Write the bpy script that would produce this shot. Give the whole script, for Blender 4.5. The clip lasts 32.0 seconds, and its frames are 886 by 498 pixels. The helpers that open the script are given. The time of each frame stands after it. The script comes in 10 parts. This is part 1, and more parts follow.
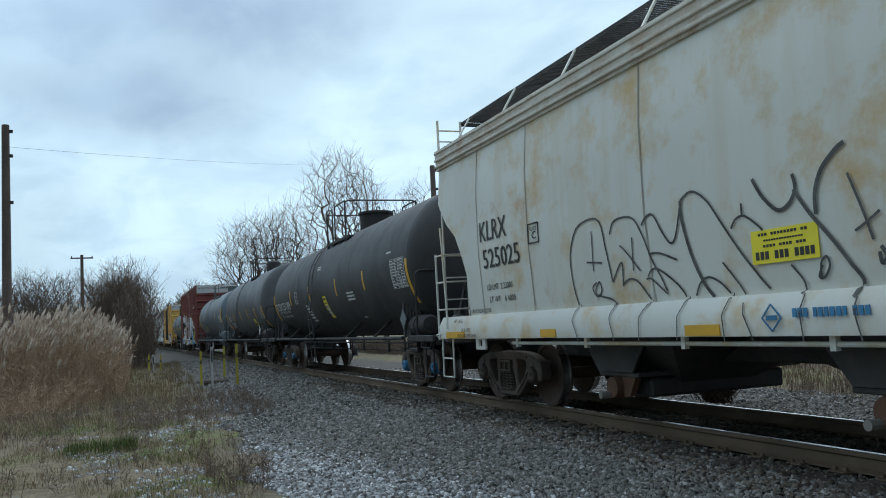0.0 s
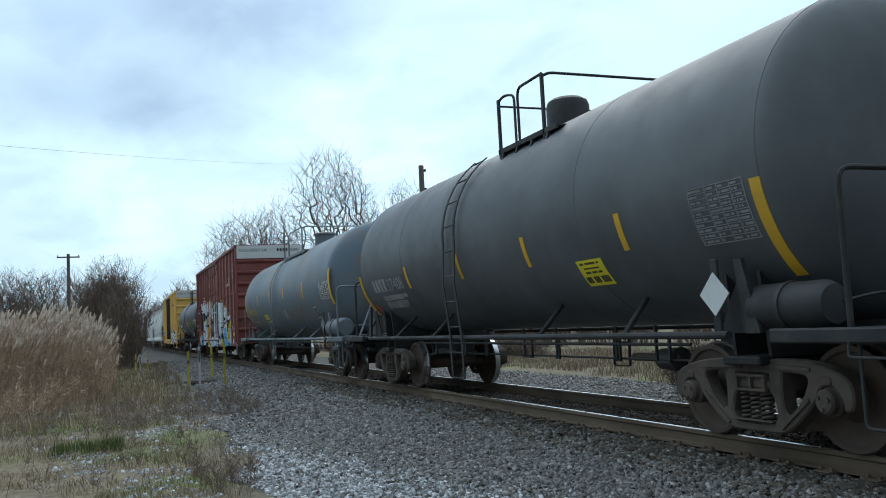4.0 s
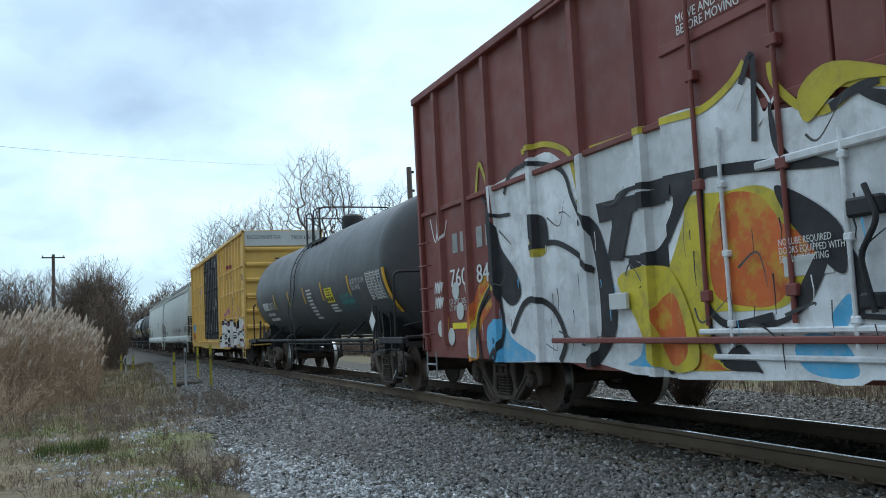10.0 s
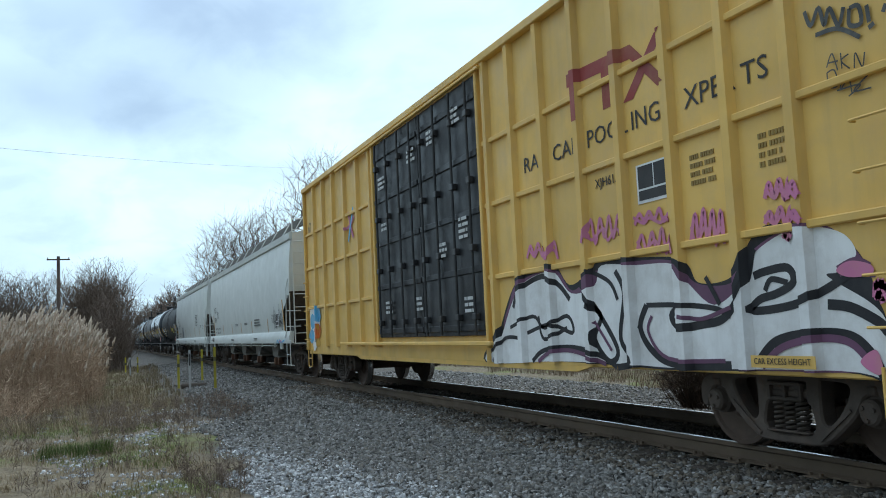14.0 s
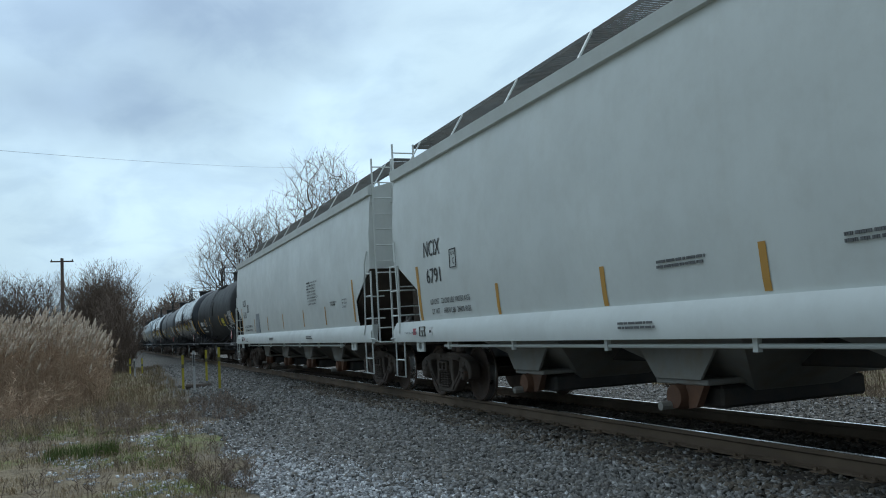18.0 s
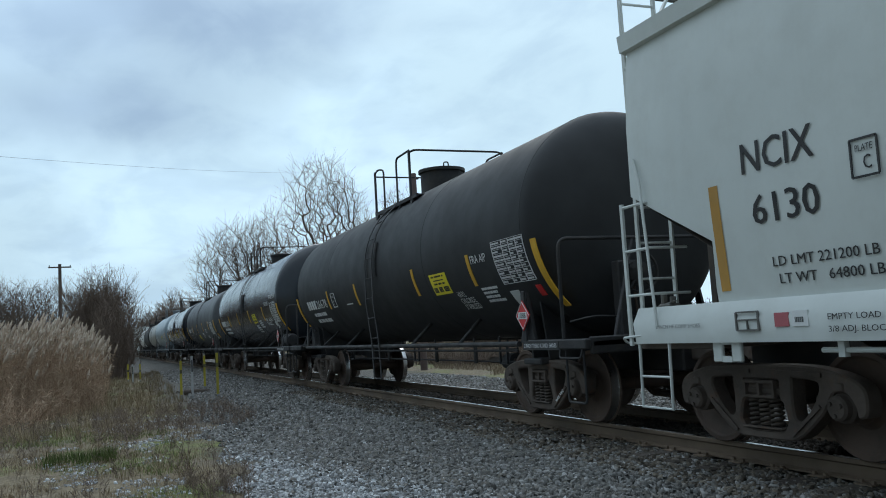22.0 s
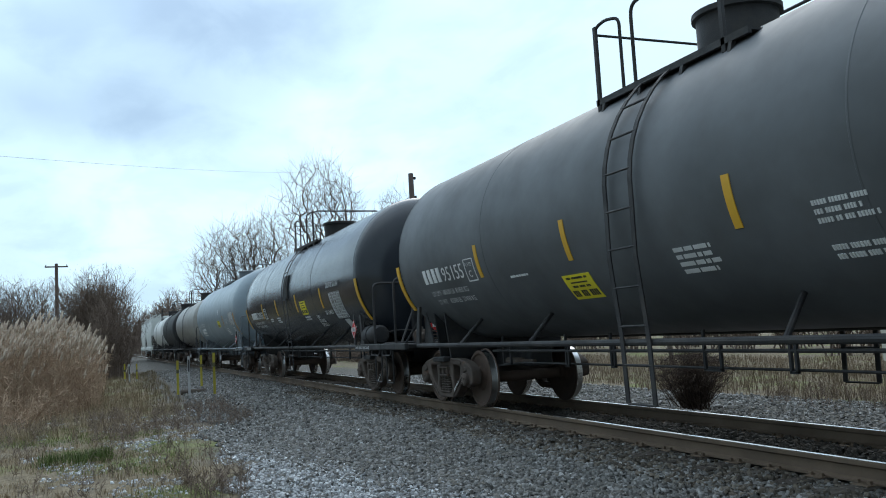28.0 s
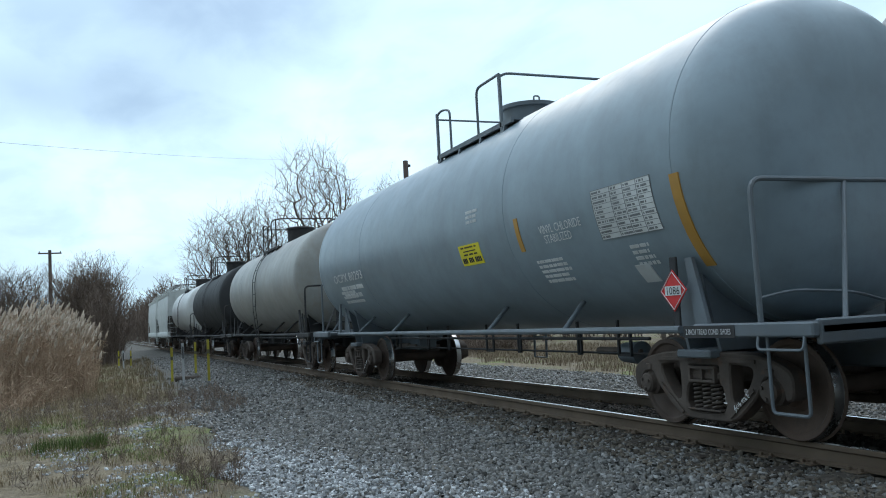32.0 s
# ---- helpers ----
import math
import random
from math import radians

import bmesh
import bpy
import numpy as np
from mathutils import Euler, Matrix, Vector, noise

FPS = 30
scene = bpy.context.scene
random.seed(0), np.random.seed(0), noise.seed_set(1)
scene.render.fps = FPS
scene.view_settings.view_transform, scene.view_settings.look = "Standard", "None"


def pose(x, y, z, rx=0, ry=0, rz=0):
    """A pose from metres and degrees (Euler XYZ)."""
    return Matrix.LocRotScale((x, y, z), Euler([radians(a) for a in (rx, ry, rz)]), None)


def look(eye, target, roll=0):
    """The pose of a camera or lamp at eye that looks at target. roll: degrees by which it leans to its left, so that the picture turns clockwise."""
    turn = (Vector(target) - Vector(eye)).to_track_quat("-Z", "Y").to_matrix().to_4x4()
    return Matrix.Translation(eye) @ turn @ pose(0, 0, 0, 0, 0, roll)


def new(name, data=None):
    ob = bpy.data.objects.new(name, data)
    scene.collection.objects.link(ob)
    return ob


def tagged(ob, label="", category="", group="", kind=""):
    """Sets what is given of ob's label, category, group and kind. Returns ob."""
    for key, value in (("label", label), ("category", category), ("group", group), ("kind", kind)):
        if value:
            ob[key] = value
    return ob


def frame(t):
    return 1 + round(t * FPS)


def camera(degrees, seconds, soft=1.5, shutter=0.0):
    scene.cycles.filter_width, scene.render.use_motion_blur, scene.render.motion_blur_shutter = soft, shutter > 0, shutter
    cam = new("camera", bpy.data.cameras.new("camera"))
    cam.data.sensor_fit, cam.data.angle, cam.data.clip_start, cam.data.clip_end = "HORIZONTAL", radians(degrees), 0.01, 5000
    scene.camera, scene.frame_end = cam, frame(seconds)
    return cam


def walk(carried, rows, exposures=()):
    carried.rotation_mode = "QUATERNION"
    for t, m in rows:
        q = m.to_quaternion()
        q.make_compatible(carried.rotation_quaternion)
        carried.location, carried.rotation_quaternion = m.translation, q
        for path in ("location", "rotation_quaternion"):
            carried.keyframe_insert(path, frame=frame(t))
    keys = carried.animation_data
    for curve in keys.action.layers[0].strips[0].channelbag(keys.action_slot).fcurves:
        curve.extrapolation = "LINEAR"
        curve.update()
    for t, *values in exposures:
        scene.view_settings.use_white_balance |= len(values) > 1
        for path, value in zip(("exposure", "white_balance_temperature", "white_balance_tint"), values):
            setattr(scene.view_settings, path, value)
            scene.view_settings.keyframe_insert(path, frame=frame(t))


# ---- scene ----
from mathutils.geometry import tessellate_polygon

cam = camera(54.71, 32.0, 1.0)
EYE = (0.0, 0.0, 1.26)
# the clip's camera closes down while a pale car fills its picture
EXPOSURES = [(0, -0.06), (2.5, 0.12), (5.5, 0.22), (13, 0.26), (16, 0.24), (17, 0.07), (18, -0.12), (19, -0.06), (20, 0.07), (21, 0.0), (22, -0.12), (23, 0.1), (24, 0.24), (32, 0.25)]
PATH = [
    (0, 95.023, 3.035, 69.652),
    (0.5, 95.072, 2.997, 69.641),
    (1, 95.198, 2.882, 69.295),
    (1.5, 95.131, 2.818, 69.101),
    (2, 95.062, 2.796, 68.888),
    (2.5, 95.137, 2.903, 68.520),
    (3, 95.026, 2.868, 68.550),
    (3.5, 94.936, 2.961, 68.881),
    (5.5, 95.190, 2.908, 68.749),
    (6, 95.092, 2.919, 68.646),
    (6.5, 95.047, 2.925, 68.535),
    (7, 95.043, 2.994, 68.327),
    (7.5, 94.990, 3.038, 68.139),
    (8, 95.113, 2.816, 67.816),
    (8.5, 95.263, 2.734, 67.723),
    (9, 95.331, 2.795, 67.770),
    (9.5, 95.229, 2.886, 67.917),
    (10, 95.064, 2.801, 68.027),
    (10.5, 94.936, 2.752, 67.989),
    (11, 94.858, 2.655, 68.032),
    (11.5, 94.910, 2.666, 68.029),
    (12, 94.986, 2.719, 68.028),
    (12.5, 95.174, 2.821, 68.074),
    (13, 95.224, 2.798, 68.233),
    (13.5, 95.174, 2.736, 68.204),
    (14, 95.252, 2.684, 68.299),
    (14.5, 95.313, 2.696, 68.198),
    (16.5, 95.541, 2.817, 68.137),
    (17, 95.445, 3.178, 68.073),
    (17.5, 95.342, 3.126, 68.490),
    (18, 95.161, 3.189, 68.545),
    (18.5, 95.288, 3.118, 68.488),
    (19, 95.470, 3.105, 68.401),
    (19.5, 95.583, 3.207, 68.300),
    (20, 95.730, 3.357, 68.334),
    (20.5, 95.770, 3.623, 68.546),
    (21, 95.656, 3.473, 68.555),
    (21.5, 95.506, 3.535, 68.502),
    (22, 95.474, 3.349, 68.435),
    (22.5, 95.352, 3.233, 68.296),
    (23, 95.168, 3.106, 68.298),
    (23.5, 94.995, 3.082, 68.139),
    (24, 95.035, 3.000, 68.246),
    (24.5, 95.129, 3.020, 68.090),
    (25, 95.150, 3.039, 68.037),
    (25.5, 95.248, 3.107, 68.138),
    (27.5, 95.384, 2.888, 68.307),
    (28, 95.468, 3.283, 68.239),
    (28.5, 95.359, 3.437, 68.295),
    (29, 94.961, 3.902, 68.138),
    (29.5, 94.727, 4.026, 67.946),
    (30, 94.894, 3.551, 67.911),
    (30.5, 95.044, 3.286, 67.782),
    (31, 94.918, 2.993, 67.544),
    (31.5, 94.795, 2.963, 67.379),
    (32, 94.617, 3.147, 67.859),
]
walk(cam, [(t, pose(*EYE, rx, ry, rz)) for t, rx, ry, rz in PATH], EXPOSURES)

# how far the train has rolled (metres), second by second
ROLLED = [0.00, 7.04, 14.16, 21.36, 28.63, 35.91, 43.17, 50.34, 57.33, 64.13, 70.84, 77.64, 84.63, 91.74, 98.84, 105.85, 112.81, 119.81, 126.91, 134.03, 141.10, 148.06, 154.99, 162.00, 169.15, 176.39, 183.62, 190.78, 197.87, 204.97, 212.10, 219.27, 226.50]

# ---- light: an overcast winter day ----
SUN_EL, SUN_AZ = radians(38), radians(300)
world = bpy.data.worlds.new("overcast_sky")
scene.world = world
world.use_nodes = True


def sky_nodes():
    nt = world.node_tree
    nt.nodes.clear()
    n, l = nt.nodes.new, nt.links.new
    out, bg = n("ShaderNodeOutputWorld"), n("ShaderNodeBackground")
    sky = n("ShaderNodeTexSky")
    sky.sky_type, sky.sun_disc = "NISHITA", False
    sky.sun_elevation, sky.sun_rotation = SUN_EL, SUN_AZ
    sky.dust_density = 2.0
    co = n("ShaderNodeTexCoord")
    sep = n("ShaderNodeSeparateXYZ")
    l(co.outputs["Generated"], sep.inputs[0])
    # the cloud deck: the view direction laid on a flat layer, so that clouds shrink towards the horizon
    zc = n("ShaderNodeMath"); zc.operation = "MAXIMUM"; zc.inputs[1].default_value = 0.0
    l(sep.outputs[2], zc.inputs[0])
    zp = n("ShaderNodeMath"); zp.operation = "ADD"; zp.inputs[1].default_value = 0.22
    l(zc.outputs[0], zp.inputs[0])
    div = n("ShaderNodeVectorMath"); div.operation = "DIVIDE"
    comb = n("ShaderNodeCombineXYZ")
    for i in range(3):
        l(zp.outputs[0], comb.inputs[i])
    l(co.outputs["Generated"], div.inputs[0]); l(comb.outputs[0], div.inputs[1])
    mp = n("ShaderNodeMapping"); mp.inputs["Location"].default_value = (3.1, 1.7, 0.0); mp.inputs["Scale"].default_value = (0.75, 1.0, 0.0)
    l(div.outputs[0], mp.inputs[0])
    big = n("ShaderNodeTexNoise"); big.inputs["Scale"].default_value = 1.25; big.inputs["Detail"].default_value = 5; big.inputs["Roughness"].default_value = 0.5
    l(mp.outputs[0], big.inputs["Vector"])
    ramp = n("ShaderNodeValToRGB")
    ramp.color_ramp.interpolation = "EASE"
    e = ramp.color_ramp.elements
    e[0].position, e[0].color = 0.40, (6.0, 8.25, 9.8, 1)
    e[1].position, e[1].color = 0.62, (7.25, 9.9, 11.7, 1)
    l(big.outputs["Fac"], ramp.inputs[0])
    # two heavier banks of cloud over the line
    total = None
    for d, tight, dark in BANKS:
        v = Vector(d).normalized()
        dot = n("ShaderNodeVectorMath"); dot.operation = "DISTANCE"
        nz = n("ShaderNodeTexNoise"); nz.inputs["Scale"].default_value = 9.0; nz.inputs["Detail"].default_value = 5
        l(co.outputs["Generated"], nz.inputs["Vector"])
        wob = n("ShaderNodeVectorMath"); wob.operation = "MULTIPLY_ADD"
        wob.inputs[1].default_value = (0.12, 0.12, 0.05); wob.inputs[2].default_value = (-0.06, -0.06, -0.025)
        l(nz.outputs["Color"], wob.inputs[0])
        add = n("ShaderNodeVectorMath"); add.operation = "ADD"
        l(co.outputs["Generated"], add.inputs[0]); l(wob.outputs[0], add.inputs[1])
        squash = n("ShaderNodeVectorMath"); squash.operation = "MULTIPLY"; squash.inputs[1].default_value = (1, 1, 3.0)
        l(add.outputs[0], squash.inputs[0])
        l(squash.outputs[0], dot.inputs[0]); dot.inputs[1].default_value = (v.x, v.y, v.z * 3.0)
        mr = n("ShaderNodeMapRange"); mr.interpolation_type = "SMOOTHSTEP"
        mr.inputs["From Min"].default_value, mr.inputs["From Max"].default_value = 0.0, tight
        mr.inputs["To Min"].default_value, mr.inputs["To Max"].default_value = dark, 1.0
        l(dot.outputs["Value"], mr.inputs["Value"])
        if total is None:
            total = mr.outputs[0]
        else:
            m = n("ShaderNodeMath"); m.operation = "MULTIPLY"; l(total, m.inputs[0]); l(mr.outputs[0], m.inputs[1]); total = m.outputs[0]
    tint = n("ShaderNodeMixRGB"); tint.blend_type = "MIX"
    tint.inputs[1].default_value = (0.66, 0.68, 0.76, 1); tint.inputs[2].default_value = (1, 1, 1, 1)
    l(total, tint.inputs[0])
    shade = n("ShaderNodeMixRGB"); shade.blend_type = "MULTIPLY"; shade.inputs[0].default_value = 1.0
    l(ramp.outputs[0], shade.inputs[1]); l(tint.outputs[0], shade.inputs[2])
    # the cloud is brighter on the side of the hidden sun
    sd = n("ShaderNodeVectorMath"); sd.operation = "DOT_PRODUCT"
    sd.inputs[1].default_value = (math.sin(SUN_AZ) * math.cos(SUN_EL), math.cos(SUN_AZ) * math.cos(SUN_EL), math.sin(SUN_EL))
    l(co.outputs["Generated"], sd.inputs[0])
    gl = n("ShaderNodeMapRange"); gl.interpolation_type = "SMOOTHSTEP"
    gl.inputs["From Min"].default_value, gl.inputs["From Max"].default_value = -0.4, 1.0
    gl.inputs["To Min"].default_value, gl.inputs["To Max"].default_value = 0.38, 1.05
    l(sd.outputs["Value"], gl.inputs["Value"])
    # and brighter towards the zenith, as an overcast sky is
    ze = n("ShaderNodeMapRange"); ze.interpolation_type = "SMOOTHSTEP"
    ze.inputs["From Min"].default_value, ze.inputs["From Max"].default_value = 0.25, 1.0
    ze.inputs["To Min"].default_value, ze.inputs["To Max"].default_value = 0.0, 1.0
    l(sep.outputs[2], ze.inputs["Value"])
    # (thick cloud overhead is whiter than the bluish rim)
    over = n("ShaderNodeMixRGB"); over.inputs[1].default_value = (1, 1, 1, 1); over.inputs[2].default_value = (2.2, 1.98, 1.96, 1)
    l(ze.outputs[0], over.inputs[0])
    deck = n("ShaderNodeMixRGB"); deck.blend_type = "MULTIPLY"; deck.inputs[0].default_value = 1.0
    # smaller billows with soft edges in the deck
    bil = n("ShaderNodeTexNoise"); bil.inputs["Scale"].default_value = 3.4; bil.inputs["Detail"].default_value = 7; bil.inputs["Roughness"].default_value = 0.55
    bil.inputs["Distortion"].default_value = 0.4
    l(mp.outputs[0], bil.inputs["Vector"])
    br = n("ShaderNodeValToRGB"); br.color_ramp.interpolation = "EASE"
    e = br.color_ramp.elements
    e[0].position, e[0].color = 0.36, (0.90, 0.91, 0.94, 1)
    e[1].position, e[1].color = 0.60, (1.05, 1.04, 1.03, 1)
    l(bil.outputs["Fac"], br.inputs[0])
    puff = n("ShaderNodeMixRGB"); puff.blend_type = "MULTIPLY"; puff.inputs[0].default_value = 1.0
    l(shade.outputs[0], puff.inputs[1]); l(br.outputs[0], puff.inputs[2])
    l(puff.outputs[0], deck.inputs[1]); l(over.outputs[0], deck.inputs[2])
    lit = n("ShaderNodeVectorMath"); lit.operation = "SCALE"
    l(deck.outputs[0], lit.inputs[0]); l(gl.outputs[0], lit.inputs["Scale"])
    mix = n("ShaderNodeMixRGB"); mix.inputs[0].default_value = 0.985
    l(sky.outputs[0], mix.inputs[1]); l(lit.outputs[0], mix.inputs[2])
    l(mix.outputs[0], bg.inputs[0])
    bg.inputs[1].default_value = SKY
    l(bg.outputs[0], out.inputs[0])


SKY = 0.1
BANKS = [((-0.966, 0.006, 0.262), 0.25, 0.0), ((-0.93, 0.12, 0.355), 0.30, 0.0), ((-0.951, -0.12, 0.345), 0.25, 0.15), ((-0.62, 0.74, 0.42), 0.28, 0.55)]
sky_nodes()
sun = new("sun", bpy.data.lights.new("sun", "SUN"))
sun.data.energy, sun.data.angle, sun.data.color = 0.7, radians(40), (1.0, 0.93, 0.84)
sun.matrix_world = look((0, 0, 60), (-60 * math.sin(SUN_AZ) / math.tan(SUN_EL), -60 * math.cos(SUN_AZ) / math.tan(SUN_EL), 0))
scene.view_settings.exposure = 0.0

# ---- materials ----
def coords(nt, scale=(1, 1, 1), shift=True):
    """Object coordinates, moved by a random amount for each object."""
    n, l = nt.nodes.new, nt.links.new
    co = n("ShaderNodeTexCoord")
    mp = n("ShaderNodeMapping")
    mp.inputs["Scale"].default_value = scale
    l(co.outputs["Object"], mp.inputs["Vector"])
    if shift:
        oi = n("ShaderNodeObjectInfo")
        sc = n("ShaderNodeMath"); sc.operation = "MULTIPLY"; sc.inputs[1].default_value = 37.0
        l(oi.outputs["Random"], sc.inputs[0])
        l(sc.outputs[0], mp.inputs["Location"])
    return mp.outputs[0]


def noise_fac(nt, vec, scale, detail=4, rough=0.6, lo=0.35, hi=0.65):
    n, l = nt.nodes.new, nt.links.new
    t = n("ShaderNodeTexNoise")
    t.inputs["Scale"].default_value, t.inputs["Detail"].default_value, t.inputs["Roughness"].default_value = scale, detail, rough
    l(vec, t.inputs["Vector"])
    r = n("ShaderNodeMapRange")
    r.inputs["From Min"].default_value, r.inputs["From Max"].default_value = lo, hi
    l(t.outputs["Fac"], r.inputs["Value"])
    return r.outputs[0]


def blend(nt, fac, a, b, kind="MIX", amount=None):
    n, l = nt.nodes.new, nt.links.new
    m = n("ShaderNodeMixRGB")
    m.blend_type = kind
    if amount is not None:
        mu = n("ShaderNodeMath"); mu.operation = "MULTIPLY"; mu.inputs[1].default_value = amount
        l(fac, mu.inputs[0]); fac = mu.outputs[0]
    l(fac, m.inputs[0])
    for v, s in ((a, m.inputs[1]), (b, m.inputs[2])):
        if isinstance(v, tuple):
            s.default_value = (*v, 1)
        else:
            l(v, s)
    return m.outputs[0]


MATS = {}


def mat(name, col, rough=0.6, metal=0.0, var=0.25, dirt=(0.10, 0.08, 0.06), dirt_amt=0.3, streak=0.0, streak_col=(0.2, 0.09, 0.03),
        rust=0.0, rust_col=(0.16, 0.065, 0.03), scale=1.0, bump=0.15, bump_scale=60.0, spec=0.4, rvar=0.12, patch=(0.45, 0.75)):
    """A painted or bare surface: base colour with broad fading, dirt patches, run-down streaks, rust spots and a fine relief."""
    if name in MATS:
        return MATS[name]
    m = bpy.data.materials.new(name)
    m.use_nodes = True
    nt = m.node_tree
    b = nt.nodes["Principled BSDF"]
    l = nt.links.new
    vec = coords(nt)
    c = blend(nt, noise_fac(nt, vec, 0.7 * scale), tuple(v * (1 - var) for v in col), tuple(min(1, v * (1 + var * 0.5)) for v in col))
    c = blend(nt, noise_fac(nt, vec, 3.1 * scale, 8, 0.7, *patch), c, dirt, amount=dirt_amt)
    if streak:
        sv = coords(nt, (2.2 * scale, 2.2 * scale, 0.16 * scale))
        c = blend(nt, noise_fac(nt, sv, 2.0, 5, 0.65, 0.5, 0.8), c, streak_col, amount=streak)
    if rust:
        c = blend(nt, noise_fac(nt, vec, 1.6 * scale, 10, 0.75, 0.62 - 0.2 * rust, 0.72 - 0.1 * rust), c, rust_col, amount=min(1, 0.5 + rust))
    fine = nt.nodes.new("ShaderNodeTexNoise")
    fine.inputs["Scale"].default_value, fine.inputs["Detail"].default_value = bump_scale, 6
    l(vec, fine.inputs["Vector"])
    l(c, b.inputs["Base Color"])
    rr = nt.nodes.new("ShaderNodeMapRange")
    rr.inputs["To Min"].default_value, rr.inputs["To Max"].default_value = max(0.02, rough - rvar), min(1, rough + rvar)
    l(noise_fac(nt, vec, 2.3 * scale, 6), rr.inputs["Value"])
    l(rr.outputs[0], b.inputs["Roughness"])
    b.inputs["Metallic"].default_value = metal
    b.inputs["Specular IOR Level"].default_value = spec
    if bump:
        bp = nt.nodes.new("ShaderNodeBump")
        bp.inputs["Strength"].default_value, bp.inputs["Distance"].default_value = bump, 0.01
        l(fine.outputs["Fac"], bp.inputs["Height"])
        l(bp.outputs[0], b.inputs["Normal"])
    MATS[name] = m
    return m


def per_piece(name, cols, rough=0.85, vary=0.35, bump=0.4, scale=9.0, island=True):
    """Loose pieces: each one takes its own tone between the given colours."""
    if name in MATS:
        return MATS[name]
    m = bpy.data.materials.new(name)
    m.use_nodes = True
    nt = m.node_tree
    b = nt.nodes["Principled BSDF"]
    l = nt.links.new
    src = nt.nodes.new("ShaderNodeNewGeometry").outputs["Random Per Island"] if island else nt.nodes.new("ShaderNodeObjectInfo").outputs["Random"]
    ramp = nt.nodes.new("ShaderNodeValToRGB")
    e = ramp.color_ramp.elements
    while len(e) < len(cols):
        e.new(0.5)
    for i, c in enumerate(cols):
        e[i].position, e[i].color = i / (len(cols) - 1), (*c, 1)
    l(src, ramp.inputs[0])
    vec = coords(nt, shift=False)
    c = blend(nt, noise_fac(nt, vec, scale, 6), ramp.outputs[0], tuple(v * (1 - vary) for v in cols[0]), amount=0.5)
    l(c, b.inputs["Base Color"])
    b.inputs["Roughness"].default_value = rough
    b.inputs["Specular IOR Level"].default_value = 0.3
    if bump:
        bp = nt.nodes.new("ShaderNodeBump")
        bp.inputs["Strength"].default_value, bp.inputs["Distance"].default_value = bump, 0.01
        t = nt.nodes.new("ShaderNodeTexNoise"); t.inputs["Scale"].default_value = scale * 4
        l(vec, t.inputs["Vector"]); l(t.outputs["Fac"], bp.inputs["Height"]); l(bp.outputs[0], b.inputs["Normal"])
    MATS[name] = m
    return m


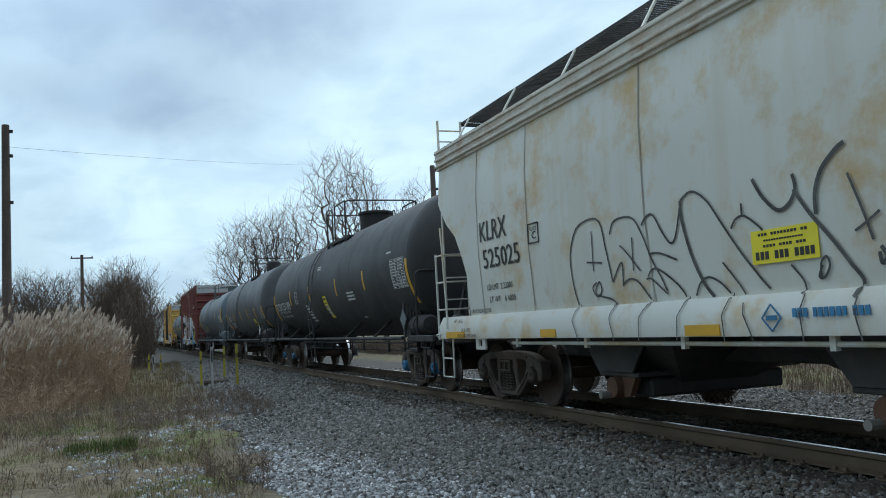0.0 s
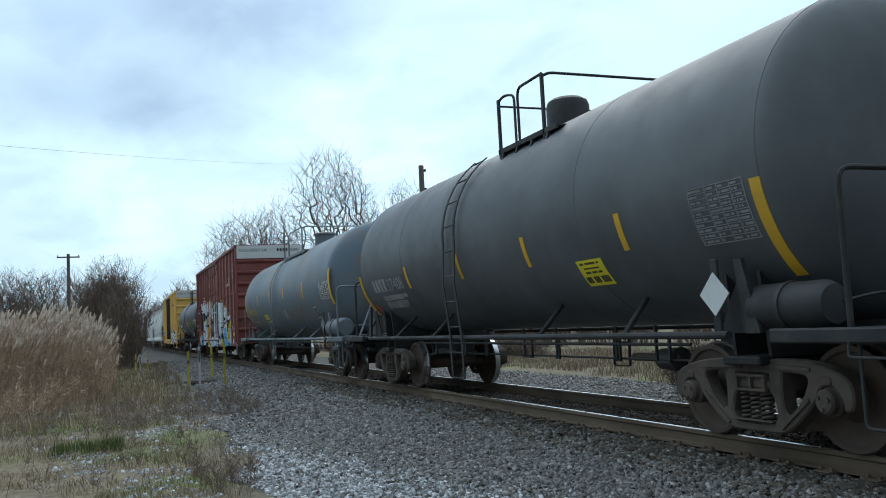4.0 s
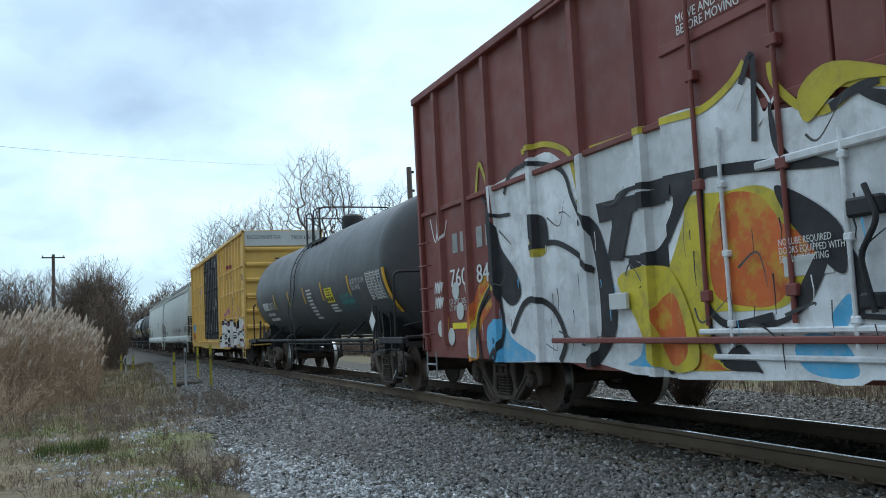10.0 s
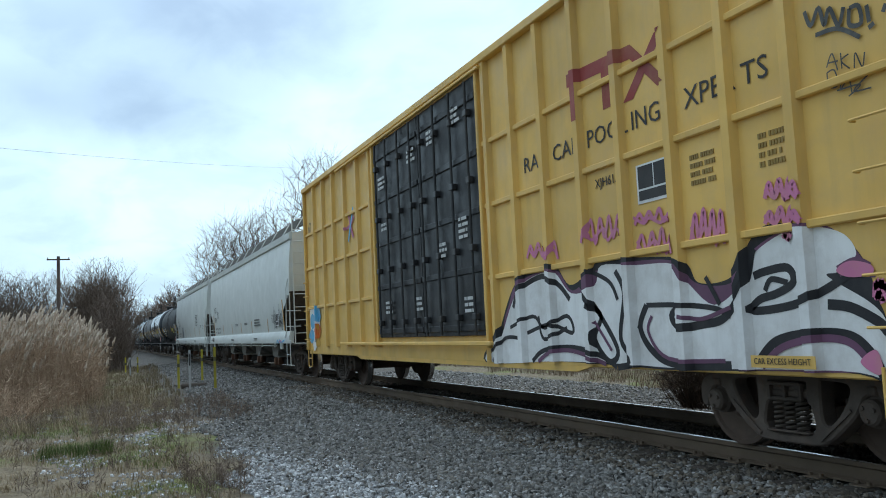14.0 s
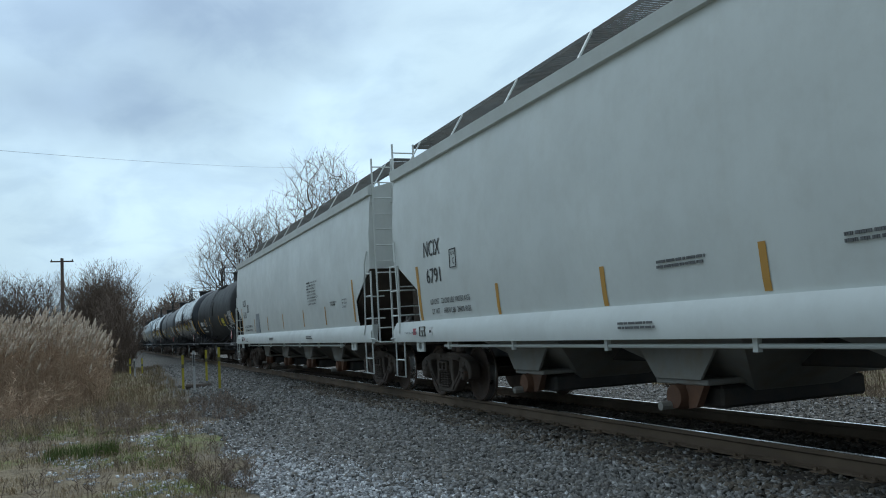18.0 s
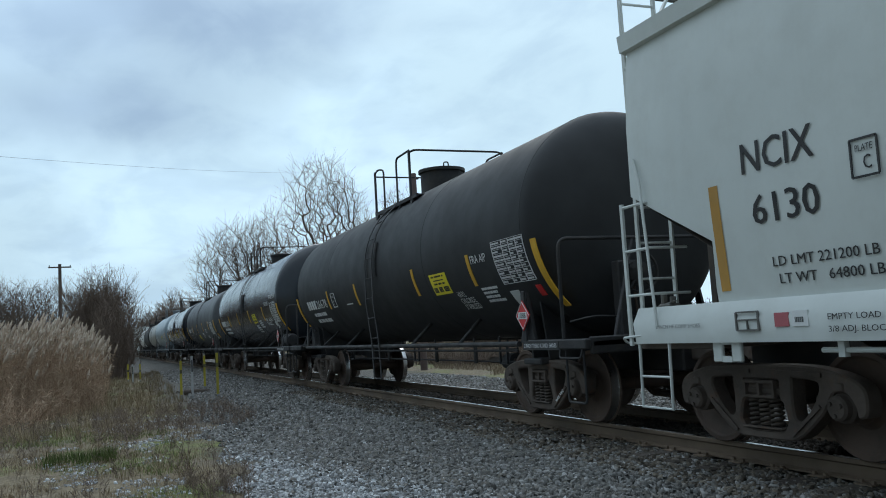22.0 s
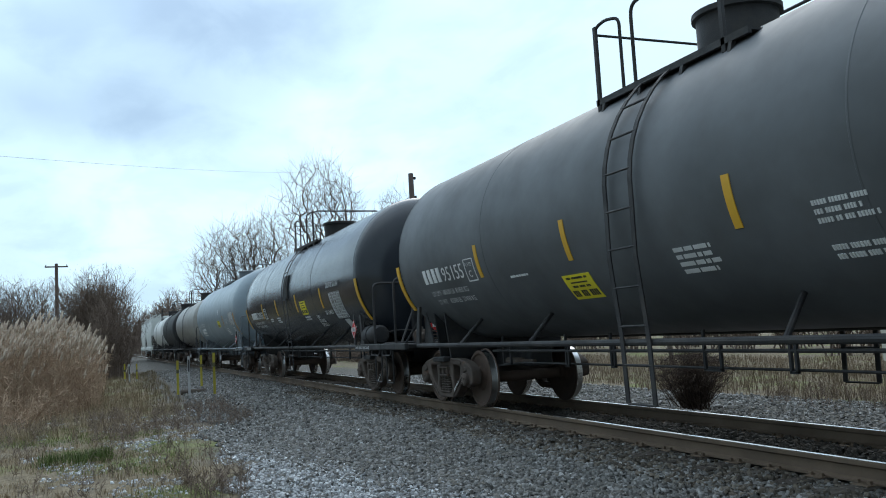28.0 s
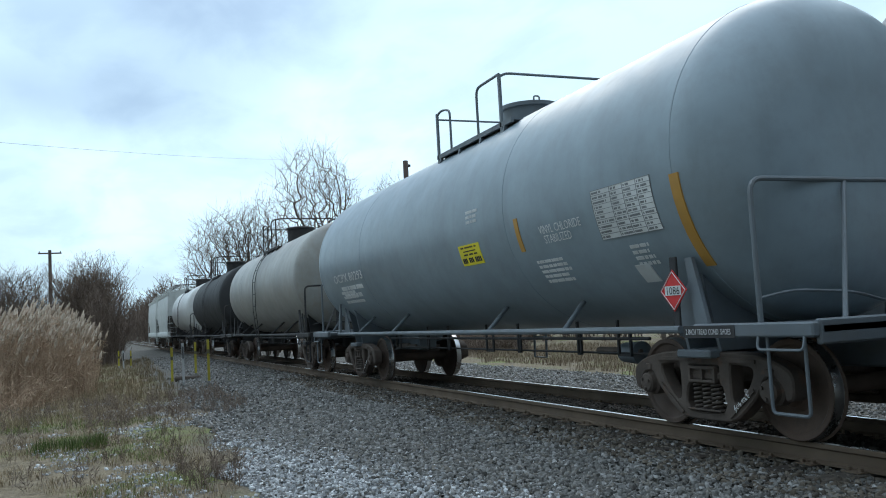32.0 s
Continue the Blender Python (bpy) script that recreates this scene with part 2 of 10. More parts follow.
# ---- mesh building ----
class Mesh:
    """Gathers vertices and faces of one part."""

    def __init__(self):
        self.v, self.f = [], []

    def add(self, verts, faces):
        k = len(self.v)
        self.v += [tuple(p) for p in verts]
        self.f += [tuple(i + k for i in q) for q in faces]
        return self

    def box(self, x0, x1, y0, y1, z0, z1, ch=0.0):
        x0, x1, y0, y1, z0, z1 = min(x0, x1), max(x0, x1), min(y0, y1), max(y0, y1), min(z0, z1), max(z0, z1)
        if not ch:
            return self.add([(x, y, z) for x in (x0, x1) for y in (y0, y1) for z in (z0, z1)],
                            [(0, 1, 3, 2), (4, 6, 7, 5), (0, 4, 5, 1), (2, 3, 7, 6), (0, 2, 6, 4), (1, 5, 7, 3)])
        ch = min(ch, (x1 - x0) * 0.45, (y1 - y0) * 0.45, (z1 - z0) * 0.45)
        v, idx = [], {}
        for i, x in enumerate((x0, x1)):
            for j, y in enumerate((y0, y1)):
                for k, z in enumerate((z0, z1)):
                    sx, sy, sz = (1, -1)[i] * ch, (1, -1)[j] * ch, (1, -1)[k] * ch
                    for a, p in enumerate(((x, y + sy, z + sz), (x + sx, y, z + sz), (x + sx, y + sy, z))):
                        idx[i, j, k, a] = len(v)
                        v.append(p)
        f = []
        for a in range(3):
            for s in (0, 1):
                q = []
                for p, r in ((0, 0), (1, 0), (1, 1), (0, 1)):
                    key = [p, r]
                    key.insert(a, s)
                    q.append(idx[(*key, a)])
                f.append(tuple(q if (s == 1) == (a != 1) else q[::-1]))
        for a in range(3):
            b, c = [q for q in range(3) if q != a]
            for p in (0, 1):
                for r in (0, 1):
                    k0, k1 = [0, 0, 0], [0, 0, 0]
                    k0[b] = k1[b] = p
                    k0[c] = k1[c] = r
                    k0[a], k1[a] = 0, 1
                    f.append((idx[(*k0, b)], idx[(*k1, b)], idx[(*k1, c)], idx[(*k0, c)]))
        for i in (0, 1):
            for j in (0, 1):
                for k in (0, 1):
                    f.append(tuple(idx[i, j, k, a] for a in range(3)))
        return self.add(v, f)

    def bar(self, p0, p1, w, d, up=(0, 0, 1)):
        """A rectangular bar from p0 to p1."""
        a, b = Vector(p0), Vector(p1)
        t = (b - a).normalized()
        s = t.cross(Vector(up))
        if s.length < 1e-4:
            s = t.cross(Vector((1, 0, 0)))
        s.normalize()
        u = s.cross(t)
        c = [(-w / 2, -d / 2), (w / 2, -d / 2), (w / 2, d / 2), (-w / 2, d / 2)]
        v = [p + s * i + u * j for p in (a, b) for i, j in c]
        return self.add(v, [(0, 1, 2, 3), (7, 6, 5, 4), (0, 4, 5, 1), (1, 5, 6, 2), (2, 6, 7, 3), (3, 7, 4, 0)])

    def pipe(self, pts, r, seg=8):
        """A round bar through the points."""
        P = [Vector(p) for p in pts]
        rings = []
        side = None
        for i, p in enumerate(P):
            t = ((P[min(i + 1, len(P) - 1)] - p).normalized() + (p - P[max(i - 1, 0)]).normalized())
            t = t.normalized() if t.length > 1e-6 else Vector((0, 0, 1))
            if side is None:
                side = t.cross(Vector((0, 0, 1)))
                if side.length < 0.05:
                    side = t.cross(Vector((0, 1, 0)))
            side = (side - t * side.dot(t)).normalized()
            up = t.cross(side)
            rings.append([p + side * r * math.cos(2 * math.pi * k / seg) + up * r * math.sin(2 * math.pi * k / seg) for k in range(seg)])
        v = [q for ring in rings for q in ring]
        f = [(i * seg + k, i * seg + (k + 1) % seg, (i + 1) * seg + (k + 1) % seg, (i + 1) * seg + k) for i in range(len(P) - 1) for k in range(seg)]
        f += [tuple(range(seg))[::-1], tuple((len(P) - 1) * seg + k for k in range(seg))]
        return self.add(v, f)

    def bent(self, pts, r, bend=0.12, seg=8, n=4):
        """A round bar with rounded corners."""
        P = [Vector(p) for p in pts]
        out = [P[0]]
        for a, b, c in zip(P, P[1:], P[2:]):
            d0, d1 = min(bend, (a - b).length * 0.45), min(bend, (c - b).length * 0.45)
            s, e = b + (a - b).normalized() * d0, b + (c - b).normalized() * d1
            for k in range(n + 1):
                u = k / n
                out.append(s * (1 - u) ** 2 + b * 2 * u * (1 - u) + e * u * u)
        return self.pipe(out + [P[-1]], r, seg)

    def lathe(self, prof, seg=48, axis="x", c=(0, 0, 0), a0=0.0, a1=2 * math.pi):
        """Turns (along, radius) round an axis."""
        full = abs(a1 - a0 - 2 * math.pi) < 1e-6
        m = seg if full else seg + 1
        v = []
        for s, r in prof:
            for k in range(m):
                a = a0 + (a1 - a0) * k / seg
                p = {"x": (s, r * math.cos(a), r * math.sin(a)), "y": (r * math.sin(a), s, r * math.cos(a)), "z": (r * math.cos(a), r * math.sin(a), s)}[axis]
                v.append((p[0] + c[0], p[1] + c[1], p[2] + c[2]))
        f = []
        for i in range(len(prof) - 1):
            for k in range(seg):
                k2 = (k + 1) % m
                f.append((i * m + k, i * m + k2, (i + 1) * m + k2, (i + 1) * m + k))
        if full:
            for i, flip in ((0, True), (len(prof) - 1, False)):
                if prof[i][1] > 1e-4:
                    q = tuple(i * m + k for k in range(m))
                    f.append(q[::-1] if flip else q)
        return self.add(v, f)

    def prism(self, poly, y0, y1, plane="xz"):
        """A flat outline given depth."""
        n = len(poly)
        if plane == "xz":
            v = [(a, y, b) for y in (y0, y1) for a, b in poly]
        elif plane == "yz":
            v = [(y, a, b) for y in (y0, y1) for a, b in poly]
        else:
            v = [(a, b, y) for y in (y0, y1) for a, b in poly]
        return self.add(v, [tuple(range(n)), tuple(range(2 * n - 1, n - 1, -1))] + [(i, (i + n), (i + 1) % n + n, (i + 1) % n) for i in range(n)])

    def moved(self, m):
        self.v = [tuple(m @ Vector(p)) for p in self.v]
        return self

    def data(self, name, material, smooth=True, angle=35):
        me = bpy.data.meshes.new(name)
        me.from_pydata(self.v, [], self.f)
        bm = bmesh.new()
        bm.from_mesh(me)
        bmesh.ops.recalc_face_normals(bm, faces=bm.faces)
        bm.to_mesh(me)
        bm.free()
        if smooth:
            me.polygons.foreach_set("use_smooth", [True] * len(me.polygons))
            me.set_sharp_from_angle(angle=radians(angle))
        me.materials.append(material)
        return me


def part(name, g, material, parent=None, label="", smooth=True, angle=35):
    ob = new(name, g.data(name, material, smooth, angle))
    ob.parent = parent
    if label:
        ob["label"] = label
    return ob


def shared(name, me, parent, m=None):
    ob = new(name, me)
    ob.parent = parent
    if m is not None:
        ob.matrix_basis = m
    return ob


def lettering(text, size, material, parent, at, wrap=None, name="lettering", squeeze=1.0, face="side", align="LEFT", thick=0.0):
    """Words in the built-in font on a car's near side (or its front end), laid round the tank where wrap gives (radius, centre height)."""
    cu = bpy.data.curves.new(name, "FONT")
    cu.body, cu.size, cu.align_x, cu.resolution_u = text, size / 0.70, align, 2
    cu.space_line = 0.85
    tmp = bpy.data.objects.new(name, cu)
    me = bpy.data.meshes.new_from_object(tmp)
    bpy.data.objects.remove(tmp)
    me.name = name
    me.materials.clear()
    me.materials.append(material)
    x0, z0 = at[0], at[1]
    off = at[2] if len(at) > 2 else 0.0
    n = len(me.vertices)
    if thick:
        # bolder strokes: three layers of paint, a little apart
        V = [tuple(v.co) for v in me.vertices]
        F = [tuple(p.vertices) for p in me.polygons]
        me.clear_geometry()
        me.from_pydata([(p[0] + k * thick * size, p[1], 0) for k in (-1, 0, 1) for p in V], [], [tuple(i + k * n for i in f) for k in range(3) for f in F])
    for i, v in enumerate(me.vertices):
        a, b = v.co.x * squeeze, v.co.y
        up = 0.0006 * (i // n)
        if face == "side":
            if wrap:
                r, zc = wrap
                ang = math.asin(max(-1, min(1, (z0 - zc) / r))) + b / r
                v.co = (x0 + a, -(r + 0.012 + up) * math.cos(ang), zc + (r + 0.012 + up) * math.sin(ang))
            else:
                v.co = (x0 + a, off - up, z0 + b)
        else:
            v.co = (off + up, x0 + a, z0 + b)
    ob = new(name, me)
    ob.parent = parent
    return ob


def wrapped(g, x0, x1, z0, z1, r, zc, lift=0.006, n=6, lean=0.0):
    """A painted strip or plate on the near side of a tank, between two heights."""
    a0, a1 = math.asin((z0 - zc) / r), math.asin((z1 - zc) / r)
    v = []
    for i in range(n + 1):
        a = a0 + (a1 - a0) * i / n
        s = lean * i / n
        for x in (x0, x1):
            v.append((x + s, -(r + lift) * math.cos(a), zc + (r + lift) * math.sin(a)))
    for i in range(n + 1):
        a = a0 + (a1 - a0) * i / n
        s = lean * i / n
        for x in (x0, x1):
            v.append((x + s, -(r - 0.01) * math.cos(a), zc + (r - 0.01) * math.sin(a)))
    k = 2 * (n + 1)
    f = [(2 * i, 2 * i + 1, 2 * i + 3, 2 * i + 2) for i in range(n)]
    f += [(2 * i, 2 * i + 2, k + 2 * i + 2, k + 2 * i) for i in range(n)] + [(2 * i + 1, 2 * i + 3, k + 2 * i + 3, k + 2 * i + 1) for i in range(n)]
    f += [(0, 1, k + 1, k), (2 * n, 2 * n + 1, k + 2 * n + 1, k + 2 * n)]
    return g.add(v, f)

# ---- ground and track ----
TRACK_Y = 6.58
RAIL_NEAR, RAIL_FAR = TRACK_Y - 0.752, TRACK_Y + 0.752


def smooth01(a, b, v):
    t = max(0.0, min(1.0, (v - a) / (b - a)))
    return t * t * (3 - 2 * t)


def ground_z(x, y):
    """Height of the ground: the ballast bed by the rails, the gravel slope, the lower grass strip."""
    near = -0.215 - 0.06 * smooth01(5.0, 4.2, y) - 0.22 * smooth01(4.4, 1.8, y) - 0.06 * smooth01(2, -4, y)
    far = -0.22 - 0.35 * smooth01(8.4, 10.6, y) - 0.1 * smooth01(11, 20, y)
    z = near if y < TRACK_Y else far
    away = min(1.0, abs(y - TRACK_Y) / 4.0)
    z += 0.035 * away * noise.noise((x * 0.35, y * 0.35, 0)) + 0.018 * noise.noise((x * 1.7, y * 1.7, 3))
    return z


def ground_material():
    m = bpy.data.materials.new("ground_mix")
    m.use_nodes = True
    nt = m.node_tree
    n, l = nt.nodes.new, nt.links.new
    b = nt.nodes["Principled BSDF"]
    vec = coords(nt, shift=False)
    sep = n("ShaderNodeSeparateXYZ"); l(vec, sep.inputs[0])
    # crushed stone: many small cells, darkened so gaps between loose stones look shaded
    vo = n("ShaderNodeTexVoronoi"); vo.inputs["Scale"].default_value = 22.0; l(vec, vo.inputs["Vector"])
    gv = blend(nt, vo.outputs["Color"], (0.035, 0.032, 0.028), (0.15, 0.14, 0.125))
    gv = blend(nt, noise_fac(nt, vec, 0.8, 5), gv, (0.10, 0.092, 0.08), amount=0.5)
    dry = blend(nt, noise_fac(nt, vec, 6.0, 8), (0.105, 0.083, 0.055), (0.215, 0.172, 0.112))
    green = blend(nt, noise_fac(nt, vec, 9.0, 8), (0.085, 0.10, 0.035), (0.20, 0.205, 0.08))
    gr = blend(nt, noise_fac(nt, vec, 0.55, 6, 0.6, 0.5, 0.62), dry, green)
    dirt = blend(nt, noise_fac(nt, vec, 3.0, 8), (0.10, 0.082, 0.068), (0.19, 0.162, 0.135))
    gr = blend(nt, noise_fac(nt, vec, 0.9, 6, 0.6, 0.45, 0.7), gr, dirt, amount=0.6)
    # gravel between the two shoulders, with a ragged edge
    wob = n("ShaderNodeTexNoise"); wob.inputs["Scale"].default_value = 0.6; wob.inputs["Detail"].default_value = 8; l(vec, wob.inputs["Vector"])
    yy = n("ShaderNodeMath"); yy.operation = "MULTIPLY_ADD"; yy.inputs[1].default_value = 3.0; l(wob.outputs["Fac"], yy.inputs[0]); l(sep.outputs[1], yy.inputs[2])
    e0 = n("ShaderNodeMapRange"); e0.interpolation_type = "SMOOTHSTEP"
    e0.inputs["From Min"].default_value, e0.inputs["From Max"].default_value = 3.1, 3.9
    l(yy.outputs[0], e0.inputs["Value"])
    e1 = n("ShaderNodeMapRange"); e1.interpolation_type = "SMOOTHSTEP"
    e1.inputs["From Min"].default_value, e1.inputs["From Max"].default_value = 14.6, 15.6
    e1.inputs["To Min"].default_value, e1.inputs["To Max"].default_value = 1.0, 0.0
    l(yy.outputs[0], e1.inputs["Value"])
    mu = n("ShaderNodeMath"); mu.operation = "MULTIPLY"; l(e0.outputs[0], mu.inputs[0]); l(e1.outputs[0], mu.inputs[1])
    c = blend(nt, mu.outputs[0], gr, gv)
    l(c, b.inputs["Base Color"])
    b.inputs["Roughness"].default_value = 0.95
    b.inputs["Specular IOR Level"].default_value = 0.2
    bp = n("ShaderNodeBump"); bp.inputs["Strength"].default_value = 0.8; bp.inputs["Distance"].default_value = 0.03
    l(vo.outputs["Distance"], bp.inputs["Height"]); l(bp.outputs[0], b.inputs["Normal"])
    return m


def build_ground():
    xs = [-2500, -1200, -600, -350] + [-220 + 4 * i for i in range(40)] + [-60 + 1.0 * i for i in range(32)] + [-28 + 0.25 * i for i in range(113)] + [0.5 + i for i in range(30)] + [50, 120, 400, 1200, 2500]
    ys = [-2500, -900, -300, -120, -60, -30, -18] + [-12 + 0.5 * i for i in range(24)] + [0 + 0.25 * i for i in range(61)] + [15.5 + 0.75 * i for i in range(20)] + [33, 45, 70, 120, 300, 900, 2500]
    v = [(x, y, ground_z(x, y)) for x in xs for y in ys]
    m = len(ys)
    f = [(i * m + j, (i + 1) * m + j, (i + 1) * m + j + 1, i * m + j + 1) for i in range(len(xs) - 1) for j in range(m - 1)]
    me = bpy.data.meshes.new("ground")
    me.from_pydata(v, [], f)
    me.polygons.foreach_set("use_smooth", [True] * len(me.polygons))
    me.materials.append(ground_material())
    tagged(new("ground", me), "flat trackside ground of crushed stone, dry grass and bare soil", "ground", kind="structure")


build_ground()

RUST = mat("rusty_rail", (0.155, 0.112, 0.078), 0.8, 0.1, 0.3, (0.10, 0.075, 0.055), 0.5, bump=0.3, bump_scale=30)
SHINE = mat("polished_rail_head", (0.62, 0.62, 0.62), 0.28, 1.0, 0.15, (0.3, 0.28, 0.25), 0.2, bump=0.05)


TRACK = tagged(new("railway_track"), "single railway track on grey ballast with rusty rails", "track", kind="structure")


def build_rail(y, inner):
    g = Mesh()
    prof = [(-0.07, -0.172), (0.07, -0.172), (0.07, -0.158), (0.012, -0.14), (0.009, -0.055), (0.036, -0.038), (0.036, -0.006), (0.03, 0.0), (-0.03, 0.0), (-0.036, -0.006), (-0.036, -0.038), (-0.009, -0.055), (-0.012, -0.14), (-0.07, -0.158)]
    n = len(prof)
    v = [(x, y + a, b) for x in (-420.0, 60.0) for a, b in prof]
    g.add(v, [(i, (i + 1) % n, (i + 1) % n + n, i + n) for i in range(n)] + [tuple(range(n))[::-1], tuple(range(n, 2 * n))])
    rail = part("rail", g, RUST, TRACK, "rusty brown steel rail", smooth=True)
    h = Mesh().box(-420, 60, y - 0.022 + 0.006 * inner, y + 0.022 + 0.006 * inner, 0.0, 0.003)
    part("running_surface", h, SHINE, rail, "bright steel worn by wheels", smooth=False)


build_rail(RAIL_NEAR, 1)
build_rail(RAIL_FAR, -1)


def build_sleepers():
    wood = per_piece("creosoted_wood", [(0.045, 0.036, 0.03), (0.085, 0.07, 0.058), (0.12, 0.105, 0.09)], 0.9, island=False)
    me = Mesh().box(-0.115, 0.115, -1.3, 1.3, -0.35, -0.176, 0.012).data("sleeper", wood, False)
    plate = Mesh().box(-0.09, 0.09, -0.17, 0.17, -0.176, -0.163, 0.004)
    for a in (-0.06, 0.06):
        for b in (-0.11, 0.11):
            plate.box(a - 0.014, a + 0.014, b - 0.014, b + 0.014, -0.165, -0.135)
    pm = plate.data("tie_plate", RUST, False)
    for i in range(130):
        x = -62 + 0.52 * i
        s = shared("sleeper", me, TRACK, pose(x, TRACK_Y, 0, 0, 0, 1.5 * math.sin(i * 7.3)))
        if x > -30:
            shared("tie_plate", pm, s, pose(0, -0.752, 0))
            shared("tie_plate", pm, s, pose(0, 0.752, 0))


build_sleepers()

# ---- materials of the train ----
IRON = mat("grimy_cast_steel", (0.105, 0.082, 0.068), 0.85, 0.0, 0.4, (0.06, 0.049, 0.042), 0.6, rust=0.3, rust_col=(0.15, 0.08, 0.05), scale=2.0, bump=0.5, bump_scale=45)
DARK = mat("black_underframe", (0.028, 0.028, 0.03), 0.7, 0.0, 0.35, (0.09, 0.075, 0.06), 0.4, bump=0.3)
WHEEL = mat("rusted_wheel", (0.108, 0.074, 0.057), 0.75, 0.1, 0.4, (0.04, 0.035, 0.03), 0.6, bump=0.25)
TREAD = mat("bright_wheel_tread", (0.55, 0.55, 0.55), 0.3, 1.0, 0.1, (0.3, 0.28, 0.26), 0.2, bump=0.05)
SPRINGS = mat("oily_spring_steel", (0.085, 0.067, 0.055), 0.7, 0.2, 0.3, bump=0.2)
WHITE = mat("white_stencil", (0.72, 0.73, 0.73), 0.7, 0, 0.15, (0.35, 0.34, 0.32), 0.35, bump=0.05)
FADED = mat("faded_stencil", (0.36, 0.37, 0.37), 0.8, 0, 0.25, (0.12, 0.12, 0.12), 0.6, bump=0.05)
BLACKP = mat("black_stencil", (0.03, 0.03, 0.032), 0.65, 0, 0.2, bump=0.05)
AMBER_DULL = mat("dulled_amber", (0.50, 0.26, 0.05), 0.55, 0, 0.2, (0.3, 0.2, 0.07), 0.4, bump=0.05)
AMBER = mat("reflective_amber", (0.70, 0.39, 0.03), 0.45, 0, 0.15, (0.4, 0.25, 0.05), 0.3, bump=0.05)
YELLOW = mat("yellow_decal", (0.85, 0.72, 0.03), 0.5, 0, 0.1, (0.5, 0.42, 0.1), 0.3, bump=0.05)
REDP = mat("red_decal", (0.62, 0.03, 0.03), 0.5, 0, 0.15, bump=0.05)
BLUEP = mat("blue_bearing_paint", (0.05, 0.24, 0.45), 0.5, 0, 0.3, (0.05, 0.05, 0.05), 0.5, bump=0.1)


def wheelset_mesh():
    g = Mesh()
    half = [(0.0, 0.085), (0.62, 0.085), (0.64, 0.13), (0.69, 0.14), (0.70, 0.19), (0.712, 0.36), (0.70, 0.41), (0.692, 0.455), (0.697, 0.478), (0.712, 0.483), (0.725, 0.462), (0.735, 0.457),
            (0.828, 0.453), (0.836, 0.446), (0.836, 0.405), (0.815, 0.385), (0.795, 0.30), (0.80, 0.20), (0.835, 0.165), (0.86, 0.15), (0.862, 0.085), (1.06, 0.075)]
    prof = [(-a, r) for a, r in half[::-1]] + half[1:]
    g.lathe(prof, 40, "y")
    me = g.data("wheelset", WHEEL, True, 30)
    me.materials.append(TREAD)
    for p in me.polygons:
        c = p.center
        if math.hypot(c.x, c.z) > 0.449 and 0.726 < abs(c.y) < 0.83:
            p.material_index = 1
    return me


def softened(pts, n=3):
    """A closed outline with rounded corners."""
    P = [Vector(p) for p in pts]
    m, out = len(P), []
    for i in range(m):
        p0, p1, p2, p3 = (P[(i + k) % m] for k in (-1, 0, 1, 2))
        for k in range(n):
            t = k / n
            out.append(0.5 * (2 * p1 + (p2 - p0) * t + (2 * p0 - 5 * p1 + 4 * p2 - p3) * t * t + (3 * p1 - p0 - 3 * p2 + p3) * t ** 3))
    return out


def casting(g, outer, holes, y0, y1, edge=0.016):
    """A thick plate with openings and rounded rims, lying in the xz plane."""
    loops = [softened(outer)] + [softened(h) for h in holes]

    def shrunk(loop, out):
        area = sum(a.x * b.y - b.x * a.y for a, b in zip(loop, loop[1:] + loop[:1]))
        sign = (1 if area > 0 else -1) * (1 if out else -1)
        res = []
        for a, b, c in zip(loop[-1:] + loop[:-1], loop, loop[1:] + loop[:1]):
            t = (c - a).normalized()
            res.append(b + Vector((-t.y, t.x)) * edge * sign)
        return res
    inner = [shrunk(l, k == 0) for k, l in enumerate(loops)]
    tris = tessellate_polygon([[Vector((p.x, p.y, 0)) for p in l] for l in inner])
    flat = [p for l in inner for p in l]
    for y in (y0, y1):
        g.add([(p.x, y, p.y) for p in flat], tris)
    d = edge if y1 > y0 else -edge
    for l, q in zip(loops, inner):
        n = len(l)
        v = [(p.x, y, p.y) for r, y in ((q, y0), (l, y0 + d), (l, y1 - d), (q, y1)) for p in r]
        g.add(v, [(k * n + i, k * n + (i + 1) % n, (k + 1) * n + (i + 1) % n, (k + 1) * n + i) for k in range(3) for i in range(n)])
    return g


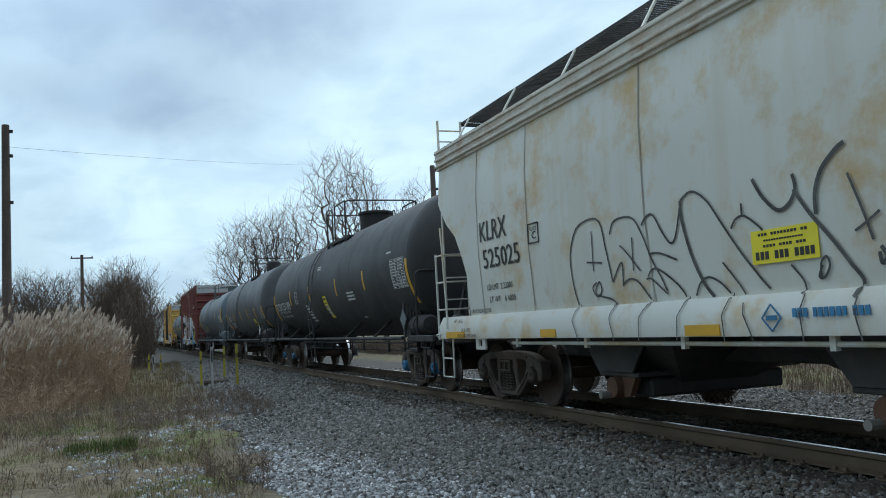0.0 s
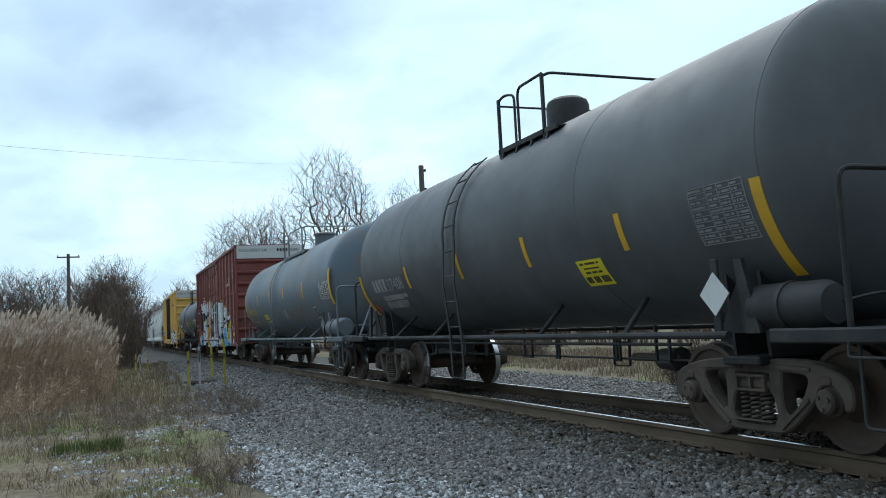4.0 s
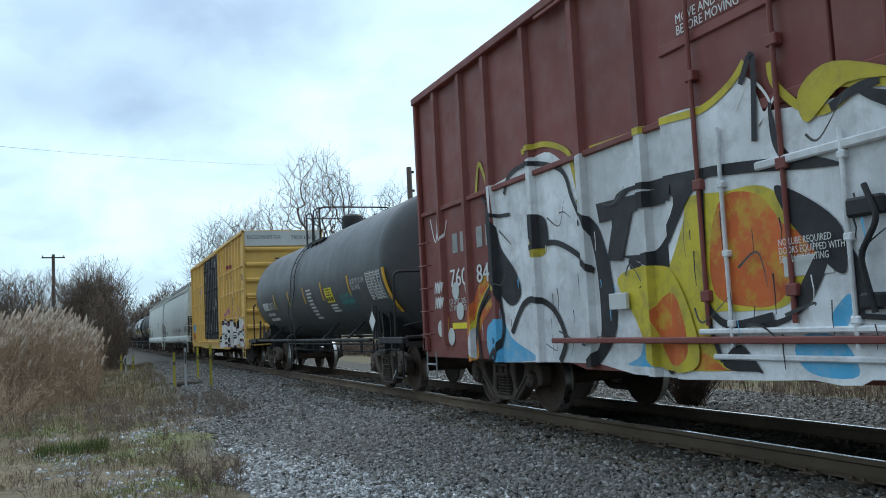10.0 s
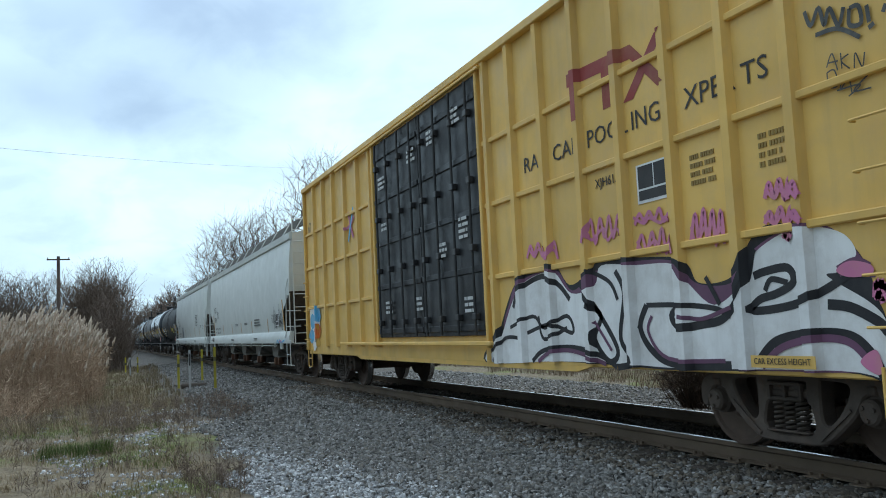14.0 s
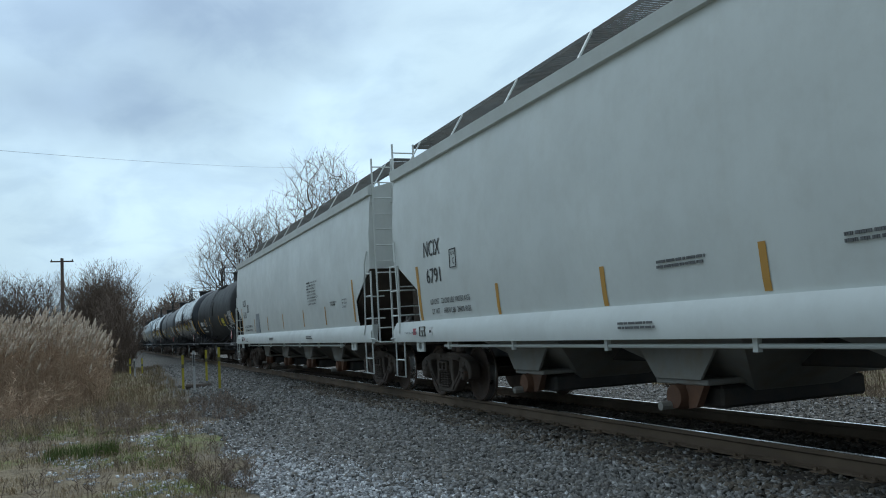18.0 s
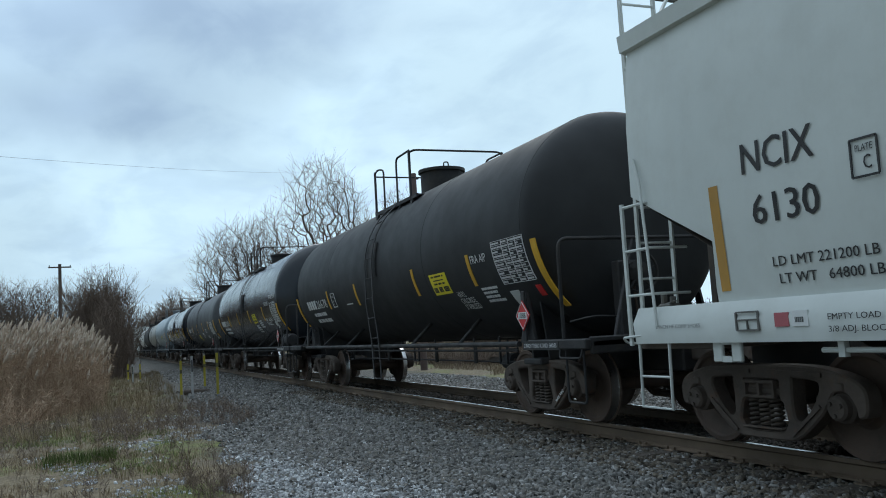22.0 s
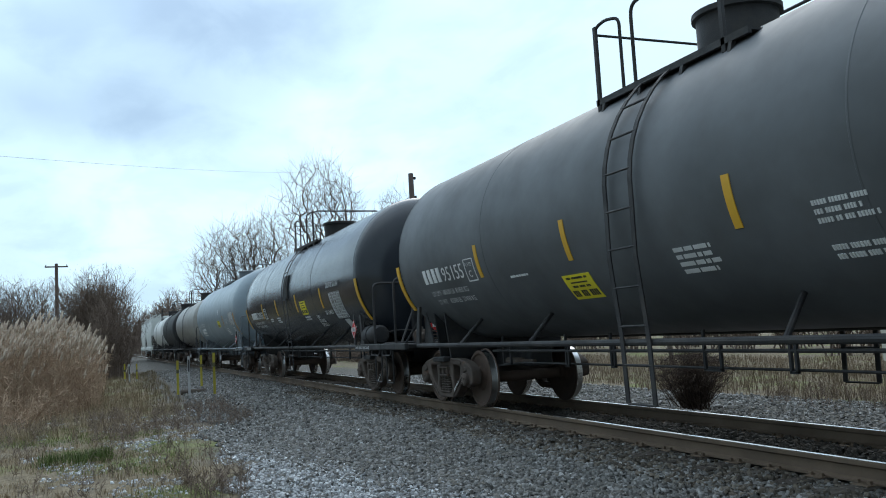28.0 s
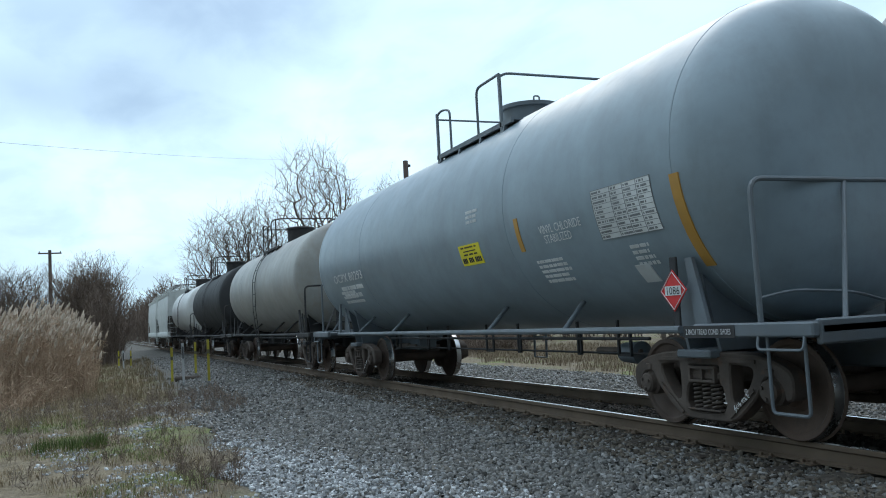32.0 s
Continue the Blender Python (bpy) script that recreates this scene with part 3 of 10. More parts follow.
def side_frame_mesh():
    half = [(0.40, 0.795), (0.74, 0.765), (1.00, 0.70), (1.13, 0.62), (1.155, 0.50), (1.13, 0.40), (1.05, 0.385), (1.03, 0.47), (0.97, 0.56), (0.89, 0.585), (0.81, 0.56), (0.755, 0.47), (0.69, 0.385), (0.52, 0.24), (0.40, 0.165), (0.26, 0.135)]
    outer = half + [(-a, b) for a, b in half[::-1]]
    tri = [(0.375, 0.655), (0.40, 0.68), (0.62, 0.665), (0.665, 0.63), (0.655, 0.57), (0.585, 0.45), (0.475, 0.335), (0.43, 0.315), (0.39, 0.335), (0.37, 0.42)]
    middle = [(0.25, 0.235), (0.255, 0.44), (0.21, 0.50), (0.21, 0.635), (0.18, 0.66), (-0.18, 0.66), (-0.21, 0.635), (-0.21, 0.50), (-0.255, 0.44), (-0.25, 0.235)]
    g = casting(Mesh(), outer, [tri, [(-a, b) for a, b in tri], middle], -0.085, 0.085)
    # raised flanges along the top and the raking arms
    for s in (-1, 1):
        g.bar((s * 0.12, -0.088, 0.735), (s * 0.72, -0.088, 0.715), 0.03, 0.035, (0, 0, 1))
        g.bar((s * 0.34, -0.088, 0.19), (s * 0.68, -0.088, 0.46), 0.03, 0.03, (0, 0, 1))
        g.box(s * 0.84, s * 0.94, -0.10, 0.0, 0.585, 0.66, 0.012)
    return g.data("side_frame", IRON, True, 40)


def spring_mesh():
    g = Mesh()
    pts = [(0.052 * math.cos(a), 0.052 * math.sin(a), 0.235 + 0.25 * a / (2 * math.pi * 6)) for a in [2 * math.pi * 6 * k / 60 for k in range(61)]]
    g.pipe(pts, 0.014, 6)
    return g.data("spring", SPRINGS)


def cap_mesh(m, name):
    g = Mesh().lathe([(0.0, 0.13), (-0.10, 0.13), (-0.12, 0.108), (-0.17, 0.104), (-0.19, 0.085), (-0.195, 0.03)], 20, "y")
    for k in range(3):
        a = 2.1 * k + 0.4
        g.lathe([(-0.193, 0.018), (-0.21, 0.018)], 6, "y", (0.06 * math.cos(a), 0, 0.06 * math.sin(a)))
    return g.data(name, m)


def bolster_mesh():
    g = Mesh()
    g.box(-0.2, 0.2, -1.02, 1.02, 0.46, 0.66, 0.03)
    g.box(-0.24, 0.24, -1.09, -0.98, 0.52, 0.60, 0.02)
    g.lathe([(0.62, 0.2), (0.74, 0.2)], 16, "z")
    for s in (-1, 1):
        g.bar((s * 0.38, -0.8, 0.4), (s * 0.38, 0.8, 0.4), 0.1, 0.1)
        for y in (-0.75, 0.75):
            g.box(s * 0.36, s * 0.44, y - 0.08, y + 0.08, 0.28, 0.52, 0.02)
    return g.data("bogie", IRON)


def seat_mesh():
    g = Mesh().box(-0.19, 0.19, -0.08, 0.08, 0.50, 0.655, 0.02)
    g.box(-0.195, 0.195, -0.125, -0.08, 0.625, 0.658, 0.01).box(-0.195, 0.195, -0.125, -0.08, 0.495, 0.525, 0.01)
    for x in (-0.18, 0.0, 0.18):
        g.box(x - 0.015, x + 0.015, -0.122, -0.08, 0.515, 0.635)
    return g.data("bolster_end", IRON)


def plank_mesh():
    return Mesh().box(-0.25, 0.25, -0.12, 0.12, 0.225, 0.245, 0.008).data("spring_seat", IRON)


PLANK = plank_mesh()
WHEELSET, FRAME, SPRING, BOLSTER, SEAT = wheelset_mesh(), side_frame_mesh(), spring_mesh(), bolster_mesh(), seat_mesh()
CAP, CAP_BLUE = cap_mesh(IRON, "bearing_cap"), cap_mesh(BLUEP, "bearing_cap_blue")
WHEELSETS = []


def bogie(car, x, blue=False, chalk=False):
    b = shared("bogie", BOLSTER, car, pose(x, 0, 0))
    for s in (-1, 1):
        shared("side_frame", FRAME, b, pose(0, s * 1.0, 0))
        shared("bolster_end", SEAT, b, pose(0, s * 1.0, 0))
        shared("spring_seat", PLANK, b, pose(0, s * 1.0, 0))
        for k in (-0.13, 0.0, 0.13):
            shared("spring", SPRING, b, pose(k, s * 1.04, 0))
        for a in (-0.889, 0.889):
            shared("bearing_cap", CAP_BLUE if blue else CAP, b, pose(a, s * 0.95, 0.457, 0, 0, 0 if s < 0 else 180))
    for a in (-0.889, 0.889):
        WHEELSETS.append((shared("wheelset", WHEELSET, b, pose(a, 0, 0.457)), a))
    if chalk:
        g = Mesh()
        rnd = random.Random(round(x * 10))
        for i in range(8):
            p = Vector((0.43 + 0.026 * i, -1.104, 0.27 + 0.0205 * i))
            for _ in range(3):
                q = p + Vector((rnd.uniform(-0.012, 0.012), 0, rnd.uniform(-0.02, 0.02)))
                a = rnd.choice((0.0, 0.9, 1.57, 2.3)) + 0.65
                v = Vector((math.cos(a), 0, math.sin(a))) * rnd.uniform(0.010, 0.020)
                g.bar(q - v, q + v, 0.006, 0.003, (0, 1, 0))
        ob = part("chalk_mark", g, WHITE, b, "white painted marks", smooth=False)
        ob["kind"] = "stuff"
    return b


def coupler(car, x, sgn):
    g = Mesh()
    g.box(x - sgn * 0.25, x + sgn * 0.33, -0.08, 0.08, 0.74, 0.96, 0.03)
    g.box(x + sgn * 0.30, x + sgn * 0.58, -0.15, 0.13, 0.72, 0.98, 0.05)
    g.prism([(x + sgn * 0.5, -0.05), (x + sgn * 0.68, -0.12), (x + sgn * 0.64, 0.02), (x + sgn * 0.5, 0.12)], 0.74, 0.96, "xy")
    part("coupler", g, IRON, car, "rusty knuckle coupler")
    h = Mesh().bent([(x + sgn * 0.3, 0.25, 0.72), (x + sgn * 0.42, 0.27, 0.5), (x + sgn * 0.72, 0.2, 0.42)], 0.025, 0.1)
    part("brake_hose", h, DARK, car, "black rubber hose")


def car_base(name, label, u_mid):
    e = new(name)
    e.empty_display_size = 0.5
    e.matrix_basis = pose(-u_mid, TRACK_Y, 0)
    tagged(e, label, "rail car", "cars of the freight train")
    CARS.append((e, u_mid))
    return e


CARS = []


def stirrup(car, x, y, m, w=0.42, z0=0.34, z1=1.0, rungs=1, name="step", r=0.02):
    g = Mesh()
    g.bent([(x - w / 2, y, z1), (x - w / 2, y, z0), (x + w / 2, y, z0), (x + w / 2, y, z1)], r, 0.05)
    for k in range(rungs):
        z = z0 + (z1 - z0) * (k + 1) / (rungs + 1)
        g.pipe([(x - w / 2, y, z), (x + w / 2, y, z)], 0.016, 6)
    return part(name, g, m, car)


def tank_car(spec):
    s = dict(R=1.53, zc=2.60, cap=0.42, blue=False, chalk=False, dome_r=0.44, dome_z=4.60, air=False, hoops=True, round_dome=False, rz=4.78, lad_w=0.235, knuckle=0.65, brake=True)
    s.update(spec)
    mid = (s["uF"] + s["uR"]) / 2
    s.setdefault("A", mid + 1.1); s.setdefault("M", s["A"] - 1.45); s.setdefault("B", s["A"] - 2.2)
    s.setdefault("lad", s["A"] - 1.1); s.setdefault("dome", s["A"] - 1.4)
    L0 = (s["uR"] - s["uF"]) / 2
    L = L0 - 0.17
    R, zc, m, um = s["R"], s["zc"], s["mat"], s.get("under", DARK)
    car = car_base(s["name"], s["label"], mid)
    # shell with dished ends
    prof = []
    for k in range(13):
        a = math.pi / 2 * k / 12
        prof.append((-L - s["cap"] * math.cos(a), max(0.001, R * math.sin(a) ** s["knuckle"])))
    body = [(-L + (2 * L) * i / 10, R) for i in range(1, 10)]
    prof = prof + body + [(-a, r) for a, r in prof[::-1]]
    g = Mesh().lathe(prof, 72, "x", (0, 0, zc))
    part("tank", g, m, car, s.get("skin", ""), angle=25)
    for i, x in enumerate([L, 3.1, -3.4, -L]):
        part("seam", Mesh().lathe([(x - 0.016, R - 0.003), (x - 0.008, R + 0.004), (x + 0.008, R + 0.004), (x + 0.016, R - 0.003)], 72, "x", (0, 0, zc)), m, car)
    # stub sills, end decks, draft gear
    E = L0 + 1.25
    t1, t2 = mid - s["tr1"], mid - s["tr2"]
    for e, t in ((1, t1), (-1, t2)):
        x_end, x_in = e * E, t - e * 1.5
        part("stub_sill", Mesh().box(x_in, x_end, -0.2, 0.2, 0.62, 1.0, 0.02), um, car)
        part("end_deck", Mesh().box(e * (L0 + 0.05), x_end, -1.42, 1.42, 0.98, 1.06, 0.015), um, car)
        g = Mesh()
        g.box(e * (L + 0.0), x_end, -1.52, -1.44, 0.96, 1.08, 0.015).box(e * (L + 0.0), x_end, 1.44, 1.52, 0.96, 1.08, 0.015)
        g.box(x_end - e * 0.06, x_end, -1.44, 1.44, 0.90, 1.10, 0.015)
        part("end_frame", g, um, car)
        # saddle over the bogie
        half = 1.05
        pts = [(-half, 0.78), (half, 0.78)] + [(R * math.cos(a), zc + R * math.sin(a)) for a in [math.radians(-42 - 96 * k / 10) for k in range(11)]]
        pts = [(p[0], p[1]) for p in pts]
        g = Mesh().prism(pts, t - 0.25, t - 0.21, "yz").prism(pts, t + 0.21, t + 0.25, "yz")
        g.box(t - 0.25, t + 0.25, -1.2, 1.2, 0.74, 0.82, 0.015)
        part("saddle", g, um, car)
        for yy in (-1, 1):
            g = Mesh()
            g.prism([(t + e * 0.34, 1.04), (t + e * 0.52, 1.04), (t + e * 0.34, 1.70), (t + e * 0.24, 1.70)], yy * 1.40, yy * 1.36)
            g.prism([(t - e * 0.1, 1.04), (t + e * 0.36, 1.04), (t + e * 0.22, 1.60), (t + e * 0.02, 1.30)], yy * 1.30, yy * 1.27)
            part("bolster_strut", g, um, car)
        coupler(car, x_end, e)
        if s["hoops"]:
            h = Mesh()
            xo = e * (L0 + s.get("hoop_dx", 0.60))
            h.bent([(xo, -1.42, 1.05), (xo, -1.42, 2.30), (xo, 0.2, 2.30), (xo, 1.42, 2.30), (xo, 1.42, 1.05)], 0.024, 0.14)
            part("end_handrail", h, s.get("pipe", um), car)
            part("hoop_brace", Mesh().pipe([(e * (E - 0.12), -1.05, 1.06), (xo, -0.35, 2.28)], 0.022, 8), s.get("pipe", um), car)
        for yy in (-1, 1):
            st = stirrup(car, e * (E - 0.35), yy * 1.46, s.get("pipe", um), 0.40, 0.34, 1.0, 0, r=0.015)
            part("step_handle", Mesh().bent([(e * (E - 0.10), yy * 1.50, 1.0), (e * (E - 0.10), yy * 1.53, 0.86), (e * (E - 0.60), yy * 1.53, 0.86), (e * (E - 0.60), yy * 1.50, 1.0)], 0.012, 0.05, 6), s.get("pipe", um), st)
        bogie(car, t, s["blue"], s["chalk"])
    # side pipes with their struts
    for yy in (-1, 1):
        part("side_rail", Mesh().pipe([(t2 - 0.2, yy * 1.47, 1.03), (t1 + 0.2, yy * 1.47, 1.03)], 0.038, 10), um, car)
        for x in (-4.55, -2.25, 2.25, 4.5):
            x *= (t1 - t2) / 12.6
            part("rail_strut", Mesh().pipe([(x, yy * 1.46, 1.04), (x - 0.27, yy * 0.95, 1.42)], 0.03, 8), um, car)
    # brake rigging under the belly: a rod and a pipe in drop hangers
    part("brake_rod", Mesh().pipe([(t2 + 1.3, -0.75, 0.90), (t1 - 1.3, -0.75, 0.90)], 0.02, 8), DARK, car)
    part("train_pipe", Mesh().pipe([(t2 + 1.3, -0.68, 0.66), (t2 + 2.2, -0.68, 0.72), (t1 - 1.3, -0.68, 0.72)], 0.014, 8), DARK, car)
    n = 7
    for i in range(n):
        x = t2 + 1.8 + (t1 - t2 - 3.6) * (i + 0.25 * (i % 2)) / (n - 1)
        w = 0.05 if i % 3 else 0.14
        part("rod_hanger", Mesh().box(x - w, x - w + 0.03, -0.77, -0.74, 0.70, 1.12).box(x + w - 0.03, x + w, -0.77, -0.74, 0.70, 1.0).box(x - w, x + w, -0.77, -0.74, 0.69, 0.715), DARK, car)
    for x in (t2 + 1.5, t1 - 2.6):
        part("slack_adjuster", Mesh().lathe([(x, 0.02), (x, 0.05), (x + 0.5, 0.05), (x + 0.52, 0.03), (x + 0.9, 0.03), (x + 0.9, 0.01)], 10, "x", (0, -0.6, 0.74)), IRON, car)
    part("brake_cylinder", Mesh().lathe([(t1 - 2.1, 0.03), (t1 - 2.1, 0.12), (t1 - 1.75, 0.14), (t1 - 1.7, 0.03)], 16, "x", (0, -0.55, 0.72)), um, car)
    # manway, platform, top rails
    d = mid - s["dome"]
    top = zc + R
    dr, dz = s["dome_r"], s["dome_z"]
    if s["round_dome"]:
        prof = [(top - 0.12, dr), (dz - 0.14, dr), (dz - 0.06, dr * 0.92), (dz - 0.01, dr * 0.7), (dz, 0.02)]
    else:
        prof = [(top - 0.12, dr), (dz - 0.10, dr), (dz - 0.09, dr + 0.045), (dz - 0.03, dr + 0.045), (dz - 0.02, dr), (dz, dr * 0.75), (dz, 0.02)]
    g = Mesh().lathe(prof, 28, "z", (d, 0, 0))
    part("manway_housing", g, s.get("dome_mat", um), car, "hatch drum on the tank top")
    if not s["round_dome"]:
        part("hatch_hinge", Mesh().box(d - dr - 0.14, d - dr + 0.06, -0.10, 0.10, dz - 0.16, dz - 0.01, 0.02), um, car)
        part("hatch_eyebolt", Mesh().bent([(d + dr * 0.6, -0.05, dz), (d + dr * 0.6, -0.05, dz + 0.09), (d + dr * 0.6, 0.05, dz + 0.09), (d + dr * 0.6, 0.05, dz)], 0.014, 0.04, 6), um, car)
    xa, xm, xb, rz = mid - s["A"], mid - s["M"], mid - s["B"], s["rz"]
    pz = zc + math.sqrt(R * R - 1.0) - 0.02
    pm = s.get("pipe", um)
    for yy in (-1, 1):
        pl = Mesh().box(xa - 0.05, xb + 0.35, yy * 0.98, yy * 1.02, pz + 0.08, pz + 0.15)
        pl.box(xa - 0.05, xb + 0.35, yy * 0.48, yy * 0.52, pz + 0.08, pz + 0.15)
        pl.box(xa - 0.05, xb + 0.35, yy * 0.52, yy * 0.98, pz + 0.115, pz + 0.14)
        for i in range(4):
            x = xa + 0.1 + (xb - xa) * i / 3
            pl.bar((x, yy * 0.99, pz + 0.09), (x, yy * 1.04, pz - 0.10), 0.05, 0.05)
            pl.bar((x, yy * 0.6, pz + 0.10), (x, yy * 0.66, zc + math.sqrt(R * R - 0.43) - 0.02), 0.05, 0.05)
        part("platform", pl, um, car, smooth=False)
        y = yy * 1.0
        part("rail_post", Mesh().box(xa - 0.03, xa + 0.03, y - 0.02, y + 0.02, pz, rz, 0.006), pm, car)
        part("rail_post", Mesh().box(xb - 0.03, xb + 0.03, y - 0.02, y + 0.02, pz, rz, 0.006), pm, car)
        hw = s.get("entry", 0.42)
        h = Mesh().bent([(xa, y, rz - 0.16), (xa, y, rz - 0.02), (xa + hw * 0.4, y * 0.97, rz + 0.03), (xa + hw, y * 0.94, rz - 0.03), (xa + hw, y * 0.94, pz + 0.1)], 0.02, 0.09)
        part("entry_rail", h, pm, car)
        h = Mesh().bent([(xm, y, pz + 0.1), (xm, y, rz), (xb, y, rz)], 0.021, 0.14)
        part("side_top_rail", h, pm, car)
    h = Mesh().bent([(xb, -0.98, rz - 0.03), (xb + 0.03, -0.9, rz + 0.01), (xb + 0.03, 0.9, rz + 0.01), (xb, 0.98, rz - 0.03)], 0.021, 0.1)
    part("cross_rail", h, pm, car)
    part("cross_rail", Mesh().pipe([(xa, -1.0, rz - 0.10), (xa, 1.0, rz - 0.10)], 0.017, 8), pm, car)
    # ladders up the sides
    lx, lw = mid - s["lad"], s["lad_w"]
    for yy in s.get("lad_sides", (-1, 1)):
        lad = Mesh()
        path = [(1.50 * yy, 0.40), (1.52 * yy, 1.10), (1.60 * yy, 1.9)]
        for k in range(9):
            a = math.radians(-4 + 58 * k / 8)
            path.append((yy * (R + 0.07) * math.cos(a), zc + (R + 0.07) * math.sin(a)))
        for q in (-lw, lw):
            for (a0, b0), (a1, b1) in zip(path, path[1:]):
                lad.bar((lx + q, a0, b0), (lx + q, a1, b1), 0.016, 0.065, (1, 0, 0))
        dist = 0.0
        for (a0, b0), (a1, b1) in zip(path, path[1:]):
            seg = math.hypot(a1 - a0, b1 - b0)
            while dist < seg:
                t = dist / seg
                p = (a0 + (a1 - a0) * t, b0 + (b1 - b0) * t)
                lad.pipe([(lx - lw, *p), (lx + lw, *p)], 0.013, 6)
                dist += 0.40
            dist -= seg
        part("ladder", lad, um, car)
        if s["chalk"] and m in (BLACK_T, GLOSS_T) and yy < 0:
            part("ladder_shield", wrapped(Mesh(), lx - lw - 0.05, lx + lw + 0.09, 2.42, 3.08, R, zc, 0.03, 8), um, car, "dark plate behind the ladder", smooth=False)
    if s["air"]:
        x, h, r = t1 + s.get("air_dx", 0.75), s.get("air_len", 0.46), s.get("air_r", 0.20)
        g = Mesh().lathe([(x - h, 0.05), (x - h + 0.015, r * 0.8), (x - h + 0.1, r), (x + h - 0.1, r), (x + h - 0.015, r * 0.8), (x + h, 0.05)], 24, "x", (0, -1.22, 1.06 + r))
        tank = part("air_reservoir", g, s.get("air_mat", um), car)
        part("reservoir_strap", Mesh().lathe([(x - 0.02, r + 0.004), (x - 0.02, r + 0.014), (x + 0.02, r + 0.014), (x + 0.02, r + 0.004)], 24, "x", (0, -1.22, 1.06 + r)), DARK, tank)
    # control valve on the trailing deck, with its pipes
    if s.get("valve"):
        vx, vy = -(L0 + 0.58), -0.92
        g = Mesh().box(vx - 0.10, vx + 0.10, vy - 0.10, vy + 0.10, 1.06, 1.32, 0.03)
        g.box(vx - 0.22, vx - 0.10, vy - 0.07, vy + 0.07, 1.11, 1.30, 0.04).box(vx + 0.10, vx + 0.25, vy - 0.08, vy + 0.08, 1.09, 1.27, 0.05)
        g.lathe([(vx - 0.25, 0.02), (vx - 0.25, 0.07), (vx - 0.22, 0.09), (vx - 0.19, 0.07)], 14, "x", (0, vy, 1.21))
        g.lathe([(1.30, 0.05), (1.36, 0.05), (1.37, 0.02)], 12, "z", (vx, vy, 0))
        for k in range(4):
            g.box(vx - 0.08 + 0.045 * k, vx - 0.065 + 0.045 * k, vy - 0.115, vy - 0.09, 1.09, 1.29)
        valve = part("control_valve", g, IRON, car, "dirty cast brake valve")
        for z, dx in ((1.14, 0.4), (1.21, 0.34), (1.28, 0.45)):
            part("valve_pipe", Mesh().bent([(vx + 0.1, vy + 0.05, z), (vx + dx, vy + 0.1, z), (vx + dx, -0.3, z - 0.05), (vx + dx + 0.2, 0.4, 1.08)], 0.014, 0.08, 6), IRON, valve)
    # hand brake on the leading end
    if s["brake"]:
        hb = part("hand_brake", Mesh().box(L0 + 0.40, L0 + 0.56, -0.56, -0.42, 1.06, 2.02, 0.02).box(L0 + 0.40, L0 + 0.58, -0.48, -0.14, 1.70, 2.02, 0.05), um, car)
        c = (0, -0.28, 1.86)
        part("brake_wheel", Mesh().pipe([(L0 + 0.63, c[1] + 0.26 * math.cos(6.2832 * k / 24), c[2] + 0.26 * math.sin(6.2832 * k / 24)) for k in range(25)], 0.016, 6), um, hb)
        part("wheel_hub", Mesh().lathe([(L0 + 0.58, 0.05), (L0 + 0.60, 0.15), (L0 + 0.61, 0.15), (L0 + 0.66, 0.04)], 20, "x", c), um, hb)
        for k in range(5):
            a = 1.2566 * k + 0.3
            part("wheel_spoke", Mesh().bar((L0 + 0.61, c[1] + 0.12 * math.cos(a), c[2] + 0.12 * math.sin(a)), (L0 + 0.63, c[1] + 0.26 * math.cos(a), c[2] + 0.26 * math.sin(a)), 0.04, 0.012), um, hb)
        part("brake_chain", Mesh().pipe([(L0 + 0.5, -0.3, 1.7), (L0 + 0.52, -0.28, 1.3), (L0 + 0.5, -0.2, 1.06)], 0.018, 6), IRON, hb)
    part("air_pipe", Mesh().bent([(L0 + 0.3, -1.15, 1.28), (L0 + 0.45, -0.9, 1.34), (L0 + 0.45, -0.2, 1.30), (L0 + 0.4, 0.6, 1.12)], 0.016, 0.15, 6), um, car)
    return car, mid, L, R, zc


def amber_stripe(car, mid, u, z0, z1, R, zc, w=0.10, lean=0.0, m=None):
    x = mid - u
    part("reflective_stripe", wrapped(Mesh(), x - w / 2, x + w / 2, z0, z1, R, zc, 0.008, 8, lean), m or AMBER, car, "amber reflective strip", smooth=False)


def marking(ob):
    """Paint marks of many strokes on one surface."""
    ob["kind"] = "stuff"
    return ob


def bars_block(car, x0, z1, w, rows, row_h, m, R=None, zc=None, off=None, gap=0.45, seed=1, name="stencil", cols=1):
    """Rows of small print, as plain bars."""
    rnd = random.Random(seed)
    g = Mesh()
    for r in range(rows):
        z = z1 - r * row_h
        for c in range(cols):
            a = x0 + w * c / cols
            b = a + w / cols * (rnd.uniform(0.7, 0.95) if cols > 1 else rnd.uniform(0.75, 1.0))
            h = row_h * (1 - gap)
            x, word = a, rnd.randint(2, 7)
            while x < b - 0.01:
                e = min(b, x + h * rnd.uniform(0.45, 0.65))
                if R:
                    wrapped(g, x, e, z - h, z, R, zc, 0.007, 1)
                else:
                    g.box(x, e, off - 0.004, off + 0.004, z - h, z)
                word -= 1
                x = e + h * 0.24
                if word == 0:
                    x, word = x + h * 0.6, rnd.randint(2, 7)
    return marking(part(name, g, m, car, "small print", smooth=False))


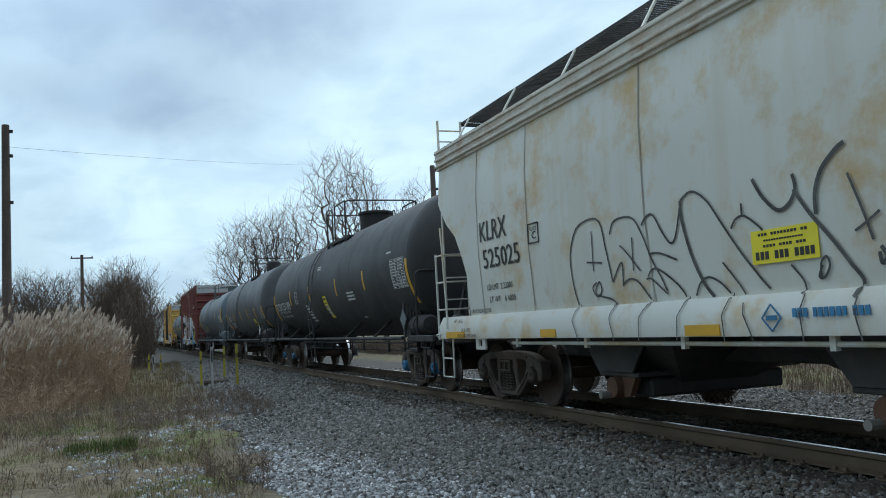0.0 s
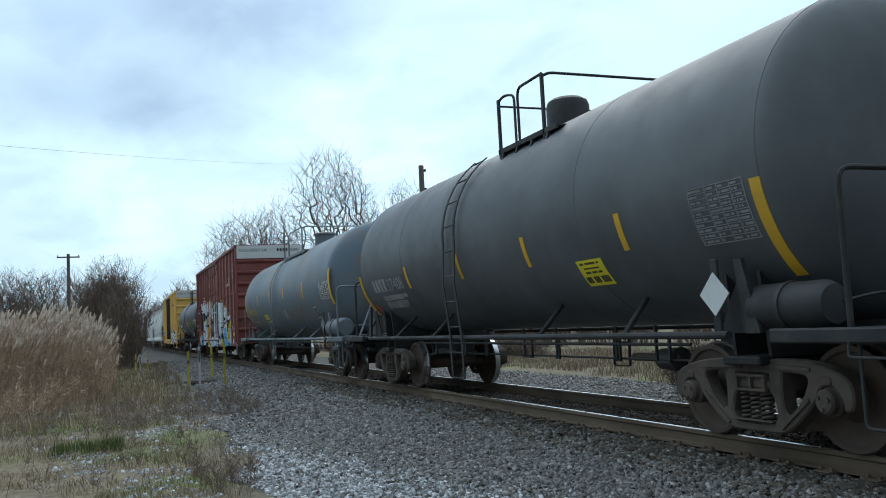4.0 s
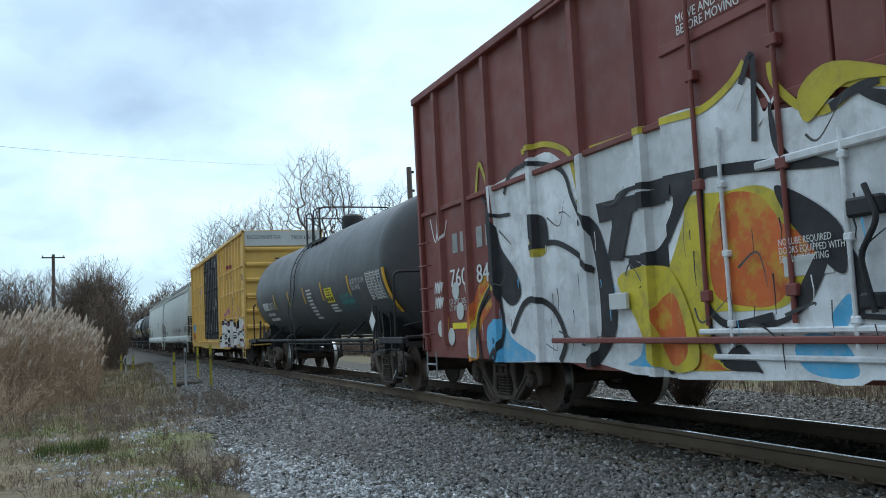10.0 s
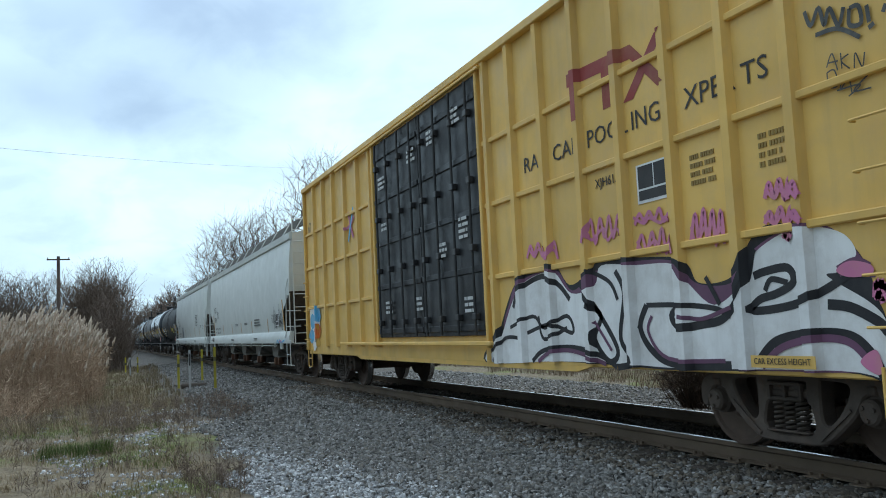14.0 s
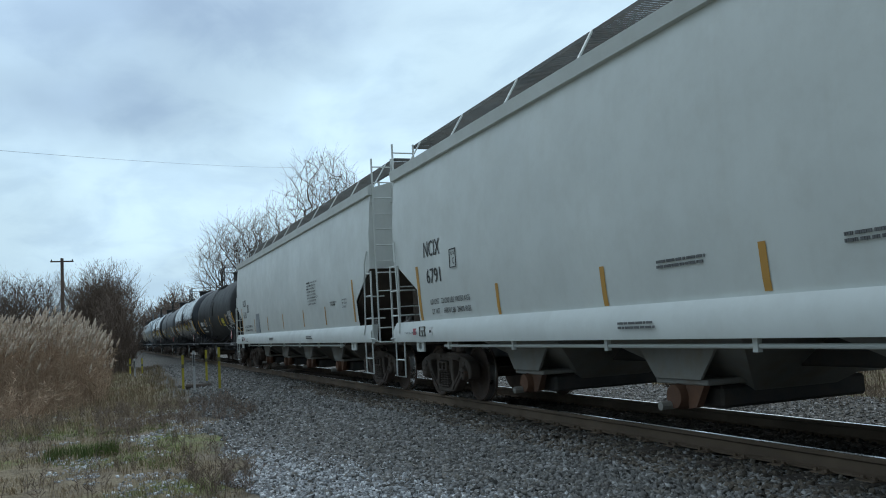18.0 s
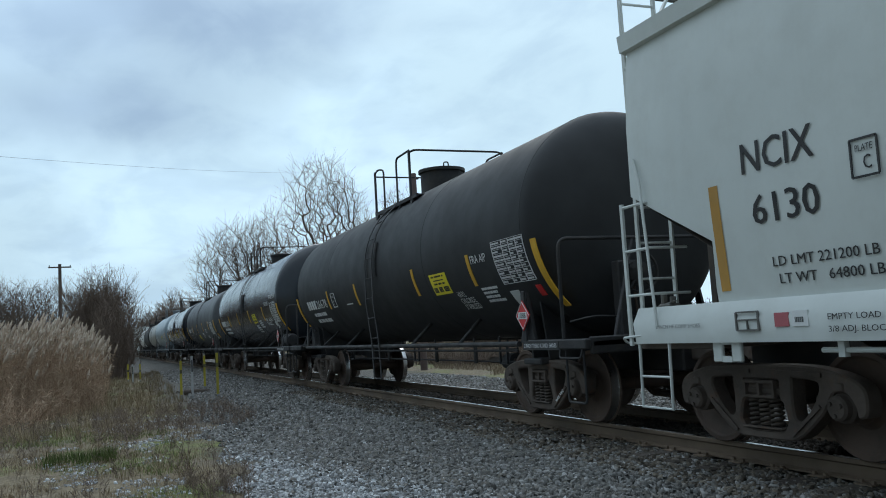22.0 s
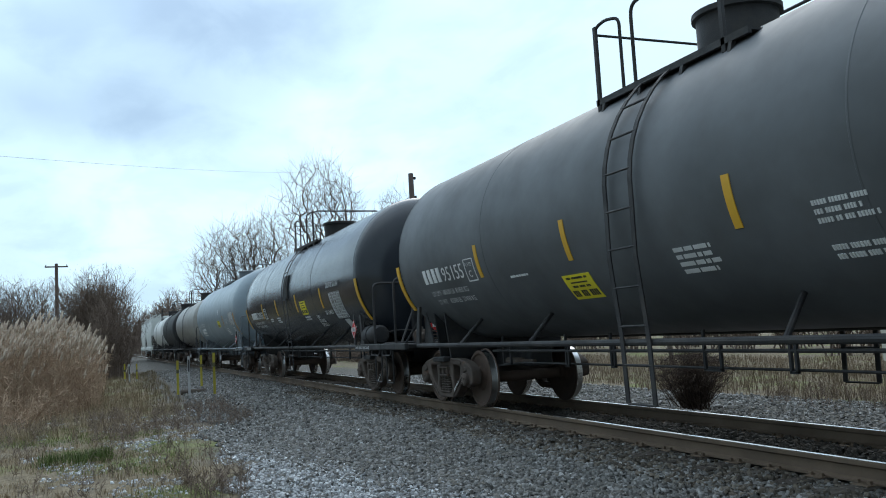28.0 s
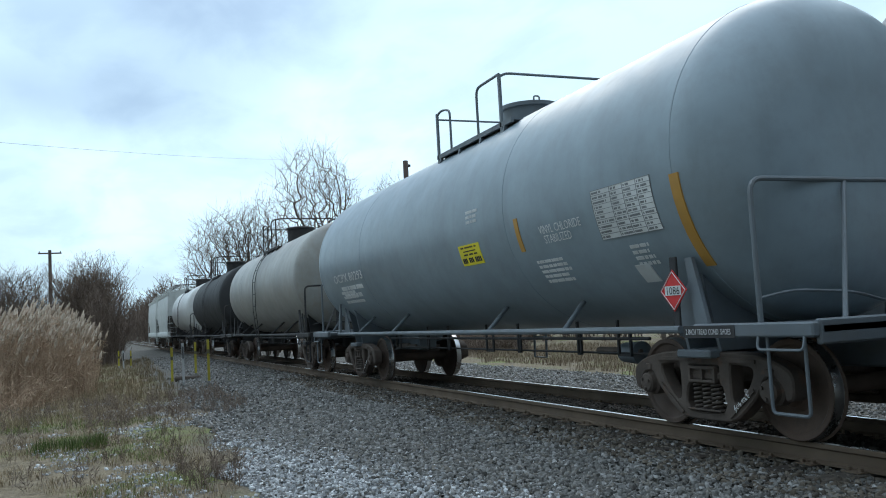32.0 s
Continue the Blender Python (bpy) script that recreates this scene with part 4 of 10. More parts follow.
def diamond(car, x, y, z, m, size=0.19, bracket=None):
    g = Mesh().prism([(x, z + size), (x + size, z), (x, z - size), (x - size, z)], y, y + 0.008)
    p = part("placard", g, m, car)
    if m is REDP:
        k = size * 0.9
        w = Mesh()
        for a, b in (((0, k), (k, 0)), ((k, 0), (0, -k)), ((0, -k), (-k, 0)), ((-k, 0), (0, k))):
            w.bar((x + a[0], y - 0.003, z + a[1]), (x + b[0], y - 0.003, z + b[1]), 0.004, 0.010, (0, 1, 0))
        part("placard_border", w, WHITE, car, smooth=False)
        part("placard_panel", Mesh().box(x - 0.12, x + 0.12, y - 0.006, y - 0.001, z - 0.045, z + 0.045), WHITE, car, smooth=False)
        lettering("1086", 0.075, BLACKP, car, (x, z - 0.037, y - 0.009), align="CENTER", name="placard_number")
    br = Mesh().box(x - 0.05, x + 0.05, y + 0.01, y + 0.04, z - 0.36, z + 0.32, 0.008)
    part("placard_bracket", br, bracket or DARK, car)
    return p


GREY_T = mat("grey_tank_paint", (0.135, 0.176, 0.214), 0.5, 0, 0.2, (0.205, 0.155, 0.09), 0.85, streak=0.2, streak_col=(0.20, 0.15, 0.09), scale=0.34, bump=0.012, bump_scale=25, rvar=0.05, patch=(0.46, 0.70), spec=0.3)
BLACK_T = mat("black_tank_paint", (0.035, 0.036, 0.038), 0.62, 0, 0.3, (0.04, 0.038, 0.036), 0.2, streak=0.0, streak_col=(0.06, 0.055, 0.05), bump=0.012, bump_scale=25, rvar=0.05, spec=0.2)
CHARCOAL_T = mat("charcoal_tank_paint", (0.062, 0.063, 0.066), 0.58, 0, 0.3, (0.05, 0.047, 0.044), 0.25, bump=0.012, bump_scale=25, rvar=0.05, spec=0.25)
GLOSS_T = mat("glossy_black_tank_paint", (0.024, 0.029, 0.037), 0.20, 0, 0.2, (0.022, 0.024, 0.027), 0.15, bump=0.05, bump_scale=1.3, rvar=0.04, spec=0.62)
FADED_T = mat("weathered_black_tank_paint", (0.108, 0.116, 0.124), 0.52, 0, 0.25, (0.075, 0.07, 0.062), 0.25, streak=0.04, streak_col=(0.10, 0.085, 0.07), bump=0.012, bump_scale=25, rvar=0.05, spec=0.25)
BLUEGREY_T = mat("blue_grey_tank_paint", (0.245, 0.305, 0.345), 0.34, 0, 0.15, (0.16, 0.165, 0.16), 0.3, streak=0.15, streak_col=(0.10, 0.09, 0.08), bump=0.012, bump_scale=20, rvar=0.05, spec=0.3)
BEIGE_T = mat("grey_beige_tank_paint", (0.33, 0.33, 0.31), 0.45, 0, 0.2, (0.24, 0.19, 0.13), 0.4, streak=0.2, bump=0.012, rvar=0.05)
WHITE_T = mat("white_tank_paint", (0.66, 0.67, 0.66), 0.45, 0, 0.12, (0.4, 0.36, 0.3), 0.35, streak=0.2, bump=0.012, rvar=0.05)
STEELGREY = mat("grey_steel_fittings", (0.14, 0.165, 0.185), 0.5, 0, 0.2, (0.12, 0.1, 0.08), 0.4, bump=0.1)

TANKS = [
    dict(name="tank_car", label="matte black tank car with white stencils and amber strips", R=1.46, zc=2.54, uF=15.45, uR=31.25, tr1=16.27, tr2=30.61, mat=CHARCOAL_T, blue=True, air=True, A=24.25, M=23.3, B=22.1, lad=24.47, lad_w=0.24, dome=22.62, dome_z=4.46, rz=4.68, hoop_dx=0.15),
    dict(name="tank_car", label="weathered dark grey tank car with rusty top", uF=34.13, uR=46.75, tr1=35.04, tr2=46.0, mat=FADED_T, air=True, R=1.50, A=40.25, M=39.6, B=38.84, dome=39.9, dome_r=0.33, rz=4.62, lad=41.2, round_dome=True),
    dict(name="tank_car", label="weathered blue-grey tank car with yellow lettering and rust stains", uF=49.64, valve=True, uR=63.95, tr1=50.38, tr2=63.26, mat=GREY_T, under=STEELGREY, air=True, air_mat=STEELGREY, pipe=STEELGREY, chalk=True, air_len=0.64, air_r=0.24, air_dx=0.66, A=57.68, M=56.87, B=54.8, dome=55.95, dome_r=0.33, dome_z=4.42, rz=4.48, lad=57.4, R=1.485, zc=2.52, hoop_dx=0.55),
    dict(name="tank_car", label="dusty charcoal tank car with large white lettering", uF=86.6, valve=True, uR=100.75, tr1=87.6, tr2=100.0, mat=FADED_T, chalk=True, A=94.62, M=93.8, B=93.1, dome=93.4, dome_r=0.30, dome_z=4.40, rz=4.55, lad=94.45, R=1.44, zc=2.55, round_dome=True),
    dict(name="tank_car", label="matte black tank car with yellow decal and amber strips", uF=164.7, cap=0.5, knuckle=0.52, uR=178.7, tr1=165.4, tr2=177.75, mat=BLACK_T, chalk=True, A=172.6, M=171.16, B=170.37, dome=171.2),
    dict(name="tank_car", label="glossy black tank car with white lettering", uF=181.4, uR=195.57, tr1=182.15, tr2=194.9, mat=GLOSS_T, air=True, chalk=True, R=1.60, zc=2.66, A=189.5, M=188.05, B=187.31, dome=188.1),
    dict(name="tank_car", label="dusty dark grey tank car with faded stencils", uF=198.4, valve=True, uR=212.6, tr1=199.2, tr2=211.65, mat=FADED_T, chalk=True, A=206.39, M=205.65, B=204.2, dome=205.1),
    dict(name="tank_car", label="glossy black tank car with white data table", uF=215.1, cap=0.5, knuckle=0.50, uR=229.56, tr1=215.9, tr2=228.5, mat=GLOSS_T, air=True, chalk=True, R=1.60, zc=2.59, A=223.44, M=221.93, B=221.15, dome=222.0),
    dict(name="tank_car", label="blue-grey tank car with red diamond placards", uF=232.75, cap=0.78, knuckle=0.5, brake=False, uR=246.3, tr1=233.35, tr2=245.1, mat=BLUEGREY_T, under=STEELGREY, chalk=True, pipe=STEELGREY, R=1.63, zc=2.64, A=239.98, M=238.34, B=237.53, lad=241.4, lad_sides=(1,), dome=238.5),
    dict(name="tank_car", label="pale grey-beige tank car with dusty sides", uF=249.3, uR=261.4, tr1=249.9, tr2=260.8, mat=BEIGE_T),
    dict(name="tank_car", label="plain black tank car near the rear of the train", uF=264.3, uR=275.0, tr1=264.9, tr2=274.4, mat=BLACK_T),
    dict(name="tank_car", label="dirty white tank car near the rear of the train", uF=278.0, uR=288.6, tr1=278.6, tr2=288.0, mat=WHITE_T),
]
BUILT = [tank_car(s) for s in TANKS]


# ---- covered hoppers ----
HOP_GREY = mat("pale_grey_hopper_paint", (0.59, 0.62, 0.60), 0.45, 0, 0.06, (0.38, 0.37, 0.33), 0.2, streak=0.08, streak_col=(0.35, 0.31, 0.25), bump=0.04, bump_scale=18)
HOP_WHITE = mat("rust_stained_white_hopper_paint", (0.66, 0.67, 0.62), 0.5, 0, 0.08, (0.55, 0.36, 0.13), 0.85, streak=0.34, streak_col=(0.50, 0.32, 0.13), rust=0.08, rust_col=(0.42, 0.22, 0.08), scale=0.42, bump=0.05, bump_scale=18, patch=(0.51, 0.70))
SEAM = mat("dirty_weld_seam", (0.40, 0.39, 0.35), 0.6, 0, 0.3, (0.3, 0.2, 0.1), 0.5, bump=0.1)
HOP_GRATE = mat("weathered_grating", (0.13, 0.13, 0.125), 0.7, 0, 0.3, (0.16, 0.11, 0.07), 0.4, bump=0.1)
RUSTY = mat("rust_covered_iron", (0.15, 0.075, 0.045), 0.85, 0, 0.35, (0.06, 0.045, 0.04), 0.6, bump=0.4, bump_scale=40)
HOP_BAY = mat("dusty_grey_hopper_bay", (0.24, 0.24, 0.225), 0.7, 0, 0.2, (0.22, 0.16, 0.10), 0.5, streak=0.3, streak_col=(0.18, 0.10, 0.06), bump=0.1)
HOP_EDGE = mat("rust_run_white_paint", (0.62, 0.60, 0.54), 0.55, 0, 0.1, (0.36, 0.20, 0.08), 0.7, streak=0.3, streak_col=(0.33, 0.17, 0.07), rust=0.35, rust_col=(0.30, 0.15, 0.06), scale=0.8, bump=0.06)
# near-black steel: the shade under a hopper is put into its colour
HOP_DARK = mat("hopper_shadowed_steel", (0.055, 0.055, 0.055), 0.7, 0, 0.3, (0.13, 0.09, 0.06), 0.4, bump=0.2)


# rusty brown with dust, and the shade of the car's end mixed into the colour
HOP_SLOPE = mat("rust_dusted_shaded_end_sheet", (0.105, 0.088, 0.074), 0.8, 0, 0.3, (0.17, 0.13, 0.10), 0.5, streak=0.3, streak_col=(0.06, 0.045, 0.035), bump=0.1, bump_scale=25)


def hopper_car(name, label, uF, uR, tr1, tr2, m, top=4.36, eave=4.16, grate=None, bays=4, cuts=((1.20, 1.10), (1.91, 1.15), (2.50, 0.0)), walk=4.72, fascia=0.17):
    mid, L = (uF + uR) / 2, (uR - uF) / 2
    car = car_base(name, label, mid)
    t1, t2 = mid - tr1, mid - tr2
    sec = [(-1.49, 1.20), (-1.535, 1.5), (-1.585, 2.3), (-1.575, 3.2), (-1.52, 3.85), (-1.46, eave)]
    roof = [(-1.46, eave), (-1.10, top - 0.10), (-0.5, top), (0.5, top), (1.10, top - 0.10), (1.46, eave)]
    ring = sec + roof[1:] + [(-a, b) for a, b in sec[::-1][1:]]
    # the lower corners of the body are cut by the sloping end sheets
    cut_top = cuts[-1][0]
    g = Mesh()
    n = len(ring)

    def edge(e, z):
        return e * (L - float(np.interp(z, [c[0] for c in cuts], [c[1] for c in cuts])))
    ring = []
    for (a0, b0), (a1, b1) in zip(sec, sec[1:]):
        ring.append((a0, b0))
        for zq in [c[0] for c in cuts]:
            if b0 < zq < b1:
                ring.append((a0 + (a1 - a0) * (zq - b0) / (b1 - b0), zq))
    ring = ring + [sec[-1]] + roof[1:] + [(-a, b) for a, b in ring[::-1]]
    n = len(ring)
    v = [(edge(e, b), a, b) for e in (-1, 1) for a, b in ring]
    g.add(v, [(i, i + 1, n + i + 1, n + i) for i in range(n - 1)])
    part("body", g, m, car, angle=12)
    for e in (-1, 1):
        g = Mesh()
        hi = [(a, b) for a, b in ring if b >= cut_top - 0.01]
        g.add([(e * L, a, b) for a, b in hi], [tuple(range(len(hi)))])
        part("end_wall", g, m, car, smooth=False)
    for e in (-1, 1):
        g = Mesh()
        g.add([(e * L, -1.57, cut_top), (e * L, 1.57, cut_top), (e * (L - 2.6), 1.5, 1.0), (e * (L - 2.6), -1.5, 1.0)], [(0, 1, 2, 3)])
        g.add([(e * (L - 0.03), -1.50, cut_top - 0.04), (e * (L - 0.03), 1.50, cut_top - 0.04), (e * (L - 2.65), 1.45, 0.95), (e * (L - 2.65), -1.45, 0.95)], [(3, 2, 1, 0)])
        part("slope_sheet", g, HOP_SLOPE, car, "dusty sloping end sheet, darkened for shade", smooth=False)
    for yy in (-1, 1):
        g = Mesh().prism([(yy * 1.50, 1.02), (yy * 1.62, 1.02), (yy * 1.64, 1.22), (yy * 1.56, 1.37), (yy * 1.48, 1.37)], -L - 0.05, L + 0.05, "yz")
        part("side_sill", g, m, car)
        g = Mesh().prism([(yy * 1.43, eave - fascia), (yy * 1.55, eave - fascia + 0.02), (yy * 1.57, eave + 0.02), (yy * 1.50, eave + 0.06), (yy * 1.43, eave + 0.06)], -L - 0.05, L + 0.05, "yz")
        part("roof_rail", g, HOP_EDGE if m is HOP_WHITE else m, car)
        if m is HOP_WHITE:
            for z in (eave - 0.02, eave - 0.14, eave - 0.25):
                part("eave_rib", Mesh().box(-L - 0.05, L + 0.05, yy * 1.565 - 0.02, yy * 1.565 + 0.02, z - 0.022, z + 0.022, 0.01), HOP_EDGE, car)
            for u in (11.78, 10.1, 7.4, 4.2, 1.2, -0.8, -2.3):
                g = Mesh()
                side = [(abs(a) + 0.006, b) for a, b in sec if b > 1.4][:-1]
                side = [(1.54, 1.37)] + side
                g.add([(mid - u + o, yy * a, b) for a, b in side for o in (-0.012, 0.012)], [(2 * i, 2 * i + 1, 2 * i + 3, 2 * i + 2) for i in range(len(side) - 1)])
                part("panel_seam", g, SEAM, car, smooth=False)
        part("pipe_rail", Mesh().pipe([(t2 + 1.2, yy * 1.52, 0.95), (t1 - 1.2, yy * 1.52, 0.95)], 0.022, 8), m, car)
        for k in range(7):
            x = t2 + 1.4 + (t1 - t2 - 2.8) * k / 6
            part("pipe_clip", Mesh().box(x - 0.03, x + 0.03, yy * 1.50, yy * 1.55, 0.90, 1.03), m, car)
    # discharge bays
    # the white hopper's bays are coloured as dark as the shade below its sill
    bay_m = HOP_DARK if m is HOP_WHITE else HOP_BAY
    for k in range(bays):
        w = (2 * L - 5.4) / bays
        x0 = -L + 2.7 + w * k
        xm = x0 + w / 2
        g = Mesh()
        a0, a1 = x0 + 0.12 * w, x0 + 0.88 * w
        v = [(a0, -1.45, 1.1), (a1, -1.45, 1.1), (a1, 1.45, 1.1), (a0, 1.45, 1.1), (xm - 0.32, -0.5, 0.42), (xm + 0.32, -0.5, 0.42), (xm + 0.32, 0.5, 0.42), (xm - 0.32, 0.5, 0.42)]
        g.add(v, [(0, 1, 5, 4), (1, 2, 6, 5), (2, 3, 7, 6), (3, 0, 4, 7), (4, 5, 6, 7)])
        bay = part("hopper_bay", g, bay_m, car, "dusty sloping discharge bay, shade-darkened on the white hopper", smooth=False)
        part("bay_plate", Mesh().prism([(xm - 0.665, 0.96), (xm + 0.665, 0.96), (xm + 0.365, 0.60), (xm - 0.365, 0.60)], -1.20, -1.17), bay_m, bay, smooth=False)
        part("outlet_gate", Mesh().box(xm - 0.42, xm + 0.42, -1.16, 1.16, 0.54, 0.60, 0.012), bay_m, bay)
        part("gate_drum", Mesh().lathe([(-1.22, 0.03), (-1.22, 0.12), (-1.12, 0.14), (-1.0, 0.12), (-0.4, 0.12), (-0.4, 0.02)], 14, "y", (xm - 0.05, 0, 0.42)), RUSTY, bay, "rusty gate drum")
        part("gate_lug", Mesh().prism([(xm + 0.05, 0.54), (xm + 0.34, 0.54), (xm + 0.20, 0.32), (xm + 0.08, 0.30)], -1.14, -1.06), RUSTY, bay)
        part("gate_shaft", Mesh().lathe([(-1.34, 0.03), (-1.34, 0.045), (-1.1, 0.045), (-1.1, 0.02)], 8, "y", (xm - 0.12, 0, 0.33)), HOP_BAY, bay)
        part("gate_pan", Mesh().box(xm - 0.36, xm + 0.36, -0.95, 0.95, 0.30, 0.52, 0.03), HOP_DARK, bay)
    # sill and gate pans carry the underside shade in their colour on every hopper
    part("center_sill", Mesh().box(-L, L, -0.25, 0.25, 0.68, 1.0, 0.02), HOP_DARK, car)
    # roof walk
    gm = grate or HOP_GRATE
    g = Mesh()
    for yy in (-1, 1):
        for y in (0.62, 1.02):
            g.box(-L - 0.15, L + 0.25, yy * y - 0.015, yy * y + 0.015, walk - 0.035, walk + 0.005)
        for k in range(int(2 * L / 0.06)):
            x = -L + 0.06 * k
            g.box(x, x + 0.03, yy * 0.62, yy * 1.02, walk - 0.012, walk)
    for x in (-L - 0.15, L + 0.2):
        g.box(x, x + 0.05, -1.02, 1.02, walk - 0.05, walk + 0.01)
    for k in range(10):
        x = -L + 0.3 + (2 * L - 0.6) * k / 9
        for yy in (-1, 1):
            part("walk_bracket", Mesh().bar((x, yy * 1.36, eave + 0.02), (x, yy * 1.03, walk), 0.05, 0.02), m, car, smooth=False)
            part("walk_stay", Mesh().bar((x, yy * 0.56, top - 0.05), (x, yy * 0.56, walk), 0.05, 0.02), m, car, smooth=False)
    part("roof_walk", g, gm, car, "open grating walkway along the roof", smooth=False)
    for k in range(6):
        x = -L + 1.5 + (2 * L - 3) * k / 5
        part("hatch", Mesh().box(x - 0.45, x + 0.45, -0.38, 0.38, top - 0.02, top + 0.14, 0.04), m, car)
    # ladders, steps, end posts
    for e, t in ((1, t1), (-1, t2)):
        for yy in (-1, 1):
            g = Mesh()
            y0, y1 = yy * 1.47, yy * 1.05
            for y in (y0, y1):
                g.bar((e * (L + 0.12), y, 0.98), (e * (L + 0.09), y, cut_top + 0.02), 0.05, 0.022, (0, 1, 0))
            for k in range(4):
                z = 1.30 + 0.37 * k
                g.pipe([(e * (L + 0.11), y0, z), (e * (L + 0.11), y1, z)], 0.014, 6)
            part("end_ladder", g, m, car)
            if yy < 0:
                g = Mesh()
                for y in (-1.47, -1.05):
                    g.bar((e * (L + 0.09), y, cut_top - 0.05), (e * (L + 0.09), y, walk + 0.02), 0.05, 0.025, (0, 1, 0))
                for k in range(7):
                    z = cut_top + 0.15 + (walk - cut_top - 0.3) * k / 6
                    g.pipe([(e * (L + 0.09), -1.47, z), (e * (L + 0.09), -1.05, z)], 0.014, 6)
                for z in (cut_top + 0.3, eave - 0.3):
                    for y in (-1.47, -1.05):
                        g.bar((e * (L - 0.01), y, z), (e * (L + 0.09), y, z), 0.04, 0.02)
                part("roof_ladder", g, m, car)
            g = Mesh()
            x0, x1 = e * (L + 0.14), e * (L - 0.42)
            g.bar((x0, yy * 1.61, 1.0), (x0, yy * 1.61, 2.44), 0.042, 0.026, (0, 1, 0))
            rail = Mesh().pipe([(x1 + e * 0.06, yy * 1.66, 1.18), (x1 + e * 0.10, yy * 1.63, 1.34), (x0 - e * 0.36, yy * 1.63, 2.62), (x0 - e * 0.24, yy * 1.60, 2.86)], 0.016, 6)
            part("grab_rail", rail, m, car)
            for k in range(3):
                z = 1.50 + 0.45 * k
                g.pipe([(x0, yy * 1.61, z), (x1 + e * (0.10 + 0.03 * k), yy * 1.61, z), (x1 + e * 0.10, yy * 1.2, z)], 0.016, 6)
            part("side_ladder", g, m, car)
            g = Mesh().pipe([(x0 - e * 0.12, yy * 1.60, 1.05), (x0 - e * 0.10, yy * 1.60, 0.40), (x1 - e * 0.02, yy * 1.60, 0.40), (x1 - e * 0.04, yy * 1.60, 1.05)], 0.016, 6)
            g.pipe([(x0 - e * 0.11, yy * 1.60, 0.70), (x1 - e * 0.03, yy * 1.60, 0.70)], 0.013, 6)
            part("stirrup_step", g, m, car)
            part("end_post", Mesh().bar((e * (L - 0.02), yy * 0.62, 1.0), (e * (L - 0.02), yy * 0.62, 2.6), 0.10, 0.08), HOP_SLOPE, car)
        g = Mesh().box(e * (L - 1.0), e * (L + 0.2), -1.5, 1.5, 0.96, 1.02, 0.01)
        # the deck takes the same dark colour, to look shaded between the cars
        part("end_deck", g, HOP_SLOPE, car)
        coupler(car, e * (L + 0.1), e)
        bogie(car, t)
        x = t - e * 0.18
        g = Mesh().box(x - 0.18, x - 0.06, -1.58, -1.54, 0.85, 1.05, 0.01).box(x + 0.06, x + 0.18, -1.58, -1.54, 0.85, 1.05, 0.01)
        g.box(x - 0.062, x + 0.062, -1.579, -1.541, 0.85, 0.90).box(x - 0.062, x + 0.062, -1.579, -1.541, 1.0, 1.05)
        part("jacking_pad", g, m, car)
        x = e * (L - 0.28)
        g = Mesh().box(x - 0.10, x + 0.10, -1.50, -1.36, 1.30, 1.40, 0.02).lathe([(1.38, 0.035), (1.50, 0.03), (1.52, 0.012)], 8, "z", (x - 0.06, -1.44, 0)).lathe([(1.38, 0.03), (1.46, 0.03), (1.47, 0.012)], 8, "z", (x + 0.05, -1.42, 0))
        g.pipe([(x - 0.16, -1.47, 1.36), (x + 0.16, -1.47, 1.42)], 0.012, 6)
        part("retainer_valve", g, HOP_GRATE, car, "small weathered brake valve")
        part("uncoupling_lever", Mesh().bent([(e * (L - 0.05), -1.62, 1.10), (e * (L + 0.28), -1.62, 1.08), (e * (L + 0.30), -1.55, 1.02), (e * (L + 0.34), -0.3, 0.98)], 0.014, 0.06, 6), m, car)
    return car, mid, L


HOPPERS = [
    hopper_car("hopper_car", "rust-stained white covered hopper car with black spray-paint scrawls", -3.6, 13.45, -1.9, 12.1, HOP_WHITE, top=4.38, eave=4.16, grate=DARK, bays=3, cuts=((1.20, 1.06), (1.55, 1.10), (1.97, 1.12), (2.3, 0.98), (2.64, 0.73), (2.91, 0.33), (3.28, 0.0)), fascia=0.33),
    hopper_car("hopper_car", "pale grey covered hopper car with black lettering", 123.1, 141.95, 124.35, 140.93, HOP_GREY),
    hopper_car("hopper_car", "clean pale grey covered hopper car with grey repaint patch", 143.5, 162.25, 144.8, 161.2, HOP_GREY),
    hopper_car("hopper_car", "plain grey covered hopper car near the train's rear", 291.3, 302.3, 292.5, 301.1, HOP_GREY, bays=2),
    hopper_car("hopper_car", "plain grey covered hopper car at the train's end", 303.6, 314.6, 304.8, 313.4, HOP_GREY, bays=2),
]


# ---- box cars ----
MAROON = mat("maroon_boxcar_paint", (0.215, 0.058, 0.050), 0.6, 0, 0.2, (0.24, 0.13, 0.10), 0.3, streak=0.15, streak_col=(0.22, 0.12, 0.09), bump=0.08, bump_scale=25)
MUSTARD = mat("faded_yellow_boxcar_paint", (0.76, 0.475, 0.125), 0.55, 0, 0.15, (0.60, 0.40, 0.18), 0.45, streak=0.3, streak_col=(0.36, 0.24, 0.11), bump=0.06, bump_scale=25)
WORN = mat("worn_door_steel", (0.035, 0.037, 0.04), 0.5, 0.1, 0.3, (0.12, 0.10, 0.08), 0.4, bump=0.1)
DOORBLACK = mat("dirty_black_door_paint", (0.016, 0.017, 0.020), 0.5, 0, 0.3, (0.06, 0.055, 0.05), 0.35, bump=0.1)


DEEP = 0.075  # how far the side sheets lie behind the posts


